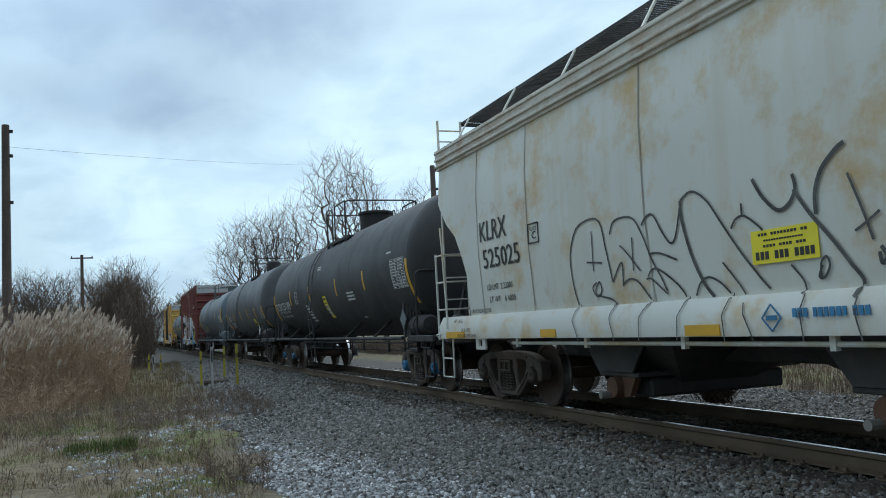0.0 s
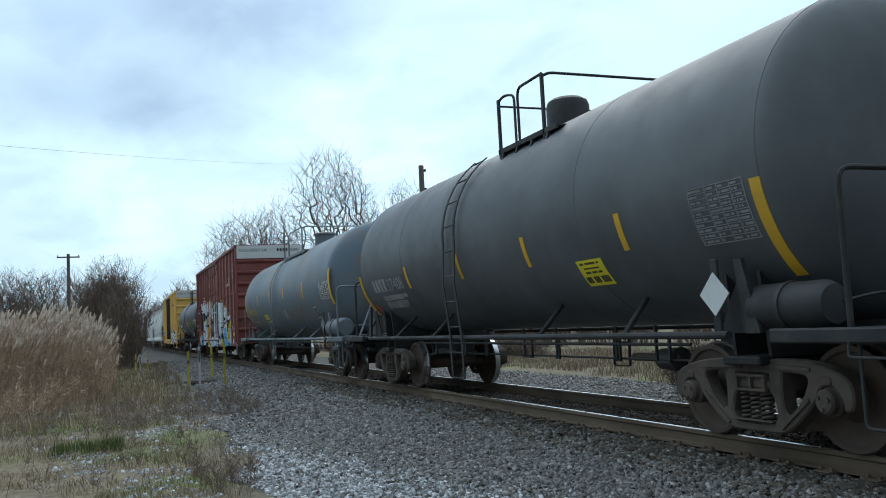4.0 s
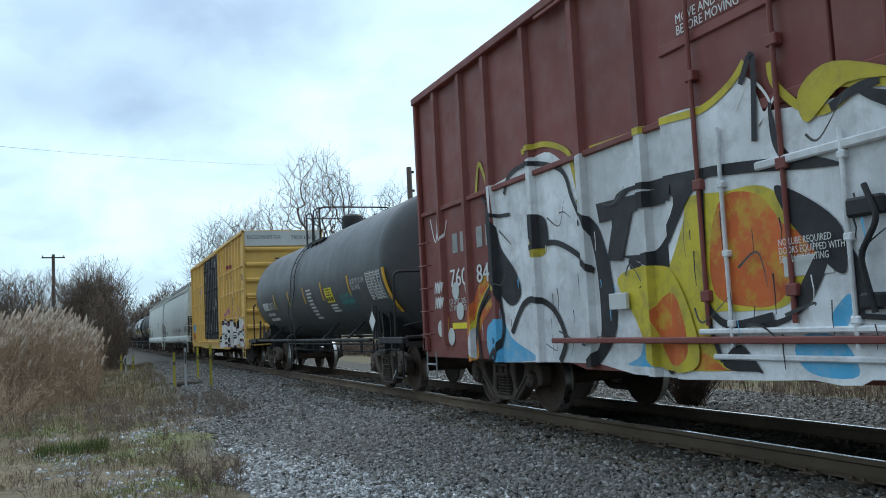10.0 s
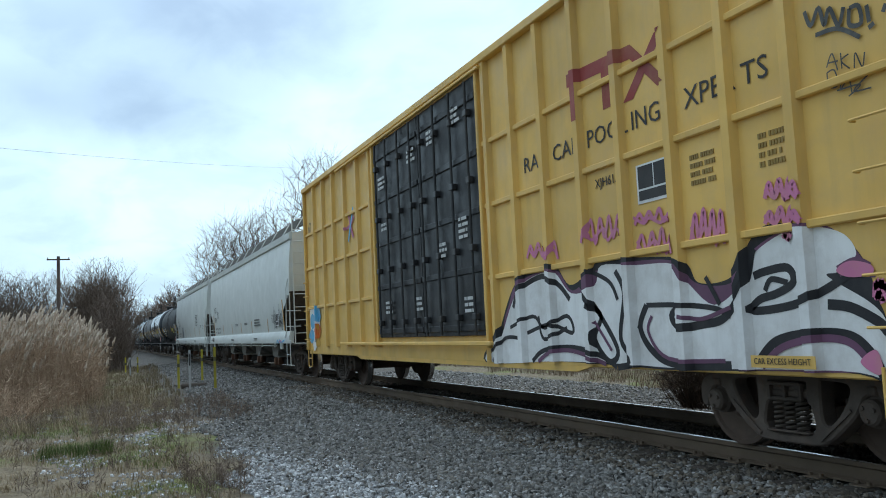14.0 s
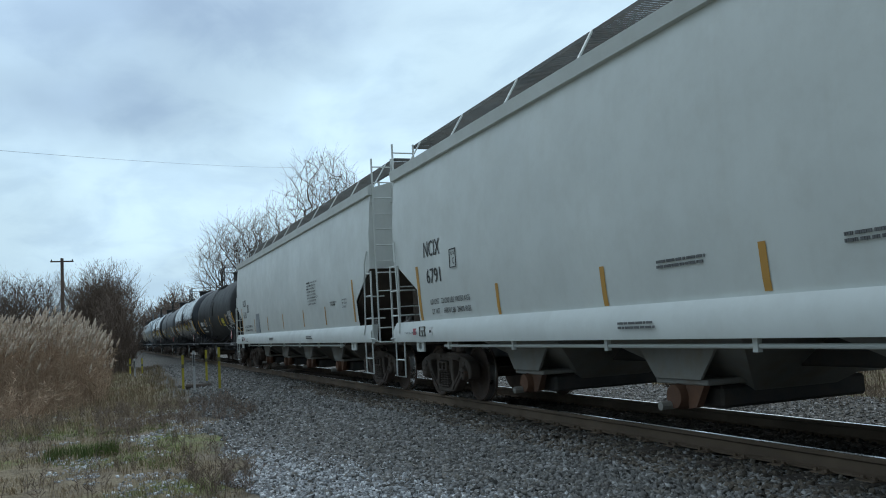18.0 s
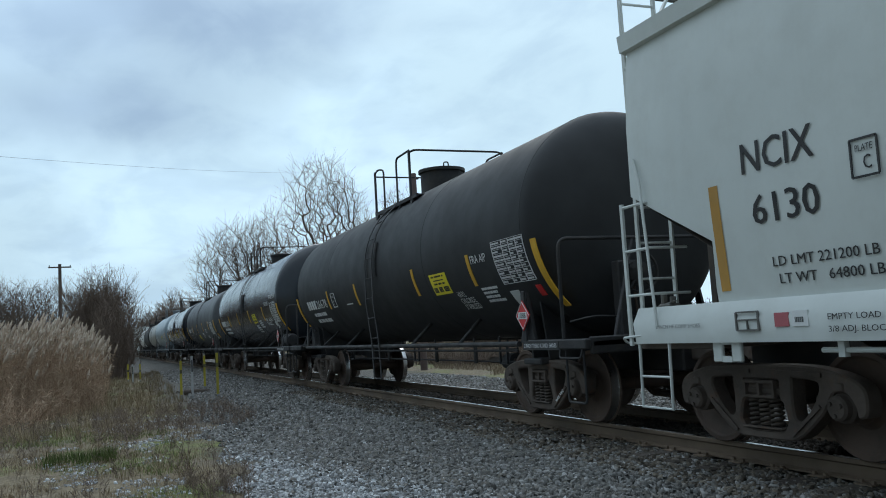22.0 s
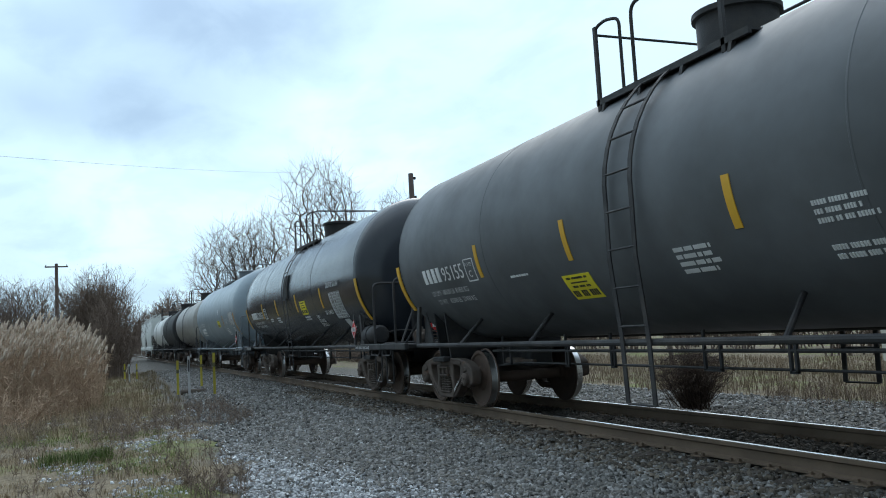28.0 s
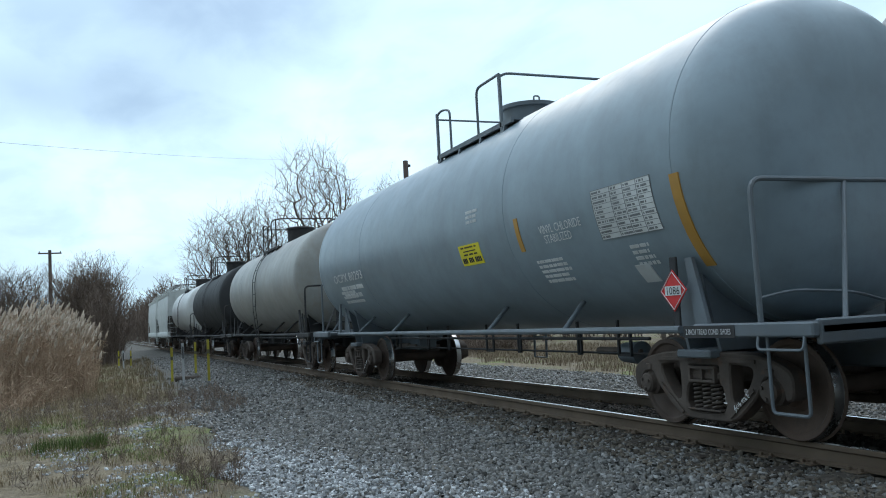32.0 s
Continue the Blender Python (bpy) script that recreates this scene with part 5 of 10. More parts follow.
def box_car(name, label, uF, uR, tr1, tr2, m, door, door_m, top=5.12, sill=0.84, w=1.52, ribs_end=9, posts=(), mids=(2.1, 3.9)):
    mid, L = (uF + uR) / 2, (uR - uF) / 2
    car = car_base(name, label, mid)
    t1, t2 = mid - tr1, mid - tr2
    part("body", Mesh().box(-L + 0.06, L - 0.06, -w + DEEP, w - DEEP, 1.0, top - 0.05), m, car, smooth=False)
    d0, d1 = door
    for yy in (-1, 1):
        for u in posts:
            x = mid - u
            part("side_post", Mesh().prism([(x - 0.085, yy * (w - DEEP)), (x - 0.05, yy * w), (x + 0.05, yy * w), (x + 0.085, yy * (w - DEEP))], sill + 0.1, top - 0.06, "xy"), m, car, smooth=False)
        for a, b in ((-L, d0), (d1, L)):
            for z in mids:
                part("belt_rail", Mesh().box(a, b, yy * (w - DEEP - 0.01), yy * (w - 0.03), z - 0.035, z + 0.035, 0.01), m, car, smooth=False)
        part("side_sill", Mesh().box(-L, L, yy * (w - 0.19), yy * (w - DEEP - 0.002), sill - 0.1, sill + 0.19, 0.012), m, car)
        part("sill_apron", Mesh().prism([(t2 + 2.0, sill + 0.02), (t2 + 2.9, sill - 0.16), (t1 - 2.9, sill - 0.16), (t1 - 2.0, sill + 0.02)], yy * (w - 0.14), yy * (w - DEEP - 0.004)), m, car, smooth=False)
        part("eave_rail", Mesh().box(-L, L, yy * (w - 0.08), yy * (w + 0.03), top - 0.12, top, 0.012), m, car)
        for x in (-L, L):
            e = 1 if x > 0 else -1
            part("corner_post", Mesh().box(x - e * 0.10, x, yy * (w - 0.08), yy * w, sill, top - 0.02, 0.015), m, car)
    # peaked roof
    g = Mesh().prism([(-w - 0.02, top - 0.02), (0, top + 0.005), (w + 0.02, top - 0.02), (w, top - 0.08), (-w, top - 0.08)], -L, L, "yz")
    part("roof", g, m, car, smooth=False)
    # corrugated ends with a pale top panel
    for e in (-1, 1):
        for k in range(ribs_end):
            z0 = 1.05 + (top - 0.62 - 1.05) * k / ribs_end
            h = (top - 0.62 - 1.05) / ribs_end
            prof = [(L - 0.06, z0), (L - 0.052, z0 + h * 0.55), (L - 0.045, z0 + h * 0.62), (L + 0.035, z0 + h * 0.78), (L + 0.04, z0 + h * 0.9), (L - 0.06, z0 + h)]
            part("end_corrugation", Mesh().prism([(e * a, b) for a, b in prof], -w + 0.10, w - 0.10), m, car, smooth=False)
        part("end_cap_panel", Mesh().box(e * (L - 0.06), e * (L + 0.005), -w + 0.08, w - 0.08, top - 0.60, top - 0.03, 0.008), WHITEPANEL, car, "white panel at the top of the end", smooth=False)
        part("end_sill", Mesh().box(e * (L - 0.15), e * (L + 0.03), -w, w, sill, sill + 0.24, 0.02), m, car)
        coupler(car, e * (L + 0.25), e)
        part("draft_sill", Mesh().box(e * (L - 1), e * (L + 0.3), -0.25, 0.25, 0.64, 0.98, 0.02), DARK, car)
        for yy in (-1, 1):
            # ladder of four grab irons beside each corner, on the side and on the end
            for k in range(5):
                z = 1.12 + 0.37 * k
                g = Mesh().bent([(e * (L - 0.55), yy * w, z), (e * (L - 0.55), yy * (w + 0.07), z), (e * (L - 0.12), yy * (w + 0.07), z), (e * (L - 0.12), yy * w, z)], 0.012, 0.03, 6, 2)
                part("grab_iron", g, m, car)
            for k in range(5):
                z = 1.12 + 0.37 * k
                g = Mesh().bent([(e * L, yy * (w - 0.15), z), (e * (L + 0.08), yy * (w - 0.15), z), (e * (L + 0.08), yy * (w - 0.6), z), (e * L, yy * (w - 0.6), z)], 0.012, 0.03, 6, 2)
                part("end_grab_iron", g, m, car)
            stirrup(car, e * (L - 0.32), yy * (w - 0.02), FADED if m is MAROON else m, 0.40, 0.42, sill, r=0.014)
    # doors
    n = 2
    for k in range(n):
        x0, x1 = d0 + (d1 - d0) * k / n + 0.015, d0 + (d1 - d0) * (k + 1) / n - 0.015
        for yy in (-1, 1):
            y = yy * (w - 0.03)
            door_p = part("door", Mesh().box(x0, x1, yy * (w - 0.11), y, sill + 0.28, top - 0.2, 0.01), door_m, car, "sliding plug door")
            g = Mesh()
            for q in range(5):
                z = sill + 0.4 + (top - sill - 0.9) * q / 4
                g.box(x0 + 0.02, x1 - 0.02, y, y + yy * 0.025, z - 0.05, z + 0.05, 0.01)
            part("door_rib", g, door_m, door_p)
            for q in (0.1, 0.36, 0.64, 0.9) if door_m is DOORBLACK else (0.25, 0.75):
                xr = x0 + (x1 - x0) * q
                g = Mesh().pipe([(xr, y + yy * 0.06, sill + 0.3), (xr, y + yy * 0.06, top - 0.25)], 0.022, 8)
                for z in (1.4, 2.4, 3.4, 4.4):
                    g.box(xr - 0.06, xr + 0.06, y, y + yy * 0.085, z - 0.05, z + 0.05, 0.01)
                part("lock_bar", g, WORN if door_m is DOORBLACK else door_m, door_p)
    for yy in (-1, 1):
        for x in (d0, d1) if door_m is DOORBLACK else ():
            e = 1 if x > 0 else -1
            part("door_post", Mesh().box(x + e * 0.02, x + e * 0.10, yy * (w - 0.10), yy * (w + 0.012), sill + 0.1, top - 0.1, 0.015), m, car)
        part("door_track", Mesh().box(d0 - (d1 - d0) * 0.55, d1 + (d1 - d0) * 0.05, yy * (w - 0.01), yy * (w + 0.06), sill + 0.14, sill + 0.2, 0.01), m, car)
        part("upper_door_track", Mesh().box(d0 - (d1 - d0) * 0.55, d1 + (d1 - d0) * 0.05, yy * (w - 0.01), yy * (w + 0.05), top - 0.2, top - 0.15, 0.01), m, car)
    part("center_sill", Mesh().box(-L, L, -0.3, 0.3, 0.66, 1.0, 0.02), DARK, car)
    part("floor_beam", Mesh().box(-L + 0.3, L - 0.3, -w + 0.12, w - 0.12, 0.9, 1.02), DARK, car, smooth=False)
    for t in (t1, t2):
        bogie(car, t)
    return car, mid, L, w, top


WHITEPANEL = mat("chalky_white_panel", (0.58, 0.60, 0.60), 0.6, 0, 0.08, (0.4, 0.38, 0.34), 0.3, streak=0.15, streak_col=(0.35, 0.3, 0.25), bump=0.04)
RED_POSTS = [67.1, 68.2, 69.4, 70.64, 71.8, 72.95, 77.95, 79.1, 80.3, 81.5, 82.38, 83.40]
YEL_POSTS = [103.98, 104.72, 105.54, 106.39, 107.21, 108.06, 108.88, 109.65, 115.3, 116.25, 117.3, 118.3, 119.28, 120.23]
BOX_RED = box_car("box_car", "maroon box car with bright graffiti along its side", 66.3, 84.3, 68.4, 82.2, MAROON, (75.3 - 77.55, 75.3 - 73.4), MAROON, ribs_end=7, posts=RED_POSTS, mids=(3.1,))
BOX_YEL = box_car("box_car", "faded yellow box car with black plug doors and graffiti", 102.8, 121.35, 104.7, 119.45, MUSTARD, (112.075 - 114.97, 112.075 - 109.93), DOORBLACK, ribs_end=6, posts=YEL_POSTS, mids=(1.93, 2.95, 3.85))

# ---- lettering, strips and placards on the tanks ----
def fit_text(text, car, mid, u0, u1, z, h, m, wrap=None, off=None, name="lettering", thick=0.022):
    """Words from u0 to u1 along the car, as wide as that stretch."""
    ob = lettering(text, h, m, car, (0, z, off if off is not None else 0), None if wrap is None else wrap, name, thick=thick)
    xs = [v.co.x for v in ob.data.vertices]
    a, b = min(xs), max(xs)
    k = (u0 - u1) / (b - a)
    if " " in text or "\n" in text:
        marking(ob)
    for v in ob.data.vertices:
        v.co.x = (mid - u0) + (v.co.x - a) * k
    return ob


def code_blocks(car, mid, u0, u1, z, h, m, wrap=None, off=None, n=4, name="company_mark"):
    """A company's mark as plain upright shapes."""
    g = Mesh()
    w = (u0 - u1) / n
    for i in range(n):
        x = mid - u0 + w * i
        if wrap:
            wrapped(g, x + w * 0.10, x + w * 0.74, z, z + h, *wrap, 0.009, 2)
        else:
            g.box(x + w * 0.10, x + w * 0.74, off - 0.004, off + 0.004, z, z + h)
    return marking(part(name, g, m, car, smooth=False))


def on_head(text, car, L, cap, R, zc, y0, z0, h, m, blocks=False, end=1):
    """Words on the dished leading end."""
    if blocks:
        g = Mesh()
        w = h * 0.75
        for i in range(4):
            g.box(-0.004, 0.004, y0 + w * (i + 0.05), y0 + w * (i + 0.72), z0, z0 + h)
        ob = part("company_mark", g, m, car, smooth=False)
    else:
        ob = lettering(text, h, m, car, (y0, z0, 0.0), None, "end_lettering", 0.8, face="end", thick=0.01)
    for v in ob.data.vertices:
        rho = min(0.995, math.hypot(v.co.y, v.co.z - zc) / R)
        a = math.asin(rho ** (1 / 0.65))
        v.co.x = L + cap * math.cos(a) + 0.012 + v.co.x
    return ob


def data_table(car, x0, x1, z0, z1, R, zc, m, filled=False):
    g = Mesh()
    if filled:
        dark = filled == "dark"
        part("data_panel", wrapped(Mesh(), x0, x1, z0, z1, R, zc, 0.005, 6), BLACKP if dark else WHITE, car, "black data panel" if dark else "pale data panel", smooth=False)
        m = WHITE if dark else mat("grey_print", (0.24, 0.25, 0.26), 0.65, bump=0)
    rows, cols = 10, (0.0, 0.34, 0.56, 0.78, 1.0)
    for i in range(rows + 1):
        z = z0 + (z1 - z0) * i / rows
        wrapped(g, x0, x1, z - 0.0025, z + 0.0025, R, zc, 0.008, 1)
    for c in cols:
        x = x0 + (x1 - x0) * c
        wrapped(g, x - 0.003, x + 0.003, z0, z1, R, zc, 0.008, 6)
    rnd = random.Random(int(x0 * 100))
    for i in range(rows):
        z = z0 + (z1 - z0) * (i + 0.28) / rows
        hh = (z1 - z0) / rows * 0.4
        for a, b in zip(cols, cols[1:]):
            xa, end = x0 + (x1 - x0) * (a + 0.02), x0 + (x1 - x0) * (a + (b - a) * rnd.uniform(0.4, 0.95))
            while xa < end:
                wrapped(g, xa, xa + 0.014, z, z + hh, R, zc, 0.008, 1)
                xa += 0.02 if rnd.random() < 0.8 else 0.038
    return marking(part("data_table", g, m, car, "ruled data table", smooth=False))


def emergency_plate(car, x0, x1, z0, z1, R=None, zc=None, off=None):
    if R:
        part("emergency_decal", wrapped(Mesh(), x0, x1, z0, z1, R, zc, 0.006, 4), YELLOW, car, "yellow warning decal", smooth=False)
    else:
        part("emergency_decal", Mesh().box(x0, x1, off - 0.003, off + 0.003, z0, z1), YELLOW, car, "yellow warning decal", smooth=False)
    g = Mesh()
    H = z1 - z0
    for a, b, c, d in (*((0.12 + 0.05 * k, 0.155 + 0.05 * k, 0.83, 0.91) for k in range(15) if k not in (3, 12)), *((0.2 + 0.04 * k, 0.23 + 0.04 * k, 0.66, 0.71) for k in range(15)), *((0.14 + 0.05 * k, 0.175 + 0.05 * k, 0.48, 0.56) for k in range(14) if k % 5), *((0.06 + 0.075 * k, 0.115 + 0.075 * k, 0.12, 0.36) for k in range(12) if k not in (3, 7))):
        xa, xb = x0 + (x1 - x0) * a, x0 + (x1 - x0) * b
        if R:
            wrapped(g, xa, xb, z0 + H * c, z0 + H * d, R, zc, 0.009, 1)
        else:
            g.box(xa, xb, off - 0.006, off, z0 + H * c, z0 + H * d)
    marking(part("decal_print", g, BLACKP, car, smooth=False))


mat("chalky_scrawl", (0.30, 0.32, 0.335), 0.55, 0, 0.3, (0.17, 0.20, 0.23), 0.8, bump=0, patch=(0.4, 0.6))
TEAL = mat("teal_spray", (0.05, 0.36, 0.36), 0.7, 0, 0.2, bump=0)
YFAINT = mat("faint_yellow_stencil", (0.30, 0.25, 0.10), 0.7, 0, 0.2, (0.16, 0.17, 0.16), 0.5, bump=0)
YSTEN = mat("yellow_stencil", (0.62, 0.45, 0.05), 0.7, 0, 0.2, (0.3, 0.25, 0.1), 0.4, bump=0)


# load limit and light weight under the car numbers
WEIGHTS = {
    0: (("LD LMT   206500 LB   93650 KG", 0.19, 0.885, 0.115), ("LT  WT    79500 LB   36050 KG", 0.22, 0.91, 0.255)),
    6: (("LD LMT 180500 LB  81850 KG", 0.07, 0.95, 0.20), ("LT WT    82500 LB  37400 KG", 0.12, 1.0, 0.34)),
    7: (("LD LMT 180600 LB  81900 KG", 0.07, 0.88, 0.175), ("LT WT     82400 LB  37400 KG", 0.11, 0.93, 0.30)),
}


def dress_tank(i, stripes, ends, code=None, table=None, plates=(), white_plate=None, texts=(), blocks=(), head=None, filled=False, red_dot=None, diamond_u=None, diamond_m=None, tmat=WHITE, strip_m=None):
    car, mid, L, R, zc = BUILT[i]
    w = (R, zc)
    for u, z0, z1 in stripes:
        amber_stripe(car, mid, u, z0, z1, R, zc, m=strip_m)
    for u, z0, z1 in ends:
        amber_stripe(car, mid, u, z0, z1, R, zc, 0.13, m=strip_m)
    if code:
        text, u0, u1, z, h = code
        if text.startswith("*"):
            cut = u0 - (u0 - u1) * 0.47
            code_blocks(car, mid, u0, cut, z, h, tmat, w)
            fit_text(text[1:], car, mid, cut - 0.06, u1, z, h, tmat, w, name="car_number")
        else:
            fit_text(text, car, mid, u0, u1, z, h, tmat, w, name="car_number")
        for k, line in enumerate(WEIGHTS.get(i, ())):
            words, a, b, dz = line
            fit_text(words, car, mid, u0 - (u0 - u1) * a, u0 - (u0 - u1) * b, z - dz, 0.088, tmat, w, name="weight_stencil")
        for k in range(0 if i in WEIGHTS else 2):
            bars_block(car, mid - u0 + 0.35, z - 0.10 - 0.16 * k, (u0 - u1) * 0.75, 1, 0.15, FADED if tmat is FADED else tmat, R, zc, seed=i * 7 + k, name="weight_stencil")
    if table:
        u0, u1, z0, z1 = table
        data_table(car, mid - u0, mid - u1, z0, z1, R, zc, tmat, filled)
    for u0, u1, z0, z1 in plates:
        emergency_plate(car, mid - u0, mid - u1, z0, z1, R, zc)
    if white_plate:
        u0, u1, z0, z1 = white_plate
        part("blank_plate", wrapped(Mesh(), mid - u0, mid - u1, z0, z1, R, zc, 0.01, 2), WHITEPANEL, car, "blank pale plate", smooth=False)
    for text, u0, u1, z, h in texts:
        fit_text(text, car, mid, u0, u1, z, h, tmat, w)
    for u0, w_, z1, rows, rh in blocks:
        bars_block(car, mid - u0, z1, w_, rows, rh, tmat, R, zc, seed=int(u0 * 10))
    if head:
        num, l1, l2 = head[:3]
        y, z = (-0.18 if num.startswith("OCPX") else -0.32), 2.87
        on_head("", car, L, 0.42, R, zc, y, z, 0.15, tmat, blocks=True) if num.startswith("*") else None
        on_head(num.lstrip("*"), car, L, 0.42, R, zc, y + (0.52 if num.startswith("*") else 0), z, 0.15, tmat)
        if l1:
            on_head(l1, car, L, 0.42, R, zc, y + 0.18, z - 0.19, 0.085, tmat)
            on_head(l2, car, L, 0.42, R, zc, y + 0.18, z - 0.33, 0.085, tmat)
    if red_dot:
        u, z = red_dot
        part("red_tag", wrapped(Mesh(), mid - u - 0.07, mid - u + 0.07, z - 0.07, z + 0.07, R, zc, 0.007, 2), REDP, car, "red tag", smooth=False)
    if diamond_u:
        diamond(car, mid - diamond_u, -1.47, 1.40, diamond_m, 0.20)
    return car


def beam_text(i, text, u0, u1):
    car, mid, L, R, zc = BUILT[i]
    part("sign_strip", Mesh().box(mid - u0 - 0.04, mid - u1 + 0.04, -1.526, -1.520, 0.955, 1.065), BLACKP, car, smooth=False)
    fit_text(text, car, mid, u0, u1, 0.985, 0.05, WHITE, None, off=-1.531, name="beam_lettering")


dress_tank(0, [(18.96, 2.13, 2.57), (21.7, 2.13, 2.57), (25.08, 2.13, 2.57), (28.12, 2.13, 2.58)], [(15.7, 1.70, 2.57), (31.2, 1.70, 2.58)], ("TCBX 251389", 31.0, 28.35, 2.03, 0.26), (16.75, 15.85, 2.03, 2.62),
           texts=[("PLATE", 27.25, 27.03, 2.36, 0.05), ("C", 27.2, 27.09, 2.22, 0.09)], plates=[(23.42, 23.06, 1.6, 2.2)], blocks=[(25.95, 0.5, 2.05, 6, 0.09), (20.7, 0.72, 2.17, 3, 0.08), (20.3, 0.3, 1.55, 1, 0.05), (17.0, 0.3, 2.80, 1, 0.05), (24.0, 0.45, 3.05, 2, 0.06)], head=("TCBX 251389", "CAPY 25570 US GALS", "CAPY 96800 LITRES"), diamond_u=16.0, diamond_m=STEELGREY)
dress_tank(1, [(36.5, 1.95, 2.35), (38.8, 1.95, 2.35), (41.15, 1.95, 2.35), (43.7, 1.95, 2.35)], [(34.35, 1.52, 2.36), (46.72, 1.52, 2.37)], ("*37408", 45.95, 44.0, 1.97, 0.25), (35.26, 34.5, 1.87, 2.39), plates=[(37.66, 37.1, 1.62, 1.92)], blocks=[(45.6, 1.6, 1.88, 2, 0.12)], tmat=FADED, red_dot=(46.35, 1.66), diamond_u=35.0, diamond_m=WHITE)
dress_tank(2, [(52.85, 2.2, 2.64), (55.77, 2.3, 2.63), (58.32, 2.3, 2.63), (60.84, 2.3, 2.63)], [(49.63, 1.89, 2.8), (63.83, 1.89, 2.79)], None, (50.73, 49.8, 2.05, 2.49), plates=[(60.16, 59.55, 1.63, 1.90)], head=None, diamond_u=50.46, diamond_m=STEELGREY, filled="dark")
dress_tank(3, [(89.15, 2.0, 2.45), (91.6, 2.0, 2.45), (93.56, 2.0, 2.44), (95.54, 2.0, 2.44), (97.65, 1.99, 2.45)], [(86.6, 1.56, 2.43), (100.8, 1.63, 2.45)], ("*3051", 99.65, 97.86, 2.0, 0.24), (87.77, 86.83, 1.85, 2.41), plates=[(91.33, 90.66, 1.93, 2.28)], texts=[("DOT SP 21134\nSR 13450", 88.96, 87.91, 2.24, 0.11)], blocks=[(93.21, 0.55, 2.35, 9, 0.09), (91.2, 0.7, 1.88, 3, 0.07)], head=("*3051", "CAPY", "CAPY"), diamond_u=87.27, diamond_m=WHITE)
dress_tank(4, [(166.70, 1.9, 2.37), (169.18, 1.9, 2.37), (172.92, 1.92, 2.38), (175.38, 1.95, 2.38)], [(164.57, 1.49, 2.36), (178.75, 1.60, 2.38)], ("*26678", 177.68, 175.6, 2.01, 0.22), (165.8, 164.84, 1.86, 2.45), plates=[(168.42, 167.7, 1.86, 2.2)], white_plate=(165.76, 165.5, 1.58, 1.76),
           texts=[("FRA AIP", 166.58, 166.03, 2.22, 0.12), ("VINYL\nCHLORIDE,\nSTABILIZED", 167.56, 166.98, 1.78, 0.10)], blocks=[(166.6, 0.6, 1.86, 4, 0.06), (173.9, 0.6, 2.0, 1, 0.05)], head=("*26678", "CAPY 25746 GALS", "CAPY 97471 L"), red_dot=(164.9, 1.72), diamond_u=165.06, diamond_m=REDP)
dress_tank(5, [(184.23, 1.97, 2.43), (187.23, 1.97, 2.43), (190.0, 1.97, 2.43), (192.53, 1.97, 2.41)], [(181.56, 1.56, 2.42), (195.65, 1.7, 2.42)], ("*32876", 194.93, 192.74, 2.02, 0.22), (182.69, 181.8, 1.86, 2.5), plates=[(186.53, 185.85, 1.93, 2.25)], white_plate=(182.82, 182.45, 1.67, 1.88),
           texts=[("DOT-SP 21134", 182.71, 181.72, 2.60, 0.13), ("SR 13450", 183.63, 182.93, 2.42, 0.13), ("VINYL CHLORIDE\n  STABILIZED", 184.15, 182.86, 1.93, 0.12)], blocks=[(186.4, 0.55, 1.85, 4, 0.07), (185.5, 0.6, 2.0, 4, 0.07)], diamond_u=182.04, diamond_m=REDP, head=("*32876", "CAPY 25740 GALS", "CAPY 97437 L"))
dress_tank(6, [(201.1, 2.0, 2.47), (203.75, 2.0, 2.47), (206.62, 2.0, 2.48), (209.15, 2.0, 2.47)], [(198.55, 1.58, 2.46), (212.6, 1.66, 2.45)], ("*95155", 211.42, 209.72, 2.05, 0.23), (200.35, 199.3, 1.80, 2.40), plates=[(207.02, 206.4, 1.55, 1.84)], white_plate=(199.5, 199.2, 1.55, 1.75),
           texts=[("FRA AIP", 201.0, 200.5, 2.35, 0.10)], blocks=[(204.75, 0.6, 1.93, 4, 0.07), (202.9, 0.6, 2.1, 3, 0.07), (202.9, 0.6, 1.75, 2, 0.07), (208.3, 0.5, 1.95, 1, 0.05)], tmat=WHITE, diamond_u=199.2, diamond_m=REDP)
dress_tank(7, [(218.38, 1.98, 2.47), (221.23, 2.0, 2.48), (224.06, 2.0, 2.48), (226.40, 2.0, 2.47)], [(215.2, 1.58, 2.46), (229.58, 1.72, 2.42)], ("*32852", 228.62, 226.5, 2.02, 0.22), (217.54, 216.63, 1.70, 2.30), plates=[(220.79, 220.15, 1.9, 2.26)], white_plate=(217.13, 216.75, 1.46, 1.66),
           texts=[("DOT-SP 21134", 217.65, 216.6, 2.42, 0.12), ("SR 13450", 218.39, 217.68, 1.82, 0.11), ("VINYL\nCHLORIDE\nSTABILIZED", 219.43, 218.8, 1.76, 0.10)], blocks=[(220.7, 0.6, 1.85, 2, 0.06), (225.5, 0.4, 1.95, 2, 0.06), (224.4, 0.5, 1.95, 3, 0.06)], head=("*32852", "CAPY 25740 GALS", "CAPY 97437 L"), diamond_u=215.87, diamond_m=REDP)
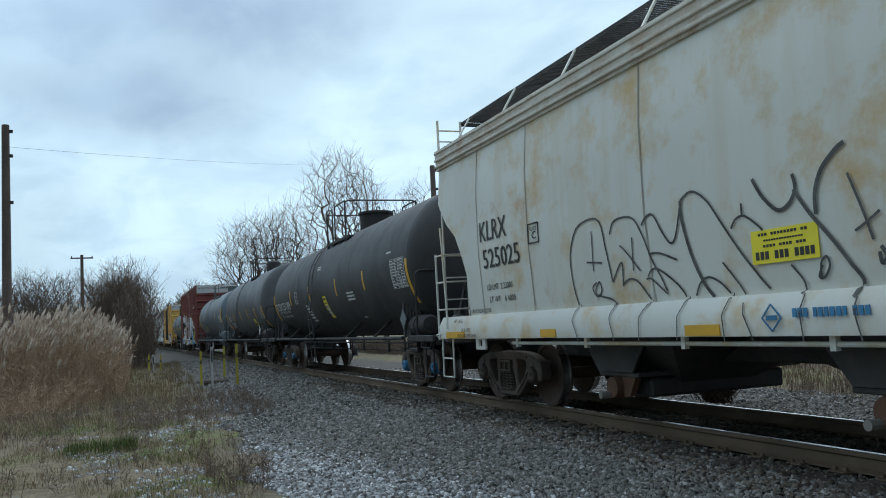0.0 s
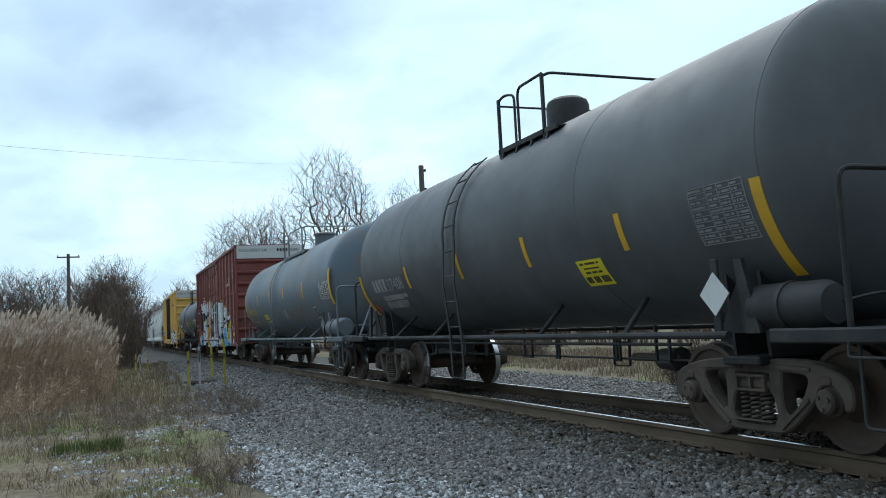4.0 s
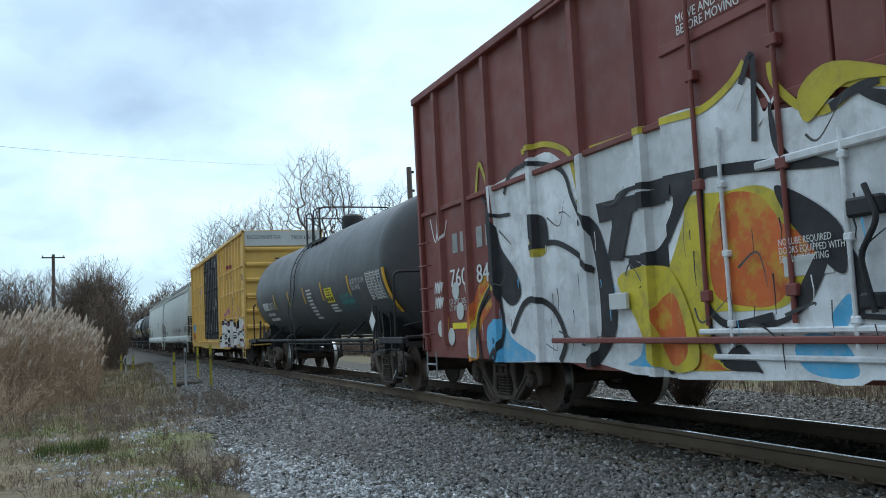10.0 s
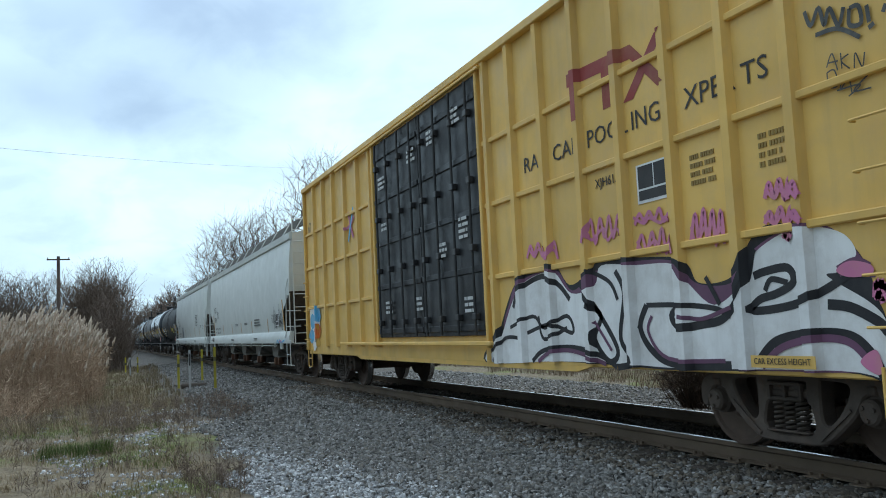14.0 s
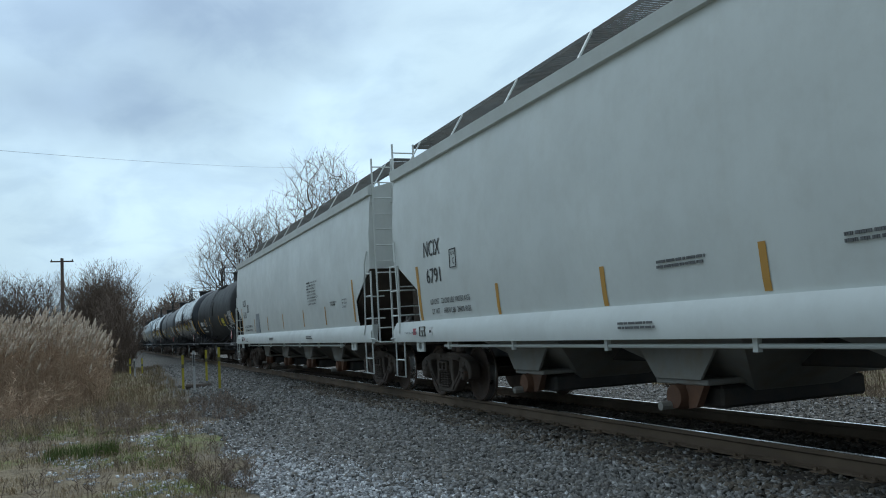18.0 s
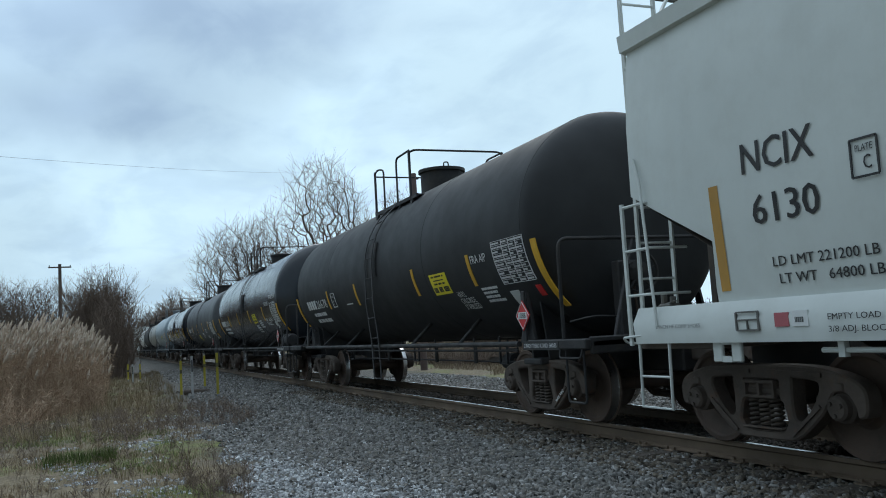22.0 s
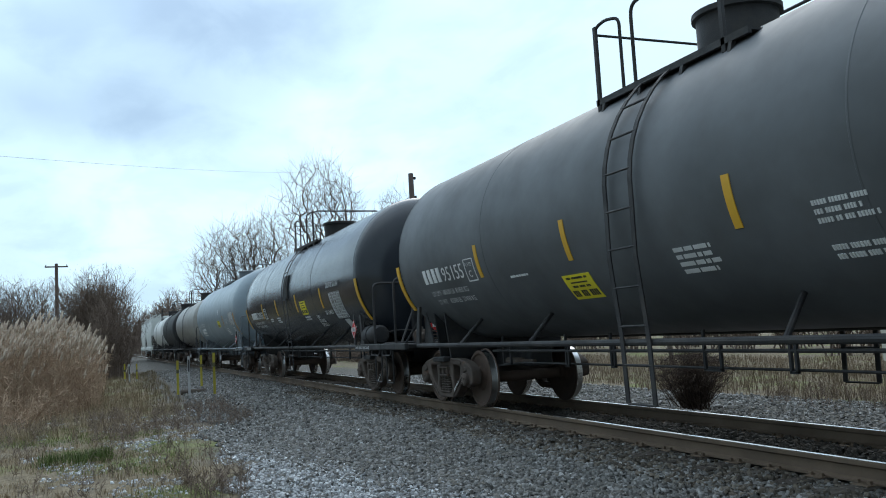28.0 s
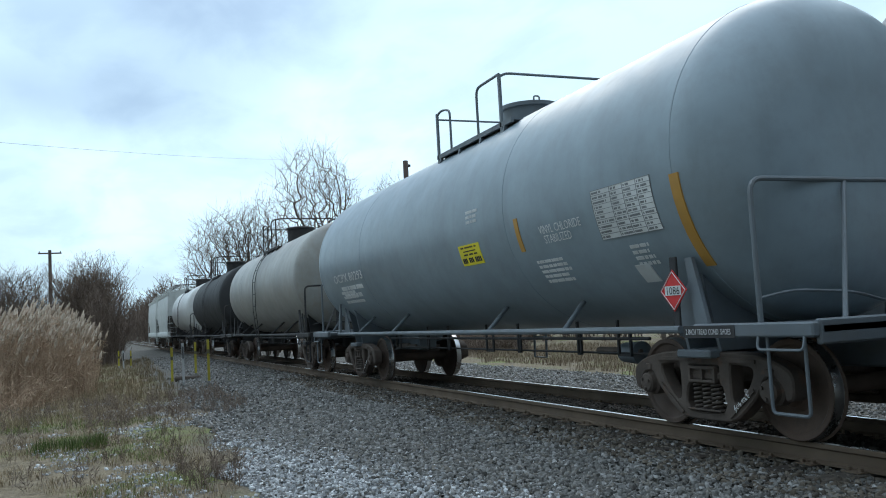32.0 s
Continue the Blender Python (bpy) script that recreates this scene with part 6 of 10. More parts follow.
dress_tank(8, [(236.1, 2.04, 2.46)], [(232.89, 1.61, 2.47)], ("OCPX 80293", 245.08, 242.95, 2.15, 0.18), (234.3, 233.25, 2.0, 2.52), plates=[(238.02, 237.31, 2.0, 2.29)], white_plate=(234.0, 233.75, 1.52, 1.70),
           texts=[("VINYL CHLORIDE\n  STABILIZED", 235.55, 234.6, 2.2, 0.10)], blocks=[(235.9, 0.7, 1.9, 5, 0.06), (233.9, 0.35, 1.9, 4, 0.06), (237.6, 0.4, 2.75, 3, 0.07), (244.9, 1.3, 1.95, 3, 0.1)], head=("OCPX 80293", "CAPY 24834 GALS", "CAPY 94002 L"), filled=True, diamond_u=233.22, diamond_m=REDP, strip_m=AMBER_DULL)
def plate_frame(i, u0, u1, z0, z1):
    """A thin painted frame on a tank's side."""
    car, mid, L, R, zc = BUILT[i]
    g = Mesh()
    for u in (u0, u1):
        wrapped(g, mid - u - 0.008, mid - u + 0.008, z0, z1, R, zc, 0.008, 2)
    for z in (z0, z1):
        wrapped(g, mid - u0, mid - u1, z - 0.008, z + 0.008, R, zc, 0.008, 1)
    part("plate_frame", g, WHITE, car, smooth=False)


plate_frame(0, 27.32, 26.96, 2.15, 2.50)
for i, u in ((4, 174.91), (6, 209.48), (7, 226.04)):
    plate_frame(i, u + 0.16, u - 0.16, 1.98, 2.30)
    car, mid, L, R, zc = BUILT[i]
    fit_text("PLATE", car, mid, u + 0.12, u - 0.12, 2.20, 0.05, WHITE, (R, zc))
    fit_text("C", car, mid, u + 0.06, u - 0.06, 2.04, 0.10, WHITE, (R, zc))
_c, _m, _L, _R, _z = BUILT[0]
part("blank_label", wrapped(Mesh(), _m - 23.30, _m - 23.10, 1.68, 1.95, _R, _z, 0.010, 2), WHITEPANEL, _c, "blank white label", smooth=False)


def end_placard(i, y=-0.12, k=0.19):
    """The red diamond at a tank's leading end."""
    car, mid, L, R, zc = BUILT[i]
    x, z = L + 0.95, 1.40
    p = part("end_placard", Mesh().prism([(y, z + k), (y + k, z), (y, z - k), (y - k, z)], x, x + 0.008, "yz"), REDP, car, "red diamond placard")
    part("placard_panel", Mesh().box(x + 0.008, x + 0.012, y - 0.12, y + 0.12, z - 0.045, z + 0.045), WHITE, p, smooth=False)
    lettering("1086", 0.075, BLACKP, p, (y - 0.10, z - 0.037, x + 0.015), face="end", name="placard_number")
    part("placard_post", Mesh().box(x - 0.03, x - 0.005, y - 0.03, y + 0.03, 1.04, z + 0.15, 0.006), DARK, p)


for i in (5, 7):
    end_placard(i)
end_placard(8, 0.30, 0.22)
for i, (u0, u1) in ((4, (164.95, 164.1)), (5, (181.9, 180.9)), (7, (215.6, 214.6)), (7, (230.0, 229.28)), (8, (233.0, 232.4))):
    beam_text(i, "2 INCH TREAD COND. SHOES", u0, u1)
_c, _m, _L, _R, _z = BUILT[2]
fit_text("NATX 51175", _c, _m, 63.04, 61.4, 1.95, 0.24, YSTEN, (_R, _z), name="car_number")
for k in range(3):
    bars_block(_c, _m - 62.95, 1.84 - 0.12 * k, 1.3, 1, 0.1, YFAINT, _R, _z, seed=50 + k, name="weight_stencil")
on_head("NATX 51175", _c, _L, 0.42, _R, _z, -0.30, 3.07, 0.13, YSTEN)
part("hazard_panel", wrapped(Mesh(), _m - 52.06, _m - 51.7, 1.61, 1.89, _R, _z, 0.006, 3), BLACKP, _c, "black and white service panel", smooth=False)
_g = Mesh()
for a in (0.02, 0.2, 0.33):
    wrapped(_g, _m - 52.06 + a, _m - 52.06 + a + 0.012, 1.62, 1.88, _R, _z, 0.010, 3)
wrapped(_g, _m - 52.06, _m - 51.7, 1.605, 1.618, _R, _z, 0.010, 1); wrapped(_g, _m - 52.06, _m - 51.7, 1.88, 1.893, _R, _z, 0.010, 1)
part("panel_border", _g, WHITE, _c, smooth=False)

# ---- lettering on the hoppers ----
def hop_side(z):
    pts = [(1.2, 1.49), (1.5, 1.535), (2.3, 1.585), (3.2, 1.575), (3.85, 1.52), (4.1, 1.46)]
    return -float(np.interp(z, [p[0] for p in pts], [p[1] for p in pts])) - 0.006


def hop_strip(i, u, z0, z1, m=AMBER, w=0.10, lean=0.0, name="reflective_stripe"):
    car, mid, L = HOPPERS[i]
    x = mid - u
    g = Mesh()
    n = 4
    v = []
    for k in range(n + 1):
        z = z0 + (z1 - z0) * k / n
        for d in (-w / 2, w / 2):
            v.append((x + d + lean * k / n, hop_side(z), z))
    g.add(v, [(2 * k, 2 * k + 1, 2 * k + 3, 2 * k + 2) for k in range(n)])
    part(name, g, m, car, smooth=False)


def hop_text(i, text, u0, u1, z, h, m=BLACKP, off=None):
    car, mid, L = HOPPERS[i]
    ob = fit_text(text, car, mid, u0, u1, z, h, m, None, off=0.0 if off is None else off, thick=0.022)
    if off is None:
        for v in ob.data.vertices:
            v.co.y += hop_side(v.co.z) - 0.003
    return ob


GREYPRINT = mat("worn_grey_print", (0.14, 0.145, 0.145), 0.7, 0, 0.2, (0.3, 0.3, 0.3), 0.4, bump=0)


def hop_bars(i, u0, w, z1, rows, rh, m=GREYPRINT, off=None):
    car, mid, L = HOPPERS[i]
    bars_block(car, mid - u0, z1, w, rows, rh, m, off=(hop_side(z1) - 0.004) if off is None else off, seed=int(u0 * 9))


def plate_c(i, u0, u1, z0, z1):
    car, mid, L = HOPPERS[i]
    g = Mesh()
    y = hop_side((z0 + z1) / 2) - 0.004
    for a in (u0, u1):
        g.box(mid - a - 0.008, mid - a + 0.008, y - 0.004, y + 0.004, z0, z1)
    for z in (z0, z1):
        g.box(mid - u0, mid - u1, y - 0.004, y + 0.004, z - 0.008, z + 0.008)
    part("plate_box", g, BLACKP, car, smooth=False)
    hop_text(i, "PLATE", u0 - 0.04, u1 + 0.04, z1 - 0.09, 0.05)
    hop_text(i, "C", u0 - 0.10, u1 + 0.06, z0 + 0.05, 0.10)


hop_text(0, "KLRX", 11.69, 10.75, 2.44, 0.30)
hop_text(0, "525025", 11.62, 10.38, 2.04, 0.28)
plate_c(0, 10.07, 9.78, 2.25, 2.50)
hop_text(0, "LD LMT  2 22000", 11.58, 10.71, 1.72, 0.085)
hop_text(0, "LT WT    6 4000", 11.53, 10.65, 1.54, 0.085)
hop_text(0, "GROUNDING LUG", 12.3, 11.55, 1.40, 0.06)
hop_text(0, "LIFT HERE", 12.75, 12.4, 1.27, 0.05, off=-1.655)
hop_text(0, "JACK HERE", 12.48, 12.1, 1.13, 0.05, off=-1.655)
hop_text(0, "2 INCH HF COMP SHOES", 12.68, 11.9, 1.04, 0.05, off=-1.65)
_c, _m, _L = HOPPERS[0]
emergency_plate(_c, _m - 5.88, _m - 5.13, 1.62, 1.90, off=hop_side(1.75) - 0.006)
for u0, u1 in ((13.2, 12.4), (6.8, 6.3), (9.8, 9.4), (2.9, 2.4)):
    part("sill_patch", Mesh().box(_m - u0, _m - u1, -1.640, -1.625, 1.03, 1.13), AMBER, _c, "yellow patch", smooth=False)
hop_bars(0, 5.38, 0.88, 1.24, 1, 0.13, BLUEP, off=-1.65)
_g = Mesh()
for a, b in (((0, 0.11), (0.11, 0)), ((0.11, 0), (0, -0.11)), ((0, -0.11), (-0.11, 0)), ((-0.11, 0), (0, 0.11))):
    _g.bar((_m - 5.62 + a[0], -1.65, 1.17 + a[1]), (_m - 5.62 + b[0], -1.65, 1.17 + b[1]), 0.014, 0.006, (0, 1, 0))
_g.box(_m - 5.68, _m - 5.56, -1.653, -1.647, 1.15, 1.19)
part("maker_mark", _g, BLUEP, _c, "thin blue diamond outline", smooth=False)
for i, (rows) in ((1, 0), (2, 0)):
    car, mid, L = HOPPERS[i]
    if i == 1:
        hop_text(1, "NCIX", 140.32, 139.58, 2.42, 0.26)
        hop_text(1, "6791", 140.26, 139.62, 1.98, 0.24)
        plate_c(1, 139.17, 138.93, 2.16, 2.44)
        hop_text(1, "LD LMT   221200 LBS 100350 KGS", 140.19, 138.55, 1.63, 0.085)
        hop_text(1, "LT WT     64800 LBS  29400 KGS", 140.15, 138.55, 1.47, 0.085)
        strips = [(140.7, 1.38, 2.3, 0.12), (137.6, 1.38, 1.81, 0.09), (134.9, 1.38, 1.81, 0.09), (132.45, 1.40, 1.81, 0.09), (129.97, 1.38, 1.81, 0.09), (126.8, 1.37, 1.81, 0.09), (124.18, 1.40, 2.31, 0.12)]
        hop_bars(1, 129.3, 1.3, 1.85, 3, 0.09)
        hop_text(1, "EXW  10-3  H  8-9\nEW     9-5  H 14-1\nCU FT 6400", 126.05, 125.5, 1.84, 0.075, GREYPRINT)
        hop_bars(1, 133.9, 0.8, 1.78, 2, 0.05); hop_bars(1, 131.6, 0.8, 1.78, 2, 0.05)
        part("service_panel", Mesh().box(mid - 125.29, mid - 124.85, hop_side(1.75) - 0.012, hop_side(1.75), 1.57, 1.92), BLACKP, car, "black service panel", smooth=False)
        a, b, y = mid - 125.29, mid - 124.85, hop_side(1.75) - 0.015
        g = Mesh()
        for x in (a, (a + b) / 2, b):
            g.box(x - 0.012, x + 0.012, y, y + 0.006, 1.69 if x not in (a, b) else 1.56, 1.93)
        for z in (1.57, 1.69, 1.92):
            g.box(a, b, y + 0.001, y + 0.006, z - 0.012, z + 0.012)
        part("panel_frame", g, WHITE, car, "white panel lines", smooth=False)
    else:
        hop_text(2, "NCIX", 160.62, 159.83, 2.41, 0.26)
        hop_text(2, "6130", 160.55, 159.83, 1.98, 0.24)
        plate_c(2, 159.5, 159.27, 2.17, 2.44)
        hop_text(2, "LD LMT 221200 LB 100300 KG", 160.4, 158.73, 1.62, 0.08)
        hop_text(2, "LT WT   64800 LB  29400 KG", 160.35, 158.73, 1.48, 0.08)
        strips = [(161.0, 1.46, 2.38, 0.12), (158.2, 1.46, 1.91, 0.09), (155.54, 1.45, 1.9, 0.09), (152.9, 1.45, 1.9, 0.09), (150.0, 1.45, 1.9, 0.09), (147.5, 1.45, 1.9, 0.09), (144.87, 1.46, 2.37, 0.12)]
        part("repaint_patch", Mesh().box(mid - 157.8, mid - 157.1, hop_side(1.9) - 0.004, hop_side(1.9) + 0.06, 1.40, 2.06), mat("grey_patch_paint", (0.26, 0.29, 0.31), 0.5, bump=0.03), car, "darker grey repaint patch", smooth=False)
        hop_text(2, "EMPTY LOAD", 159.80, 159.33, 1.18, 0.045, off=-1.652)
        hop_text(2, "3/8 ADJ. BLOCK", 159.80, 159.25, 1.09, 0.045, off=-1.652)
        for k, (t, u0, u1) in enumerate((("904 EXTERIOR PAINT", 148.84, 148.14), ("APPLIED          MILTON 10-2016", 149.33, 148.33), ("428 PCLO LINING", 148.99, 148.42), ("APPLIED          MILTON 10-2016", 149.32, 148.32),
                                        ("CAUTION: DO NOT USE STEAM,", 149.32, 148.29), ("BOILING WATER OR SHARP OBJECTS", 149.31, 148.09), ("TO CLEAN. ENTER CAR WITH", 149.30, 148.33), ("CLEAN SOFT SOLED SHOES", 149.29, 148.39))):
            hop_text(2, t, u0, u1, 2.56 - 0.079 * k, 0.044)
        for u0, w, z in ((149.34, 0.42, 2.604), (149.02, 0.13, 2.525), (149.32, 0.26, 2.446), (149.02, 0.13, 2.367)):
            hop_bars(2, u0, w, z, 1, 0.072, GREYPRINT)
        hop_text(2, "RULE 88.B.2 INSPECTION", 146.94, 146.31, 1.95, 0.04)
        hop_text(2, "10-2016 BY", 146.91, 146.63, 1.89, 0.04)
        hop_bars(2, 146.61, 0.13, 1.932, 1, 0.075, BLACKP)
        hop_text(2, "EXW 10-3 H 8-9", 145.86, 145.44, 1.96, 0.045)
        hop_text(2, "EW   9-5 H 14-1", 145.84, 145.44, 1.885, 0.045)
        hop_text(2, "CU FT 6400", 145.83, 145.55, 1.805, 0.045)
    for u, z0, z1, w in strips:
        hop_strip(i, u, z0, z1, AMBER_DULL, w, 0.0)
    red, frame_u, white = ((140.90, 140.77), (140.57, 140.32), (140.13, 139.98)) if i == 1 else ((160.35, 160.20), (160.79, 160.53), (160.16, 160.00))
    part("sill_decal", Mesh().box(mid - red[0], mid - red[1], -1.642, -1.63, 1.14, 1.25), mat("faded_red_tag", (0.50, 0.13, 0.15), 0.6, bump=0), car, "faded red tag", smooth=False)
    tag = part("sill_decal", Mesh().box(mid - white[0], mid - white[1], -1.642, -1.63, 1.14, 1.26), WHITE, car, "white tag with a code", smooth=False)
    g = Mesh()
    for k in range(9):
        g.box(mid - white[0] + 0.03 + 0.01 * k, mid - white[0] + 0.034 + 0.01 * k + 0.002 * (k % 2), -1.645, -1.641, 1.17, 1.21)
    marking(part("tag_code", g, GREYPRINT, tag, smooth=False))
    a, b = mid - frame_u[0], mid - frame_u[1]
    g = Mesh()
    for x in (a, b):
        g.box(x - 0.008, x + 0.008, -1.650, -1.63, 1.12, 1.27)
    for z in (1.12, 1.205, 1.27):
        g.box(a, b, -1.649, -1.63, z - 0.007, z + 0.007)
    g.box((a + b) / 2 - 0.006, (a + b) / 2 + 0.006, -1.649, -1.63, 1.12, 1.205)
    part("routing_holder", g, HOP_GRATE, car, "small open card holder", smooth=False)
    u = frame_u[0] + 1.12 if i == 2 else 141.32
    hop_text(i, "2 INCH HF COMP SHOES", u, u - 0.66, 1.16, 0.035, GREYPRINT, off=-1.652)
    hop_bars(i, mid + 2.0, 0.8, 1.2, 2, 0.045, GREYPRINT, -1.648)
    hop_bars(i, mid - 3.5, 0.7, 1.2, 2, 0.045, GREYPRINT, -1.648)

# ---- spray paint on the box cars and the white hopper ----
SPRAY = {
    "silver": mat("silver_spray", (0.76, 0.78, 0.81), 0.45, 0, 0.25, (0.42, 0.41, 0.42), 0.7, streak=0.4, streak_col=(0.36, 0.34, 0.34), scale=1.2, patch=(0.46, 0.68), bump=0.05),
    "white": mat("white_spray", (0.80, 0.80, 0.80), 0.6, 0, 0.15, (0.42, 0.38, 0.34), 0.5, streak=0.3, streak_col=(0.4, 0.36, 0.34), bump=0.05),
    "black": mat("black_spray", (0.018, 0.018, 0.022), 0.6, 0, 0.25, (0.08, 0.07, 0.07), 0.35, bump=0.05),
    "blue": mat("sky_blue_spray", (0.09, 0.42, 0.70), 0.6, 0, 0.2, (0.42, 0.50, 0.56), 0.6, streak=0.25, streak_col=(0.3, 0.42, 0.5), scale=1.4, bump=0.05, patch=(0.46, 0.66)),
    "yellow": mat("yellow_spray", (0.58, 0.47, 0.04), 0.6, 0, 0.3, (0.30, 0.24, 0.06), 0.7, streak=0.15, streak_col=(0.3, 0.2, 0.08), scale=1.5, bump=0.05, patch=(0.46, 0.66)),
    "orange": mat("orange_spray", (0.60, 0.13, 0.03), 0.6, 0, 0.3, (0.55, 0.36, 0.04), 0.8, streak=0.2, streak_col=(0.25, 0.06, 0.03), scale=1.3, bump=0.05, patch=(0.48, 0.62)),
    "purple": mat("purple_spray", (0.16, 0.07, 0.13), 0.6, 0, 0.25, (0.08, 0.05, 0.07), 0.4, bump=0.05),
    "pink": mat("pink_spray", (0.62, 0.20, 0.36), 0.65, 0, 0.2, (0.5, 0.3, 0.2), 0.5, bump=0.05),
    "soot": mat("thin_black_spray", (0.07, 0.07, 0.07), 0.7, 0, 0.4, (0.3, 0.3, 0.28), 0.4, bump=0.0),
}


def clip_x(poly, a, b):
    for sign, lim in ((1, a), (-1, -b)):
        out = []
        for p, q in zip(poly, poly[1:] + poly[:1]):
            dp, dq = sign * p[0] - lim, sign * q[0] - lim
            if dp >= 0:
                out.append(p)
            if (dp >= 0) != (dq >= 0):
                t = dp / (dp - dq)
                out.append((p[0] + (q[0] - p[0]) * t, p[1] + (q[1] - p[1]) * t))
        poly = out
        if len(poly) < 3:
            return []
    return poly


def rounded(pts, n=5, closed=True):
    """A smooth line through the points."""
    P = [Vector((a, b)) for a, b in pts]
    m = len(P)
    out = []
    for i in range(m if closed else m - 1):
        p0, p1, p2, p3 = (P[(i + k) % m] if closed else P[max(0, min(m - 1, i + k))] for k in (-1, 0, 1, 2))
        for k in range(n):
            t = k / n
            q = 0.5 * (2 * p1 + (p2 - p0) * t + (2 * p0 - 5 * p1 + 4 * p2 - p3) * t * t + (3 * p1 - p0 - 3 * p2 + p3) * t ** 3)
            out.append((q.x, q.y))
    if not closed:
        out.append(tuple(P[-1]))
    return out


class Painter:
    """Lays flat patches of paint on a car's near side, over its posts and panels alike."""

    def __init__(self, car, mid, zones, depth):
        self.car, self.mid, self.zones, self.depth = car, mid, zones, depth
        self.layers, self.k = {}, 0

    def fill(self, colour, pts, smooth=True):
        self.k += 1
        lift = 0.003 + 0.0003 * self.k
        poly = rounded(pts) if smooth else list(pts)
        poly = [(self.mid - u, z) for u, z in poly]
        g = self.layers.setdefault(colour, Mesh())
        for x0, x1, y0, y1 in self.zones:
            c = clip_x(poly, x0, x1)
            if len(c) < 3:
                continue
            tris = tessellate_polygon([[Vector((a, b, 0)) for a, b in c]])
            g.add([(a, (y0 + (y1 - y0) * (a - x0) / (x1 - x0) if y0 is not None else self.depth(b)) - lift, b) for a, b in c], tris)

    def stroke(self, colour, pts, w=0.07, smooth=True, taper=False):
        P = [Vector(p) for p in (rounded(pts, 6, False) if smooth else pts)]
        left, right = [], []
        for i, p in enumerate(P):
            t = (P[min(i + 1, len(P) - 1)] - P[max(i - 1, 0)])
            n = Vector((-t.y, t.x)).normalized() if t.length > 1e-6 else Vector((0, 1))
            h = w / 2 * (1 - 0.8 * i / len(P) if taper else 1)
            left.append(p + n * h)
            right.append(p - n * h)
        self.k += 1
        k0 = self.k
        for i in range(len(P) - 1):
            self.k = k0 - 1
            self.fill(colour, [tuple(left[i]), tuple(left[i + 1]), tuple(right[i + 1]), tuple(right[i])], False)

    def blob(self, colour, u, z, a, b, seed, n=9, rough=0.25):
        r = random.Random(seed)
        self.fill(colour, [(u + a * math.cos(2 * math.pi * k / n) * r.uniform(1 - rough, 1 + rough), z + b * math.sin(2 * math.pi * k / n) * r.uniform(1 - rough, 1 + rough)) for k in range(n)])

    def done(self, name="graffiti"):
        for c, g in self.layers.items():
            me = bpy.data.meshes.new(name)
            me.from_pydata(g.v, [], g.f)
            me.materials.append(SPRAY[c] if c in SPRAY else MATS[c])
            ob = new(name, me)
            ob.parent = self.car
            ob["kind"] = "stuff"
            ob["label"] = c.replace("_", " ") + " paint"


def box_zones(mid, L, w, posts, door):
    """Flat stretches of a box car's side: wall, sloping post flank, post face, doors."""
    z, x, wall = [], -L, -(w - DEEP)
    cuts = sorted([(mid - u, None) for u in posts] + [(door[0], door[1])])
    for a, b in cuts:
        if b is None:
            z += [(x, a - 0.085, wall, wall), (a - 0.085, a - 0.05, wall, -w), (a - 0.05, a + 0.05, -w, -w), (a + 0.05, a + 0.085, -w, wall)]
            x = a + 0.085
        else:
            z += [(x, a, wall, wall), (a, b, -w + 0.002, -w + 0.002)]
            x = b
    return z + [(x, L, wall, wall)]


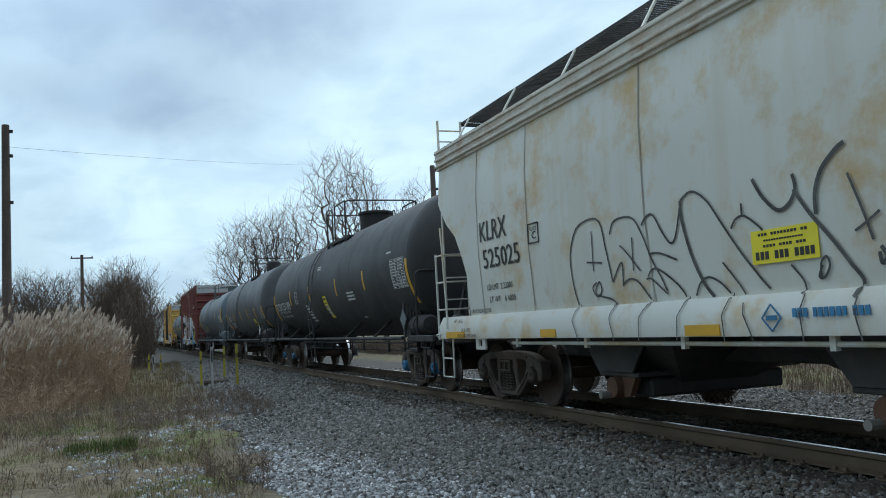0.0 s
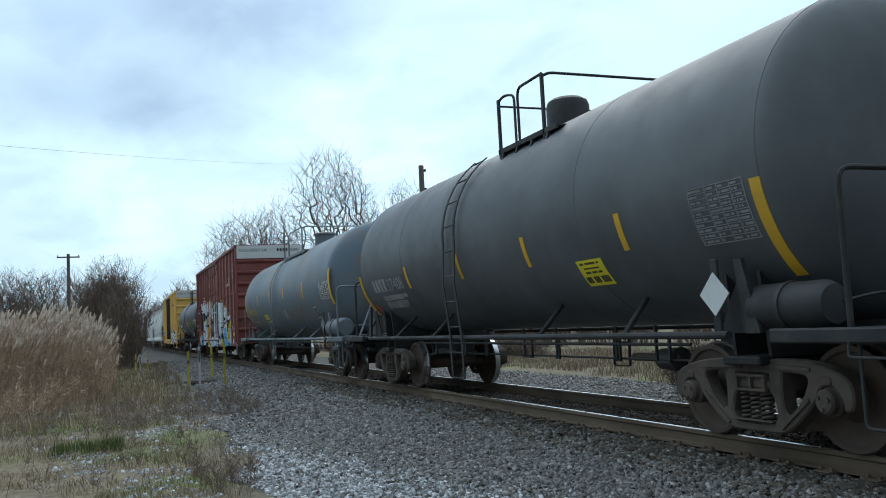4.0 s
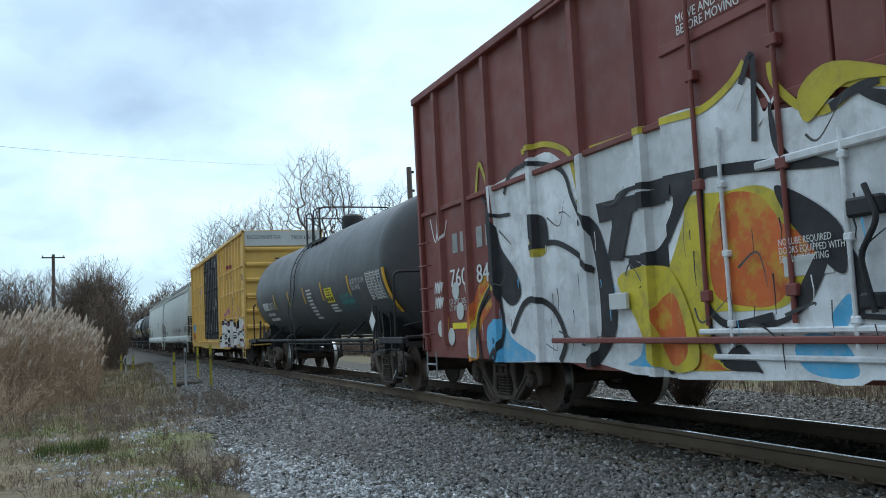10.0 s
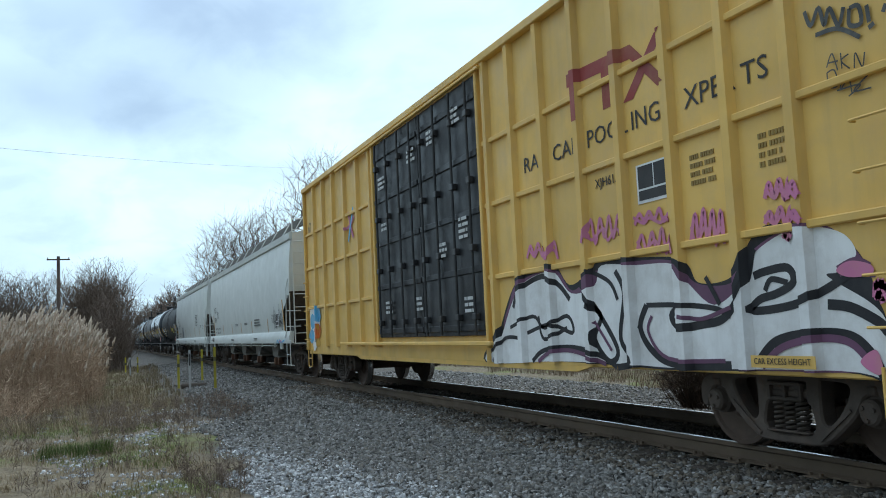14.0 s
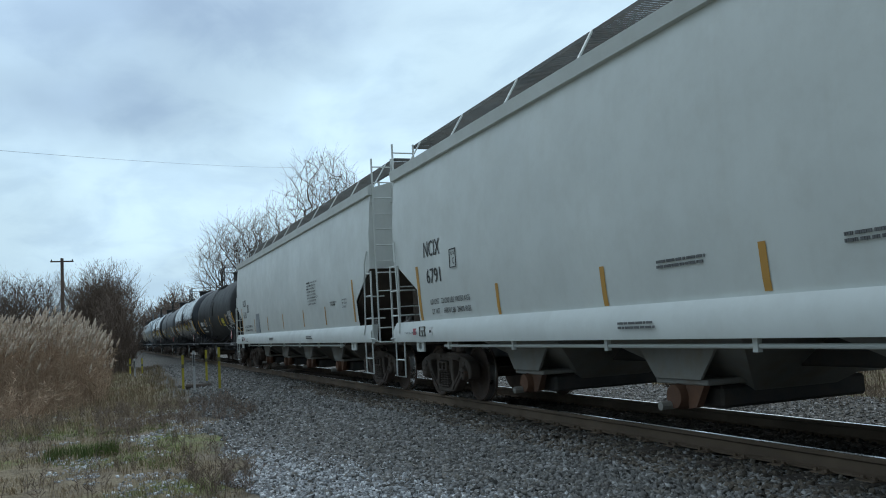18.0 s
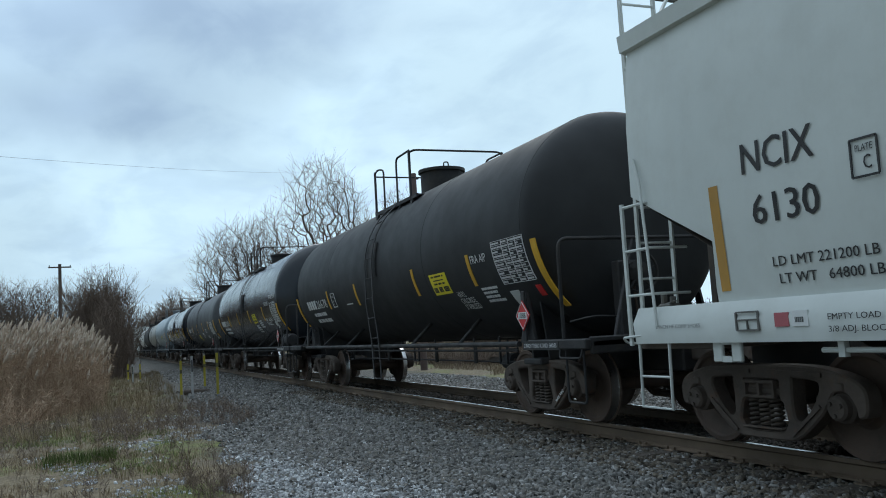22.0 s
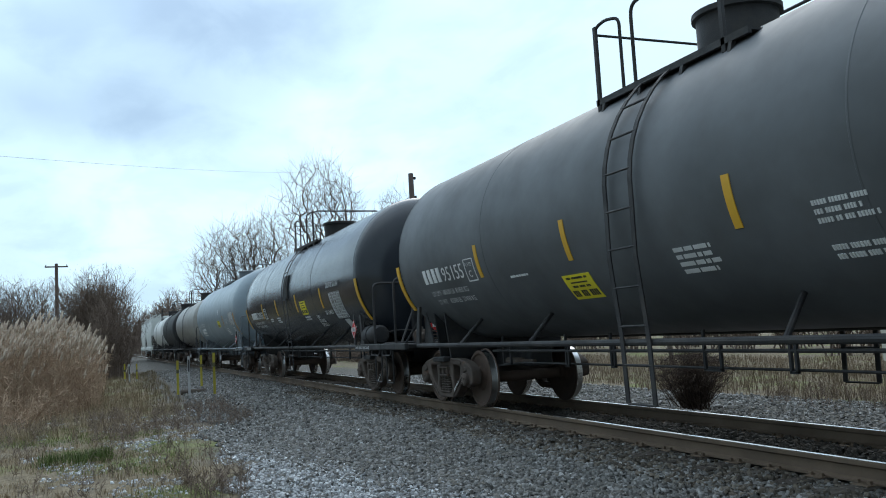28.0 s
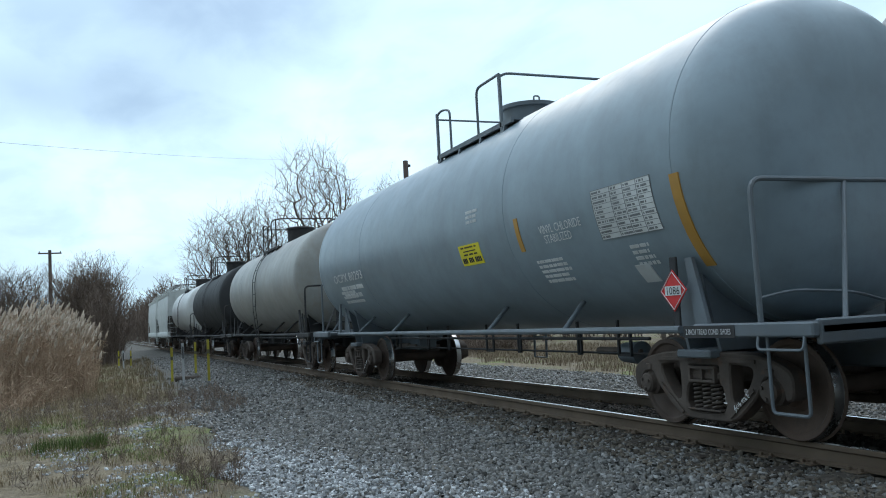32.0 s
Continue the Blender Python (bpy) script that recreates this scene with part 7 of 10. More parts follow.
def red_car_letters(p):
    """The big pale letters, left to right, with their colours and dark outlines."""
    p.fill("orange", [(82.55, 0.76), (82.45, 1.2), (82.32, 1.55), (82.0, 1.88), (81.7, 1.9), (81.7, 1.5), (82.1, 1.2), (82.25, 0.76)])
    p.stroke("yellow", [(82.38, 0.76), (82.3, 1.2), (82.1, 1.5), (81.75, 1.75)], 0.09)
    p.stroke("black", [(82.33, 0.76), (82.24, 1.2), (82.05, 1.45), (81.65, 1.68)], 0.07)
    # pale ground under the whole piece
    p.fill("silver", [(82.3, 0.75), (82.22, 1.3), (81.75, 1.65), (81.4, 2.03), (81.68, 2.78), (81.83, 3.08), (80.91, 3.2), (79.96, 3.31), (79.44, 3.07), (79.0, 3.11), (78.26, 3.14), (77.32, 3.14), (76.88, 3.11), (76.54, 3.19), (76.31, 3.17), (76.13, 2.75), (75.84, 2.65), (75.5, 2.72), (75.1, 2.74), (75.17, 1.8), (75.3, 0.75), (76.56, 0.75), (79.73, 0.75)])
    p.fill("silver", [(79.0, 0.75), (79.0, 2.2), (78.6, 3.0), (77.36, 3.03), (75.42, 2.78), (74.03, 2.96), (73.41, 2.93), (72.6, 2.86), (72.43, 2.67), (72.12, 2.81), (71.57, 2.8), (71.53, 2.23), (71.26, 2.48), (70.79, 2.57), (70.26, 2.52), (69.81, 2.32), (69.5, 2.1), (69.01, 2.22), (69.01, 1.99), (69.29, 1.84), (69.2, 1.57), (69.47, 1.32), (69.17, 0.87), (69.08, 0.75), (71.01, 0.75), (74.4, 0.75)])
    p.fill("blue", [(81.88, 1.19), (81.41, 1.3), (81.1, 1.03), (80.49, 0.82), (80.6, 0.75), (81.77, 0.75)])
    p.fill("blue", [(78.1, 1.13), (77.93, 1.02), (77.68, 0.8), (77.75, 0.75), (78.46, 0.75), (78.23, 0.85)])
    p.fill("blue", [(76.06, 0.93), (75.9, 1.06), (75.59, 1.01), (75.47, 0.75), (75.9, 0.75)])
    p.fill("blue", [(75.67, 1.18), (75.5, 1.34), (75.46, 1.24), (75.58, 1.05)])
    p.fill("blue", [(71.15, 1.03), (70.78, 1.14), (70.31, 1.08), (69.82, 1.05), (69.5, 1.07), (69.25, 0.87), (69.19, 0.75), (71.02, 0.75)])
    p.fill("blue", [(74.23, 1.38), (73.82, 1.44), (73.41, 1.15), (72.91, 0.81), (72.99, 0.75), (74.39, 0.75), (74.18, 1.09)])
    p.fill("blue", [(71.04, 1.55), (70.49, 1.57), (70.25, 1.3), (70.17, 1.05), (71.05, 1.06)])
    p.fill("blue", [(72.0, 1.86), (71.73, 1.89), (71.8, 1.72), (72.08, 1.68)])
    p.fill("blue", [(69.67, 1.23), (69.41, 1.59), (69.46, 1.09), (69.57, 1.0)])
    p.fill("yellow", [(78.13, 1.73), (77.67, 1.62), (77.32, 2.07), (77.21, 2.31), (76.72, 2.29), (76.25, 2.26), (75.86, 1.97), (75.61, 1.77), (75.85, 1.53), (76.11, 1.28), (76.56, 1.25), (76.99, 1.22), (76.89, 0.82), (76.76, 0.75), (77.7, 0.75), (77.74, 1.02), (77.97, 1.41)])
    p.fill("orange", [(76.76, 2.24), (76.32, 2.2), (76.04, 1.9), (75.71, 1.78), (75.97, 1.5), (76.23, 1.29), (76.62, 1.3), (76.93, 1.41), (76.96, 1.82)])
    p.fill("orange", [(77.55, 1.23), (77.32, 1.02), (76.89, 0.77), (76.83, 0.75), (77.61, 0.75), (77.5, 0.91)])
    p.fill("yellow", [(81.58, 2.05), (81.31, 2.1), (81.27, 1.72), (81.62, 1.74)])
    p.fill("yellow", [(80.46, 2.24), (80.16, 2.28), (80.04, 2.09), (80.33, 2.05)])
    p.fill("yellow", [(72.21, 1.07), (71.93, 1.13), (71.63, 0.98), (71.55, 0.79), (72.03, 0.75)])
    p.fill("yellow", [(72.14, 0.75), (71.37, 0.75), (71.3, 0.75), (72.04, 0.75)])
    p.fill("yellow", [(69.43, 1.79), (69.05, 1.88), (68.73, 1.9), (68.71, 1.57), (69.09, 1.52), (69.35, 1.57)])
    p.fill("yellow", [(69.36, 1.49), (69.15, 1.52), (69.16, 1.22), (69.38, 1.05), (69.43, 1.23)])
    p.fill("yellow", [(68.64, 1.67), (68.44, 1.71), (68.51, 1.04), (68.65, 0.88), (68.73, 1.04), (68.62, 1.36)])
    p.fill("silver", [(69.02, 1.47), (68.77, 1.58), (68.69, 1.37), (68.69, 1.16), (68.85, 0.84), (69.08, 0.75), (69.13, 0.96), (69.07, 1.22)])
    p.fill("silver", [(68.76, 1.7), (68.64, 1.85), (68.47, 1.85), (68.54, 1.68), (68.67, 1.57)])
    p.fill("orange", [(73.9, 2.02), (73.66, 2.11), (73.3, 1.49), (73.4, 1.29), (73.87, 1.66)])
    p.stroke("yellow", [(72.55, 2.69), (72.29, 2.84), (72.02, 2.98)], 0.06)
    p.stroke("yellow", [(71.8, 2.93), (71.45, 2.91), (71.52, 2.23), (71.56, 1.76)], 0.06)
    p.stroke("yellow", [(71.41, 2.41), (71.25, 2.49)], 0.06)
    p.stroke("yellow", [(71.11, 2.54), (70.96, 2.59)], 0.06)
    p.stroke("yellow", [(70.69, 2.66), (70.32, 2.61)], 0.06)
    p.stroke("yellow", [(69.86, 2.45), (69.52, 2.2), (69.13, 2.31)], 0.06)
    p.stroke("yellow", [(75.41, 2.88), (74.99, 2.77)], 0.06)
    p.stroke("yellow", [(82.03, 3.07), (81.87, 3.54), (81.63, 3.17)], 0.07)
    p.stroke("yellow", [(80.55, 3.43), (79.95, 3.41), (79.42, 3.21), (79.3, 2.97), (79.18, 2.56)], 0.07)
    p.stroke("yellow", [(78.93, 3.13), (78.27, 3.11), (77.5, 3.1), (76.93, 3.07), (76.54, 3.19), (76.35, 3.33)], 0.07)
    p.stroke("yellow", [(76.07, 3.24), (76.03, 3.05), (75.77, 2.79), (75.5, 2.72), (75.08, 2.9)], 0.07)
    p.fill("black", [(81.64, 3.05), (81.42, 2.58), (81.29, 2.26), (80.9, 1.92), (80.78, 1.61), (81.12, 1.48), (81.6, 1.89), (81.74, 2.62)])
    p.fill("black", [(79.25, 2.5), (79.09, 2.35), (78.92, 1.77), (78.93, 1.02), (79.22, 0.75), (78.99, 0.75), (78.61, 1.14), (78.66, 1.75), (78.86, 2.26)])
    p.fill("black", [(78.46, 2.54), (77.83, 2.58), (77.06, 2.55), (76.62, 2.52), (76.1, 2.46), (75.75, 2.41), (75.45, 2.29), (75.76, 2.31), (76.63, 2.42), (77.08, 2.4), (77.56, 1.88), (77.67, 1.62), (77.93, 1.75), (78.41, 1.88), (78.01, 1.87), (77.72, 1.95), (77.42, 2.35), (78.03, 2.53), (78.34, 2.49), (78.57, 2.16)])
    p.fill("black", [(76.12, 2.24), (75.79, 2.09), (75.5, 1.84), (75.48, 1.54), (75.58, 1.51), (75.83, 1.75), (76.03, 1.99)])
    p.fill("black", [(78.31, 1.84), (77.94, 1.69), (77.69, 1.45), (77.66, 0.75), (77.79, 0.75), (77.81, 1.24), (78.15, 1.54)])
    p.fill("black", [(76.57, 1.16), (76.12, 1.19), (75.92, 1.45), (75.72, 1.69), (75.62, 1.64), (75.88, 1.27), (76.25, 1.11)])
    p.fill("black", [(76.89, 0.82), (76.66, 0.97), (76.42, 0.75), (76.5, 0.75), (76.77, 0.75)])
    p.fill("black", [(80.42, 2.57), (80.06, 2.52), (79.97, 2.26), (80.1, 2.14), (80.31, 2.23)])
    p.fill("black", [(76.11, 2.93), (76.02, 2.58), (75.87, 2.39), (75.99, 2.39), (76.11, 2.6)])
    p.stroke("black", [(81.83, 3.08), (81.5, 2.75), (80.97, 2.68)], 0.05)
    p.stroke("black", [(81.11, 2.97), (80.91, 3.2), (80.34, 3.24), (79.58, 3.02), (79.36, 2.65), (79.15, 2.3)], 0.06)
    p.stroke("black", [(81.09, 1.11), (80.72, 1.47), (80.33, 1.52), (79.92, 1.37), (79.69, 1.03), (79.85, 0.76)], 0.08)
    p.stroke("black", [(81.53, 1.03), (81.85, 0.75)], 0.06)
    p.stroke("black", [(82.13, 0.75), (82.15, 1.36), (81.61, 1.82)], 0.06)
    p.stroke("black", [(81.44, 1.73), (81.33, 1.18), (81.57, 0.75)], 0.07)
    p.stroke("black", [(80.4, 2.17), (79.82, 2.18), (79.31, 1.99), (78.98, 1.77)], 0.07)
    p.stroke("black", [(77.59, 1.56), (77.72, 1.24), (77.64, 0.81)], 0.06)
    p.stroke("black", [(76.41, 3.15), (76.25, 3.35), (76.3, 2.64)], 0.06)
    p.stroke("black", [(75.5, 2.72), (75.29, 2.79), (75.06, 2.81)], 0.07)
    p.stroke("black", [(75.51, 1.75), (75.38, 1.5), (75.4, 1.17)], 0.08)
    p.stroke("black", [(76.24, 1.2), (76.78, 1.14), (77.05, 1.32)], 0.07)
    p.stroke("black", [(76.99, 2.54), (77.02, 1.93), (77.03, 1.22), (76.89, 0.82)], 0.05)
    p.fill("black", [(72.29, 1.35), (71.9, 1.4), (71.51, 1.18), (71.27, 0.75), (71.46, 0.75), (71.72, 1.07), (72.15, 1.13), (72.45, 1.01)])
    p.fill("black", [(74.1, 3.09), (74.33, 2.59), (74.54, 2.31), (74.12, 2.27), (73.47, 2.48), (73.56, 2.92), (73.82, 2.74)])
    p.fill("black", [(72.36, 2.14), (71.94, 2.24), (71.96, 1.92), (72.37, 1.81)], False)
    p.fill("yellow", [(72.34, 1.96), (72.03, 2.01), (71.98, 1.94), (72.35, 1.84)], False)
    p.stroke("yellow", [(71.43, 2.78), (71.5, 2.35), (71.46, 1.85)], 0.12)
    p.stroke("black", [(71.41, 2.82), (71.47, 2.35), (71.42, 1.77), (71.86, 1.61)], 0.07)
    p.fill("black", [(73.51, 2.52), (73.36, 2.21), (73.07, 1.81), (72.95, 1.37), (72.73, 0.96), (72.95, 1.14), (73.2, 1.38), (73.44, 1.84), (73.54, 2.27)])
    p.fill("orange", [(73.33, 1.76), (73.18, 1.64), (73.12, 1.36), (73.32, 1.53)], False)
    p.fill("black", [(73.92, 3.12), (73.78, 2.89), (73.58, 2.62), (74.05, 2.56), (73.85, 2.79), (73.97, 2.97)])
    p.fill("black", [(75.23, 2.79), (74.37, 2.52), (73.55, 2.55), (73.6, 2.47), (74.03, 2.36), (74.38, 2.40), (74.95, 2.57)])
    p.fill("black", [(74.19, 2.09), (73.61, 2.35), (73.55, 2.21), (73.9, 2.01), (74.17, 1.91)])
    p.fill("black", [(78.85, 2.5), (77.45, 2.48), (77.47, 2.33), (78.19, 2.32), (78.41, 1.84), (78.7, 1.86), (78.53, 2.30), (78.8, 2.28)], False)
    p.fill("yellow", [(78.52, 1.66), (77.85, 1.74), (77.42, 1.55), (77.2, 0.80), (77.92, 0.76), (78.24, 1.22)])
    p.fill("orange", [(77.9, 1.3), (77.5, 1.45), (77.35, 0.9), (77.7, 0.78)])
    p.fill("yellow", [(75.78, 2.92), (75.43, 3.05), (74.77, 2.76), (75.33, 2.86), (75.72, 2.66)])
    p.fill("black", [(70.11, 2.47), (70.06, 1.94), (69.92, 1.92), (69.57, 2.09), (69.91, 2.02), (69.97, 2.42)])
    p.fill("black", [(69.5, 2.12), (69.4, 1.9), (69.32, 1.83), (68.99, 1.94), (69.01, 2.03), (69.28, 1.93)])
    p.stroke("black", [(73.49, 2.91), (73.29, 2.11), (73.08, 1.08), (72.91, 0.81)], 0.07)
    p.stroke("black", [(72.36, 2.80), (72.35, 2.60), (72.37, 2.37)], 0.05)
    p.stroke("black", [(71.45, 2.69), (71.64, 1.77), (71.41, 1.55)], 0.06)
    p.stroke("black", [(71.16, 1.67), (71.01, 1.44), (70.77, 1.27), (70.65, 1.16)], 0.03)
    p.stroke("black", [(71.08, 1.56), (71.07, 1.28), (70.95, 1.17)], 0.03)
    p.stroke("black", [(69.1, 1.48), (69.04, 1.56), (68.77, 1.58)], 0.04)
    p.stroke("black", [(69.09, 1.56), (68.89, 1.46), (69.07, 1.22), (69.01, 0.88)], 0.04)
    p.stroke("black", [(71.39, 1.75), (70.9, 1.6), (70.45, 1.88), (69.93, 1.87)], 0.05)
    p.stroke("black", [(69.92, 1.92), (69.28, 1.87), (69.09, 1.6)], 0.05)
    p.stroke("black", [(69.35, 1.81), (69.37, 1.4)], 0.05)
    p.stroke("black", [(70.78, 1.16), (70.46, 1.11), (70.02, 1.05)], 0.03)
    p.stroke("black", [(69.71, 0.87), (69.23, 0.83), (69.14, 0.75)], 0.03)
    p.stroke("black", [(75.42, 1.18), (74.35, 1.09), (73.44, 0.94)], 0.04)
    for k in range(3):
        u, z = 70.84 - 0.20 * k, 2.02 + 0.035 * k
        p.stroke("black", [(u + 0.04, z + 0.13), (u - 0.03, z - 0.11)], 0.15, False)
        p.stroke("yellow", [(u + 0.03, z + 0.10), (u - 0.02, z - 0.08)], 0.09, False)
    p.stroke("black", [(69.92, 1.97), (69.84, 2.03), (69.78, 1.93), (69.7, 2.04), (69.65, 1.93), (69.56, 2.04), (69.51, 1.94)], 0.025)
    p.stroke("black", [(69.75, 0.77), (69.7, 0.8), (69.72, 0.75), (69.67, 0.76), (69.61, 0.8), (69.64, 0.75), (69.53, 0.8), (69.57, 0.75), (69.41, 0.78), (69.45, 0.75), (69.32, 0.76), (69.23, 0.79), (69.28, 0.75)], 0.025)
    p.stroke("black", [(69.08, 0.92), (69.02, 0.95), (69.06, 0.83), (68.98, 0.88), (68.94, 0.95), (68.93, 0.82), (68.88, 0.84)], 0.025)
    p.stroke("black", [(68.69, 1.14), (68.6, 1.16), (68.58, 1.08), (68.5, 1.14)], 0.025)
    p.stroke("black", [(70.98, 1.66), (70.9, 1.6), (70.88, 1.38), (70.78, 1.54), (70.72, 1.32), (70.62, 1.42), (70.59, 1.26)], 0.025)
    # thin runs of wet paint
    r = random.Random(77)
    for k in range(70):
        u, z, h = r.uniform(69.3, 82.0), r.uniform(0.95, 2.2), r.uniform(0.08, 0.35)
        p.stroke(r.choice(["black", "black", "soot", "blue", "white"]), [(u, z), (u + r.uniform(-0.02, 0.02), z - h / 2), (u, max(0.76, z - h))], r.uniform(0.010, 0.022), False, True)
    for k in range(26):
        u, z = r.uniform(69.5, 81.5), r.uniform(0.9, 2.6)
        p.stroke("soot", [(u, z), (u - r.uniform(0.1, 0.3), z + r.uniform(-0.15, 0.15)), (u - r.uniform(0.2, 0.5), z + r.uniform(-0.3, 0.3))], r.uniform(0.015, 0.035), True, True)


def yellow_car_letters(p):
    """White bubble letters edged in black and purple along the sill."""
    p.fill("black", [(109.97, 0.75), (109.64, 1.15), (109.22, 1.67), (108.86, 1.88), (108.23, 1.97), (107.95, 1.95), (107.64, 1.69), (107.18, 1.82), (106.93, 1.95), (106.28, 1.89), (105.63, 1.83), (105.43, 1.73), (105.32, 1.57), (105.01, 1.55), (104.78, 1.63), (104.61, 1.86), (104.4, 1.98), (103.97, 1.94), (103.7, 1.86), (103.55, 1.74), (103.42, 1.56), (103.37, 1.36), (103.29, 1.12), (103.33, 0.75), (103.76, 0.79), (105.67, 0.75), (106.62, 0.77), (108.09, 0.79)])
    p.fill("purple", [(109.23, 1.6), (108.95, 1.81), (108.24, 1.92), (107.89, 1.87), (107.58, 1.62), (107.06, 1.81), (106.29, 1.85), (105.63, 1.79), (105.36, 1.57), (104.94, 1.52), (104.71, 1.62), (104.55, 1.8), (104.09, 1.94), (103.71, 1.87), (103.38, 1.52), (103.43, 1.48), (103.79, 1.55), (103.77, 1.21), (103.3, 1.04), (103.36, 0.8), (106.62, 0.82), (109.3, 1.07)])
    p.fill("white", [(109.92, 0.75), (109.56, 1.11), (109.15, 1.59), (108.79, 1.8), (108.24, 1.89), (107.96, 1.85), (107.61, 1.59), (107.1, 1.65), (106.94, 1.86), (106.29, 1.81), (105.68, 1.77), (105.47, 1.58), (105.11, 1.35), (104.72, 1.53), (104.56, 1.76), (104.15, 1.91), (103.86, 1.9), (103.6, 1.81), (103.51, 1.65), (103.68, 1.54), (103.79, 1.51), (103.4, 1.28), (103.29, 1.1), (103.33, 0.77), (103.76, 0.8), (105.66, 0.77), (106.62, 0.79), (108.09, 0.79)])
    p.stroke("black", [(109.16, 1.48), (108.97, 1.7), (108.32, 1.84), (107.91, 1.71), (107.66, 1.52)], 0.07)
    p.stroke("black", [(109.28, 1.22), (108.61, 1.35), (108.32, 1.2), (107.75, 1.33), (107.64, 1.13), (108.17, 1.24), (108.79, 1.14)], 0.05)
    p.stroke("black", [(108.46, 1.35), (108.34, 1.06), (107.76, 1.19)], 0.05)
    p.stroke("black", [(107.44, 1.71), (107.0, 1.3), (106.71, 0.93), (106.89, 0.81), (107.15, 1.06), (107.0, 1.3), (107.22, 1.44)], 0.07)
    p.stroke("black", [(106.67, 1.78), (106.53, 1.53), (106.64, 1.05), (106.41, 0.82), (106.73, 0.75)], 0.07)
    p.stroke("black", [(106.14, 1.39), (106.27, 1.17), (106.1, 0.94), (105.75, 0.81), (104.94, 0.81)], 0.08)
    p.stroke("black", [(105.59, 1.37), (105.74, 1.27), (105.62, 1.16), (105.28, 1.18), (104.97, 1.24), (104.68, 1.53), (104.59, 1.76)], 0.08)
    p.stroke("black", [(106.14, 1.39), (105.59, 1.37), (105.11, 1.32), (104.9, 1.24)], 0.05)
    p.stroke("black", [(104.58, 1.57), (104.44, 1.6), (104.19, 1.61), (104.14, 1.49), (104.33, 1.41), (104.53, 1.37), (104.61, 1.28), (104.16, 1.31), (103.8, 1.42), (103.57, 1.53)], 0.07)
    p.stroke("black", [(104.46, 1.44), (104.38, 1.53), (104.2, 1.49)], 0.05)
    p.stroke("black", [(104.59, 0.86), (104.38, 1.02), (104.01, 1.08), (103.63, 1.06), (103.44, 0.92), (103.36, 0.76)], 0.08)
    p.stroke("black", [(103.81, 1.3), (103.6, 1.27), (103.37, 1.16), (103.29, 1.08)], 0.08)
    p.stroke("black", [(108.68, 0.78), (108.36, 0.92), (107.66, 0.96), (107.05, 0.87), (106.74, 0.75)], 0.06)
    p.stroke("black", [(109.88, 0.76), (109.47, 1.07), (108.96, 1.07)], 0.05)
    p.stroke("black", [(105.2, 1.61), (105.03, 1.35)], 0.05)
    p.stroke("black", [(107.18, 1.82), (106.79, 1.67), (106.65, 1.47)], 0.05)
    p.stroke("black", [(104.55, 1.8), (104.81, 1.39)], 0.06)
    p.stroke("purple", [(106.06, 1.28), (106.13, 1.11), (105.83, 0.86), (105.01, 0.85)], 0.04)
    p.stroke("purple", [(104.56, 0.81), (104.32, 0.97), (103.95, 1.04), (103.63, 1.01), (103.43, 0.82)], 0.06)
    p.stroke("purple", [(108.52, 0.78), (108.22, 0.89), (107.66, 0.92), (106.95, 0.78)], 0.05)
    p.stroke("purple", [(105.56, 1.26), (105.28, 1.23), (104.89, 1.32)], 0.04)
    p.stroke("purple", [(103.68, 1.54), (103.52, 1.59), (103.4, 1.54)], 0.09)
    p.stroke("purple", [(107.13, 1.25), (106.82, 0.93)], 0.04)
    p.fill("pink", [(103.7, 1.55), (103.57, 1.61), (103.39, 1.57), (103.38, 1.5), (103.58, 1.49)])
    p.fill("pink", [(103.55, 0.87), (103.41, 0.96), (103.36, 0.84), (103.41, 0.78)])
    p.stroke("pink", [(108.67, 2.1), (108.56, 2.25), (108.47, 2.14), (108.35, 2.26), (108.26, 2.09), (108.14, 2.2), (108.06, 2.04), (107.94, 2.24), (107.87, 2.02)], 0.045)
    p.stroke("pink", [(108.6, 2.21), (108.46, 2.1), (108.34, 2.18), (108.17, 2.07), (107.97, 2.14), (107.88, 2.04)], 0.035)
    p.stroke("pink", [(107.2, 2.14), (107.08, 2.39), (107.01, 2.11), (106.89, 2.38), (106.82, 2.16), (106.71, 2.38), (106.65, 2.14), (106.53, 2.37), (106.46, 2.13)], 0.045)
    p.stroke("pink", [(107.16, 2.3), (107.09, 2.16), (106.83, 2.26), (106.76, 2.12), (106.59, 2.23), (106.48, 2.09)], 0.035)
    p.stroke("pink", [(106.24, 2.22), (106.15, 2.32), (106.07, 2.25), (105.98, 2.32), (105.9, 2.23), (105.81, 2.33), (105.75, 2.2), (105.66, 2.26), (105.59, 2.17)], 0.045)
    p.stroke("pink", [(106.26, 2.3), (106.08, 2.22), (105.98, 2.26), (105.81, 2.19), (105.72, 2.23), (105.6, 2.16)], 0.035)
    p.stroke("pink", [(106.22, 1.97), (106.13, 2.1), (106.06, 1.94), (105.95, 2.11), (105.89, 1.9), (105.79, 2.13), (105.74, 1.88), (105.64, 2.08), (105.58, 1.86)], 0.045)
    p.stroke("pink", [(106.22, 2.05), (106.11, 1.94), (105.91, 2.02), (105.8, 1.9), (105.68, 1.99), (105.61, 1.89)], 0.035)
    p.stroke("pink", [(105.36, 1.95), (105.27, 2.2), (105.24, 1.94), (105.15, 2.23), (105.12, 1.92), (105.03, 2.2), (105.01, 1.88), (104.92, 2.18), (104.9, 1.88)], 0.045)
    p.stroke("pink", [(105.34, 2.09), (105.28, 1.93), (105.14, 2.06), (105.06, 1.91), (104.95, 2.04), (104.9, 1.89)], 0.035)
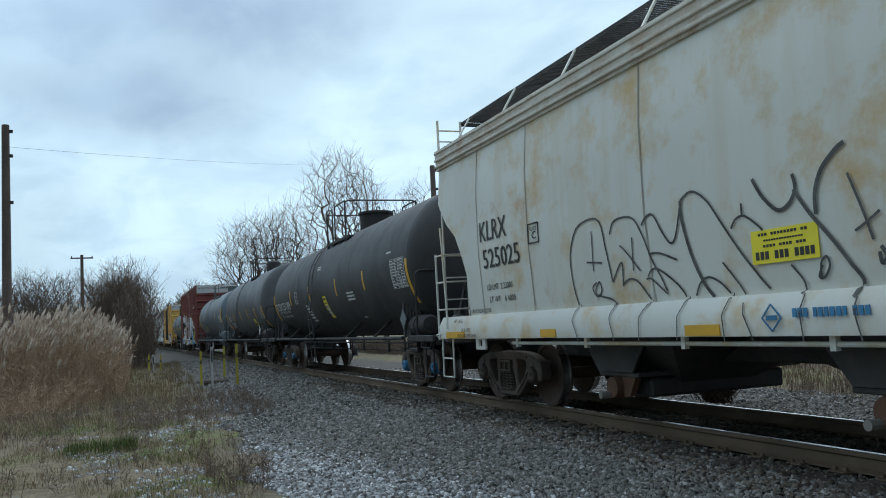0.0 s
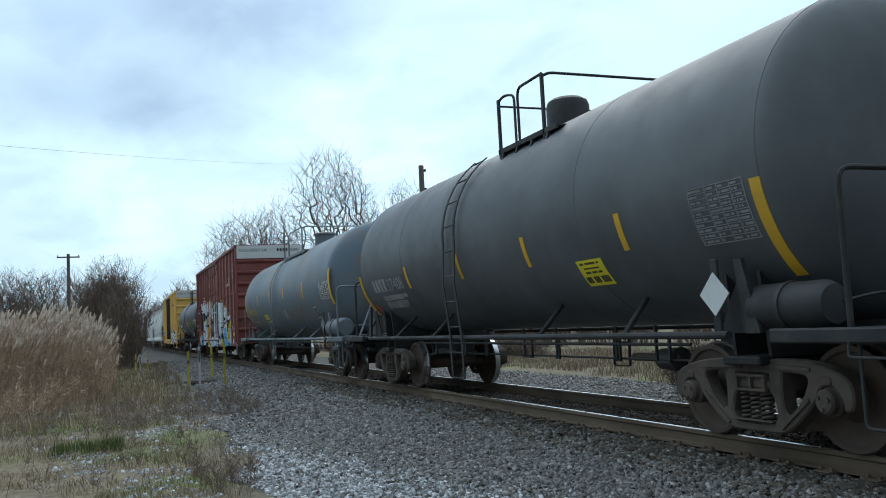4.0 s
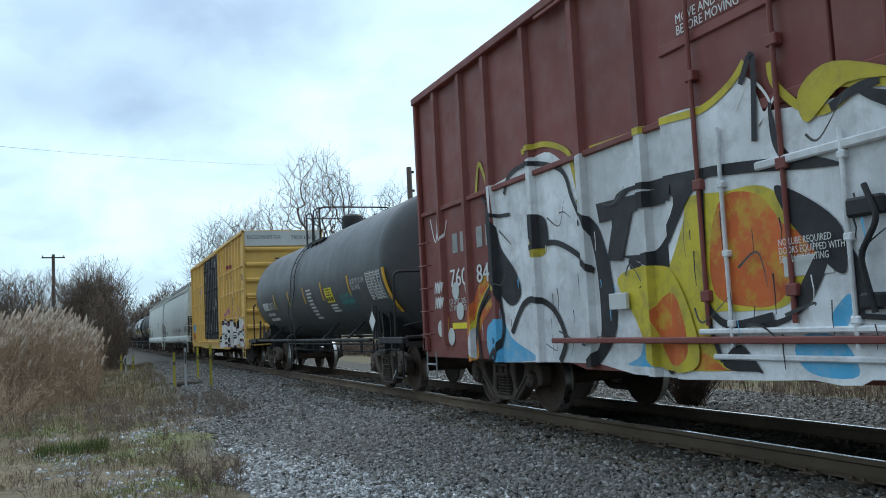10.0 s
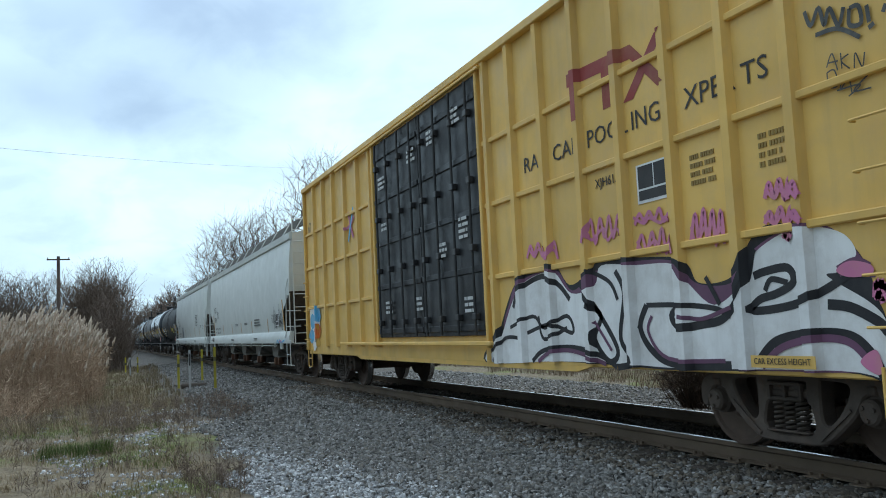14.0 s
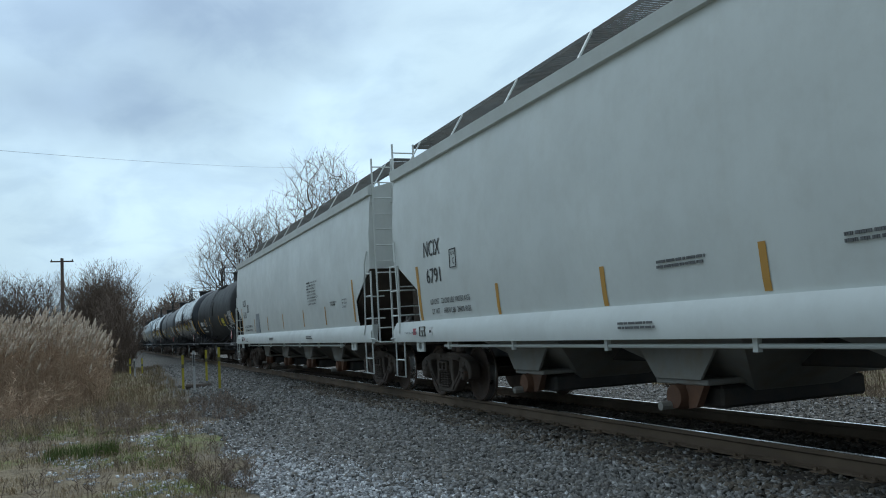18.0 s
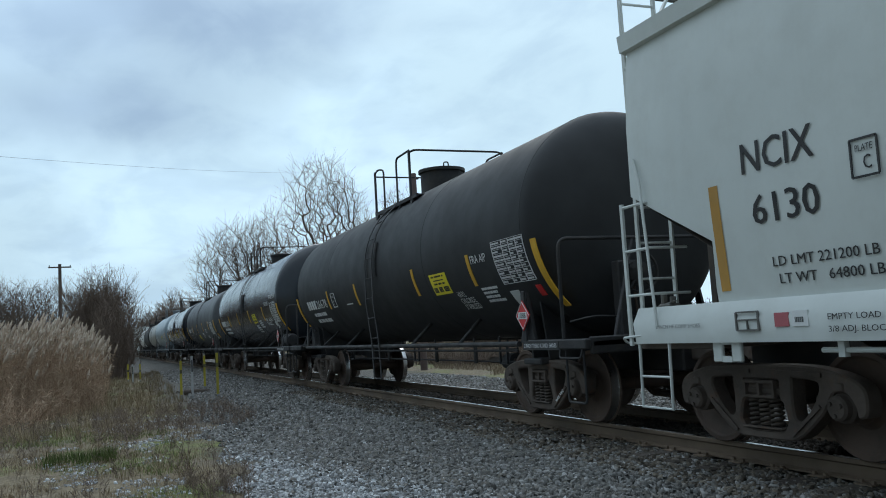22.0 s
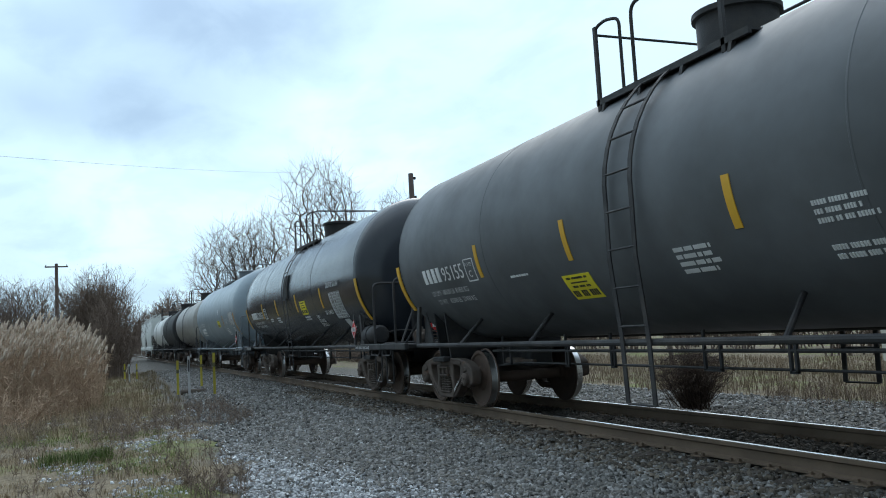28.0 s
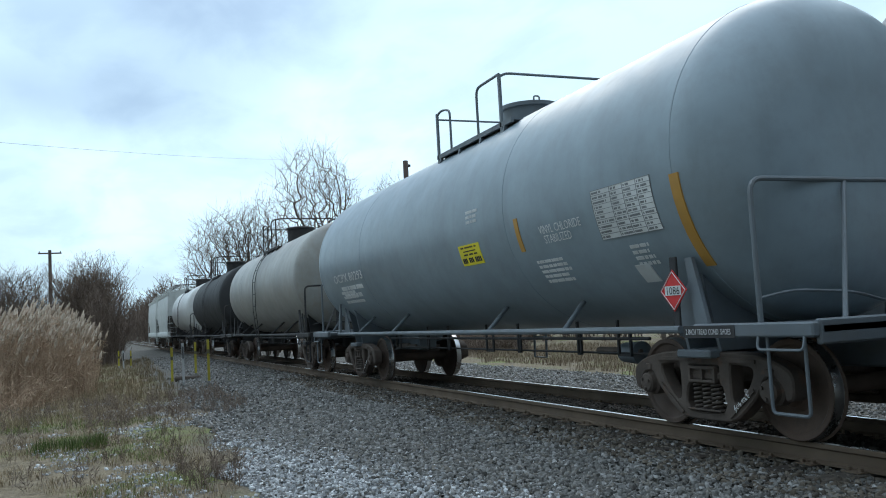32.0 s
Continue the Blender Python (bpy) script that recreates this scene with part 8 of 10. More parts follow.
    p.stroke("pink", [(104.37, 2.2), (104.31, 2.32), (104.26, 2.22), (104.19, 2.33), (104.15, 2.16), (104.09, 2.32), (104.05, 2.17), (103.98, 2.27), (103.94, 2.16)], 0.045)
    p.stroke("pink", [(104.36, 2.28), (104.26, 2.19), (104.19, 2.25), (104.12, 2.17), (104.04, 2.22), (103.95, 2.14)], 0.035)
    p.stroke("pink", [(104.39, 1.99), (104.33, 2.08), (104.28, 2.01), (104.2, 2.1), (104.16, 1.96), (104.09, 2.09), (104.05, 1.97), (103.99, 2.04), (103.94, 1.96)], 0.045)
    p.stroke("pink", [(104.39, 2.06), (104.28, 1.98), (104.2, 2.03), (104.12, 1.96), (104.04, 2.01), (103.94, 1.94)], 0.035)
    p.stroke("pink", [(103.37, 1.33), (103.35, 1.44), (103.35, 1.33), (103.33, 1.45), (103.32, 1.33), (103.3, 1.46), (103.31, 1.29), (103.28, 1.43), (103.27, 1.31)], 0.045)
    p.stroke("pink", [(103.36, 1.38), (103.36, 1.32), (103.33, 1.38), (103.33, 1.32), (103.31, 1.37), (103.26, 1.31)], 0.035)
    p.stroke("pink", [(104.19, 1.88), (104.17, 1.93), (104.17, 1.87), (104.16, 1.92), (104.16, 1.84), (104.15, 1.88), (104.15, 1.83), (104.13, 1.89), (104.13, 1.85)], 0.045)
    p.stroke("pink", [(104.2, 1.88), (104.19, 1.86), (104.17, 1.88), (104.17, 1.85), (104.14, 1.87), (104.11, 1.85)], 0.035)
    p.stroke("soot", [(103.78, 3.58), (103.73, 3.45), (103.64, 3.56), (103.6, 3.41), (103.54, 3.52), (103.47, 3.36), (103.41, 3.48)], 0.035)
    p.stroke("soot", [(103.36, 3.45), (103.28, 3.44), (103.27, 3.31), (103.37, 3.33), (103.36, 3.45)], 0.035)
    p.stroke("soot", [(103.69, 3.36), (103.48, 3.34), (103.29, 3.21)], 0.035)
    p.stroke("soot", [(103.21, 3.42), (103.2, 3.29)], 0.035)
    p.stroke("soot", [(103.21, 3.25), (103.16, 3.27)], 0.035)
    p.stroke("soot", [(103.08, 3.32), (103.05, 3.37)], 0.035)
    p.stroke("soot", [(103.61, 3.08), (103.55, 3.17), (103.51, 3.03)], 0.012)
    p.stroke("soot", [(103.59, 3.11), (103.5, 3.1)], 0.012)
    p.stroke("soot", [(103.47, 3.15), (103.47, 3.03)], 0.012)
    p.stroke("soot", [(103.4, 3.12), (103.47, 3.09), (103.4, 3.01)], 0.012)
    p.stroke("soot", [(103.36, 3.0), (103.34, 3.11), (103.29, 2.99), (103.26, 3.09)], 0.012)
    p.stroke("soot", [(103.61, 3.04), (103.54, 3.04), (103.52, 2.92), (103.6, 2.93), (103.61, 3.04)], 0.012)
    p.stroke("soot", [(103.46, 2.99), (103.5, 2.88), (103.42, 2.94), (103.4, 2.83)], 0.012)
    p.stroke("soot", [(103.34, 2.96), (103.24, 2.93), (103.38, 2.84), (103.23, 2.82)], 0.012)
    p.stroke("soot", [(103.53, 2.88), (103.32, 2.87), (103.43, 2.81)], 0.012)


def hopper_letters(p):
    """One long looping tag in thin black spray, with drips."""
    p.stroke("soot", [(8.95, 1.4), (9.02, 1.68), (9.01, 2.01), (8.8, 2.29), (8.47, 2.36), (8.27, 2.29), (8.21, 2.0), (8.14, 1.62)], 0.024)
    p.stroke("soot", [(8.47, 2.22), (8.52, 1.77)], 0.020)
    p.stroke("soot", [(8.65, 1.88), (8.32, 1.85)], 0.020)
    p.stroke("soot", [(8.48, 1.64), (8.58, 1.58), (8.5, 1.48), (8.39, 1.54), (8.43, 1.64), (8.52, 1.51), (8.22, 1.44), (8.11, 1.37)], 0.022)
    p.stroke("soot", [(8.09, 2.14), (8.0, 2.26), (7.82, 2.29), (7.61, 2.25), (7.48, 2.07), (7.36, 1.8), (7.24, 1.62), (7.16, 1.47)], 0.022)
    p.stroke("soot", [(8.14, 1.62), (7.92, 1.82), (7.94, 1.56)], 0.022)
    p.stroke("soot", [(7.92, 2.0), (7.82, 1.93), (7.58, 1.7)], 0.020)
    p.stroke("soot", [(7.67, 2.06), (7.71, 1.71)], 0.020)
    p.stroke("soot", [(7.94, 1.58), (7.8, 1.63), (7.64, 1.59), (7.46, 1.4)], 0.022)
    p.stroke("soot", [(7.47, 2.16), (7.38, 2.23), (7.25, 2.24), (7.13, 2.06), (7.01, 1.93), (6.91, 2.0), (6.78, 2.29)], 0.024)
    p.stroke("soot", [(6.78, 2.31), (6.79, 2.13), (6.71, 1.79), (6.58, 1.52), (6.46, 1.37)], 0.039)
    p.stroke("soot", [(7.4, 1.86), (7.21, 1.85), (6.94, 1.76)], 0.022)
    p.stroke("soot", [(7.46, 1.63), (7.37, 1.7), (7.23, 1.68), (6.97, 1.52), (6.87, 1.4)], 0.022)
    p.stroke("soot", [(7.16, 1.44), (7.39, 1.6), (7.49, 1.61)], 0.020)
    p.stroke("soot", [(6.78, 2.31), (6.6, 2.37), (6.4, 2.26), (6.23, 2.03), (6.01, 1.73), (5.73, 1.41)], 0.024)
    p.stroke("soot", [(6.72, 1.4), (6.62, 1.52), (6.49, 1.56), (6.34, 1.5), (6.23, 1.4)], 0.022)
    p.stroke("soot", [(6.28, 1.68), (6.11, 1.49), (6.04, 1.38)], 0.020)
    p.stroke("soot", [(6.11, 1.96), (6.04, 2.03), (5.93, 2.05), (5.8, 1.97), (5.72, 1.9)], 0.022)
    p.stroke("soot", [(5.95, 2.05), (5.94, 2.16)], 0.024)
    p.stroke("soot", [(5.77, 2.34), (5.67, 2.17), (5.52, 2.04), (5.39, 2.07), (5.3, 2.18), (5.31, 2.3)], 0.035)
    p.stroke("soot", [(5.32, 2.18), (5.19, 1.98), (4.99, 1.74), (4.85, 1.55), (4.76, 1.42), (4.8, 1.3)], 0.035)
    p.stroke("soot", [(5.12, 1.95), (5.1, 2.12), (5.01, 2.28), (4.86, 2.4), (4.77, 2.44)], 0.039)
    p.stroke("soot", [(4.77, 2.21), (4.68, 1.93), (4.62, 1.7)], 0.024)
    p.stroke("soot", [(4.77, 1.78), (4.64, 1.84), (4.53, 1.9)], 0.022)
    p.stroke("soot", [(5.45, 1.59), (5.34, 1.46), (5.33, 1.35)], 0.020)
    p.stroke("soot", [(5.12, 1.56), (5.17, 1.47), (5.11, 1.47), (5.05, 1.55), (5.07, 1.62), (5.13, 1.58), (5.15, 1.45)], 0.022)
    p.stroke("soot", [(4.56, 1.65), (4.52, 1.57), (4.57, 1.53), (4.58, 1.61)], 0.035)
    p.stroke("soot", [(8.88, 1.4), (8.94, 1.27), (8.84, 0.97)], 0.016)
    p.stroke("soot", [(8.05, 1.37), (8.12, 1.28), (8.06, 0.97)], 0.016)
    p.stroke("soot", [(7.4, 1.4), (7.52, 1.26), (7.59, 0.97)], 0.016)
    p.stroke("soot", [(6.81, 1.4), (6.88, 1.22), (6.94, 0.98)], 0.016)
    p.stroke("soot", [(6.18, 1.4), (6.23, 1.2), (6.24, 0.98)], 0.016)
    p.stroke("soot", [(5.99, 1.31), (5.87, 0.98)], 0.016)
    p.stroke("soot", [(5.29, 1.35), (5.3, 1.17), (5.3, 0.98)], 0.016)
    p.stroke("soot", [(4.76, 1.3), (4.76, 1.16), (4.73, 0.98)], 0.016)


def red_car_paint():
    car, mid, L, w, top = BOX_RED
    p = Painter(car, mid, box_zones(mid, L, w, RED_POSTS, (75.3 - 77.55, 75.3 - 73.4)), None)
    red_car_letters(p)
    p.done()
    # white scrawl up high
    q = Painter(car, mid, box_zones(mid, L, w, RED_POSTS, (75.3 - 77.55, 75.3 - 73.4)), None)
    for u in (69.9, 69.1):
        q.stroke("white", [(u + 0.25, 3.5), (u + 0.1, 3.9), (u, 3.5), (u - 0.15, 3.95), (u - 0.25, 3.5), (u - 0.4, 3.9)], 0.025)
    q.stroke("white", [(83.9, 3.0), (83.7, 2.6), (83.5, 3.1), (83.4, 2.6), (83.2, 2.9)], 0.03)
    for k in range(5):
        for z in (1.52, 1.76):
            q.stroke("white", [(83.84 - 0.1 * k, z), (83.80 - 0.1 * k, z + 0.19), (83.77 - 0.1 * k, z + 0.02), (83.75 - 0.1 * k, z + 0.17)], 0.028)
    q.stroke("white", [(76.5, 2.95), (76.3, 3.15), (76.1, 2.9), (76.25, 2.75), (76.0, 3.0)], 0.025)
    q.done("scrawl")
    # stencils
    y = -(w - DEEP) - 0.006
    bars_block(car, mid - 68.5, 2.62, 0.16, 7, 0.105, WHITE, off=y, seed=3)
    bars_block(car, mid - 67.55, 2.55, 0.4, 3, 0.16, WHITE, off=y, seed=4)
    code_blocks(car, mid, 83.03, 82.4, 2.35, 0.30, FADED, None, y, 2)
    code_blocks(car, mid, 82.12, 81.5, 2.35, 0.30, FADED, None, y, 2)
    fit_text("760", car, mid, 83.15, 82.49, 1.84, 0.27, WHITE, None, y - 0.004, name="car_number")
    fit_text("843", car, mid, 82.13, 81.5, 1.84, 0.27, WHITE, None, y - 0.012, name="car_number")
    fit_text("LD LMT  205700\nLT WT    80300", car, mid, 83.22, 82.41, 1.57, 0.085, WHITE, None, y - 0.004)
    fit_text("MOVE AND LOCK DOORS\nBEFORE MOVING CAR", car, mid, 77.2, 75.9, 3.95, 0.09, WHITE, None, -w - 0.004)
    fit_text("UNLATCH\nTO CLOSE\nDOOR", car, mid, 74.13, 73.62, 1.86, 0.11, WHITE, None, -w - 0.012)
    # the door's hardware, sprayed over with the rest
    silver, yb = SPRAY["silver"], -(w + 0.035)
    for u, z1 in ((76.72, 2.85), (75.42, 2.55), (74.28, 2.75), (73.5, 2.9)):
        b = part("sprayed_lock_bar", Mesh().pipe([(mid - u, yb, 0.95), (mid - u, yb, z1)], 0.019, 8), silver, car, "lock bar sprayed silver")
        g = Mesh()
        for z in (1.15, 1.75, 2.35):
            g.box(mid - u - 0.04, mid - u + 0.04, yb - 0.02, -w + 0.04, z - 0.03, z + 0.03, 0.01)
        part("bar_bracket", g, silver, b)
    part("door_push_rail", Mesh().box(mid - 76.3, mid - 73.55, -(w + 0.05), -w + 0.02, 2.39, 2.46, 0.012), silver, car)
    part("lower_rail", Mesh().box(mid - 77.15, mid - 73.15, -(w + 0.05), -w + 0.02, 1.06, 1.11, 0.012), silver, car)
    part("sill_rail", Mesh().box(mid - 77.0, mid - 72.0, -(w + 0.03), -w + 0.02, 0.84, 0.89, 0.012), silver, car)
    g = Mesh().bent([(mid - 75.23, -w - 0.06, 2.1), (mid - 75.12, -w - 0.08, 1.85), (mid - 75.30, -w - 0.08, 1.6), (mid - 75.22, -w - 0.07, 1.2)], 0.022, 0.08)
    g.box(mid - 75.42, mid - 75.10, -w - 0.06, -w + 0.02, 1.88, 2.02, 0.02).box(mid - 75.36, mid - 75.16, -w - 0.07, -w + 0.02, 1.22, 1.34, 0.02)
    part("door_crank", g, SPRAY["black"], car, "black door crank")
    for u0, u1, z0, z1 in ((78.62, 78.3, 1.33, 1.5), (76.1, 75.6, 1.5, 1.66)):
        part("door_plate", Mesh().box(mid - u0, mid - u1, -w - 0.012, -w + 0.03, z0, z1, 0.006), WHITEPANEL, car, "pale instruction plate")
    fit_text("NO LUBE REQUIRED\nDOORS EQUIPPED WITH\nSELF LUBRICATING", car, mid, 76.1, 75.45, 1.75, 0.055, WHITE, None, -w - 0.045)
    fit_text("EXH\nEXW\nEW\nIL\nIW\nIH\nCU FT", car, mid, 68.95, 68.76, 2.55, 0.065, WHITE, None, y - 0.004)
    # round seal in pale paint
    g = Mesh()
    cx, cz = mid - 67.6, 4.12
    ring = lambda r0, r1, n=28: [(cx + r * math.cos(2 * math.pi * k / n), cz + r * math.sin(2 * math.pi * k / n)) for r in (r0, r1) for k in range(n)]
    v = ring(0.36, 0.28)
    g.add([(a, y, b) for a, b in v], [(k, (k + 1) % 28, 28 + (k + 1) % 28, 28 + k) for k in range(28)])
    g.box(cx - 0.06, cx + 0.06, y - 0.002, y + 0.002, cz - 0.28, cz + 0.28).box(cx - 0.26, cx + 0.26, y - 0.002, y + 0.002, cz - 0.06, cz + 0.06)
    part("round_seal", g, FADED, car, "pale round seal", smooth=False)
    part("info_plate", Mesh().box(mid - 67.78, mid - 67.33, y - 0.004, y, 1.50, 1.86), WHITE, car, "white service plate", smooth=False)
    part("plate_fill", Mesh().box(mid - 67.75, mid - 67.57, y - 0.008, y - 0.003, 1.54, 1.82).box(mid - 67.54, mid - 67.36, y - 0.008, y - 0.003, 1.54, 1.82), BLACKP, car, smooth=False)
    part("clearance_strip", Mesh().box(mid - 83.14, mid - 82.56, y - 0.004, y, 1.19, 1.28), YELLOW, car, "yellow clearance strip", smooth=False)
    part("amber_panel", Mesh().box(mid - 83.52, mid - 83.3, y - 0.004, y, 1.16, 1.36), AMBER, car, "amber panel", smooth=False)
    part("yellow_panel", Mesh().box(mid - 67.95, mid - 67.15, y - 0.004, y, 1.20, 1.36), YELLOW, car, smooth=False)
    # round blobs of white spray paint, as thin discs
    for u, z in ((68.15, 1.55), (67.27, 1.41), (66.68, 1.32), (67.94, 0.95), (66.6, 0.93), (82.95, 1.77), (82.46, 1.79), (82.81, 1.45), (83.62, 1.2), (83.2, 1.07), (77.25, 1.7), (76.85, 1.55), (76.45, 1.85)):
        part("reflector_disc", Mesh().lathe([(y - 0.010, 0.13), (y - 0.003, 0.135)], 20, "y", (mid - u, 0, z)), WHITEPANEL, car, "round pale disc")
    for e in (1,):
        xe = L + 0.052
        on = lettering("EXCESS HEIGHT CAR", 0.13, BLACKP, car, (-1.35, top - 0.30, L + 0.008), None, "end_lettering", 0.7, face="end")
        code = Mesh()
        for i in range(4):
            y0 = 0.30 + 0.13 * i
            code.box(L + 0.006, L + 0.010, y0, y0 + 0.085, top - 0.30, top - 0.17)
        part("company_mark", code, BLACKP, car, smooth=False)
        lettering("760843", 0.13, BLACKP, car, (0.86, top - 0.30, L + 0.008), None, "car_number", 0.75, face="end")


def yellow_car_paint():
    car, mid, L, w, top = BOX_YEL
    door = (112.075 - 114.97, 112.075 - 109.93)
    p = Painter(car, mid, box_zones(mid, L, w, YEL_POSTS, door), None)
    yellow_car_letters(p)
    # blue and orange patch near the trailing corner
    p.blob("white", 120.6, 1.5, 0.6, 0.55, 31)
    for u, z, c, s in ((120.8, 1.55, "blue", 21), (120.3, 1.35, "orange", 22), (120.9, 1.2, "blue", 23), (120.2, 1.75, "blue", 24)):
        p.blob(c, u, z, 0.28, 0.2, s)
    p.stroke("pink", [(117.05, 3.9), (116.9, 3.6), (116.7, 3.3)], 0.09)
    p.stroke("pink", [(117.25, 3.55), (116.9, 3.6), (116.6, 3.75)], 0.07)
    p.stroke("blue", [(116.65, 3.95), (116.88, 3.6), (117.1, 3.25)], 0.09)
    p.done()
    # faded red emblem and slogan panels
    q = Painter(car, mid, box_zones(mid, L, w, YEL_POSTS, door), None)
    # two joined uprights under a bar, and a cross beside them
    q.fill("emblem_red_paint", [(107.44, 4.16), (106.15, 4.10), (106.15, 3.95), (107.44, 4.0)], False)
    for u in (107.24, 106.62):
        q.fill("emblem_red_paint", [(u + 0.08, 4.0), (u - 0.08, 4.0), (u - 0.08, 3.55), (u + 0.08, 3.55)], False)
    for a, b in (((106.22, 4.10), (105.62, 3.54)), ((105.62, 4.08), (106.22, 3.52))):
        q.fill("emblem_red_paint", [(a[0] + 0.09, a[1]), (a[0] - 0.09, a[1]), (b[0] - 0.09, b[1]), (b[0] + 0.09, b[1])], False)
    q.done("emblem")
    y = -(w - DEEP) - 0.005
    words = (("RAIL", 108.61, 107.98), ("CAR", 107.85, 107.22), ("POOL", 107.05, 106.25), ("ING E", 106.18, 105.46), ("XPER", 105.32, 104.61), ("TS", 104.54, 104.22))
    for t, a, b in words:
        fit_text(t, car, mid, a, b, 3.20, 0.20, BLACKP, None, y - 0.004, name="slogan", thick=0.0)
    part("service_panel", Mesh().box(mid - 106.16, mid - 105.58, y - 0.003, y, 2.42, 2.82), WHITE, car, "service panel", smooth=False)
    part("panel_fill", Mesh().box(mid - 106.13, mid - 105.88, y - 0.006, y - 0.002, 2.57, 2.80).box(mid - 105.86, mid - 105.61, y - 0.006, y - 0.002, 2.57, 2.80).box(mid - 106.13, mid - 105.61, y - 0.006, y - 0.002, 2.45, 2.55), BLACKP, car, smooth=False)
    fit_text("XJH61A", car, mid, 106.95, 106.45, 2.72, 0.10, BLACKP, None, y - 0.003)
    for u in (105.3, 104.4):
        bars_block(car, mid - u, 2.75, 0.35, 4, 0.08, mat("faint_stencil", (0.30, 0.20, 0.06), 0.7, bump=0), off=y, seed=int(u))
    fit_text("67", car, mid, 121.0, 120.72, 3.9, 0.26, BLACKP, None, y - 0.004, name="car_number")
    part("height_sign", Mesh().box(mid - 104.6, mid - 103.9, -w - 0.012, -w - 0.008, 0.81, 0.91), MUSTARD, car, "yellow clearance strip", smooth=False)
    fit_text("CAR EXCESS HEIGHT", car, mid, 104.56, 103.94, 0.84, 0.05, BLACKP, None, -w - 0.017)
    for u0, z1, n in ((114.6, 4.2, 3), (112.9, 4.4, 3), (111.9, 4.5, 3), (110.9, 4.6, 3), (114.5, 3.3, 2), (111.6, 2.6, 3), (110.7, 2.9, 4), (112.8, 1.8, 3), (114.4, 1.8, 3), (110.6, 1.7, 3)):
        bars_block(car, mid - u0, z1, 0.42, n, 0.09, WHITE, off=-w - 0.01, seed=int(u0 * 7), name="door_print")
    lettering("EXCESS HEIGHT CAR", 0.13, BLACKP, car, (-1.35, top - 0.33, L + 0.008), None, "end_lettering", 0.72, face="end")
    lettering("TBOX 676198", 0.15, BLACKP, car, (0.30, top - 0.36, L + 0.008), None, "car_number", 0.75, face="end")
    bars = Mesh()
    for k in range(2):
        bars.box(L + 0.047, L + 0.052, -0.35 + 0.0, 0.15, 4.02 - 0.1 * k, 4.07 - 0.1 * k)
    part("end_print", bars, BLACKP, car, smooth=False)


mat("emblem_red_paint", (0.30, 0.05, 0.045), 0.6, 0, 0.25, (0.35, 0.2, 0.08), 0.5, bump=0.04)
red_car_paint()
yellow_car_paint()


def hopper_scrawl():
    car, mid, L = HOPPERS[0]
    p = Painter(car, mid, [(-L, L, None, None)], lambda z: hop_side(z) if z > 1.37 else -float(np.interp(z, (1.02, 1.22, 1.37), (1.622, 1.642, 1.562))) - 0.004)
    hopper_letters(p)
    p.done("scrawl")
    g = Painter(HOPPERS[1][0], HOPPERS[1][1], [(-9.4, 9.4, None, None)], hop_side)
    for a in ([(125.7, 1.9), (125.5, 1.5), (125.35, 1.85), (125.3, 1.45)], [(125.6, 1.7), (125.3, 1.6), (125.5, 1.45)], [(125.5, 2.15), (125.3, 1.5)], [(124.85, 1.95), (124.65, 1.5), (124.5, 1.9), (124.75, 1.75), (124.45, 1.65), (124.3, 1.8)], [(124.7, 2.2), (124.6, 1.5), (124.35, 1.5), (124.4, 1.75)], [(125.75, 1.6), (125.6, 2.05), (125.45, 1.6), (125.3, 2.0)], [(125.7, 1.45), (125.5, 1.75), (125.35, 1.5)], [(124.9, 1.6), (124.75, 2.05), (124.55, 1.6), (124.4, 2.0), (124.3, 1.55)], [(124.85, 1.5), (124.6, 1.7), (124.4, 1.5)]):
        g.stroke("black", a, 0.024)
    g.done("scrawl")
    c = Painter(HOPPERS[1][0], HOPPERS[1][1], [(-9.4, 9.4, -1.64, -1.64)], hop_side)
    c.stroke("blue", [(124.9, 1.03), (124.75, 1.12), (124.6, 1.04), (124.4, 1.12), (124.2, 1.05), (123.7, 1.12)], 0.05)
    c.stroke("pink", [(124.5, 1.05), (124.3, 1.1), (124.1, 1.05)], 0.04)
    c.done("scrawl")
    t = Painter(BUILT[3][0], BUILT[3][1], [(-8, 8, None, None)], lambda z: -math.sqrt(max(0.01, 1.47 ** 2 - (z - 2.57) ** 2)) - 0.008)
    r = random.Random(9)
    for u in (89.95, 89.75, 89.5, 89.3, 89.05):
        t.stroke("teal_spray", [(u + 0.12, 1.95 + r.uniform(-0.1, 0.1)), (u, 2.05), (u - 0.1, 1.85), (u + 0.05, 1.9), (u + 0.03, 1.68)], 0.03)
    t.done("scrawl")
    f = Painter(BUILT[2][0], BUILT[2][1], [(-8, 8, None, None)], lambda z: -math.sqrt(max(0.01, 1.485 ** 2 - (z - 2.52) ** 2)) - 0.008)
    f.stroke("chalky_scrawl", [(59.39, 2.13), (59.13, 2.42), (58.96, 2.09), (58.75, 2.37), (58.59, 2.05), (58.25, 2.52), (58.24, 2.01), (58.06, 2.21), (57.94, 1.98)], 0.045)
    f.stroke("chalky_scrawl", [(55.33, 1.91), (55.17, 2.14), (55.01, 1.92), (54.81, 2.13), (54.7, 1.9), (54.5, 2.2), (54.35, 1.95), (54.1, 2.15), (53.95, 1.9), (53.7, 2.2), (53.6, 1.95)], 0.05)
    f.fill("chalky_scrawl", [(56.47, 1.95), (56.0, 1.97), (55.93, 1.70), (56.4, 1.66)], False)
    f.done("scrawl")


hopper_scrawl()

# ---- loose stone, plants, trees, posts and poles ----
rng = np.random.default_rng(7)
GZ = np.vectorize(ground_z, otypes=[float])


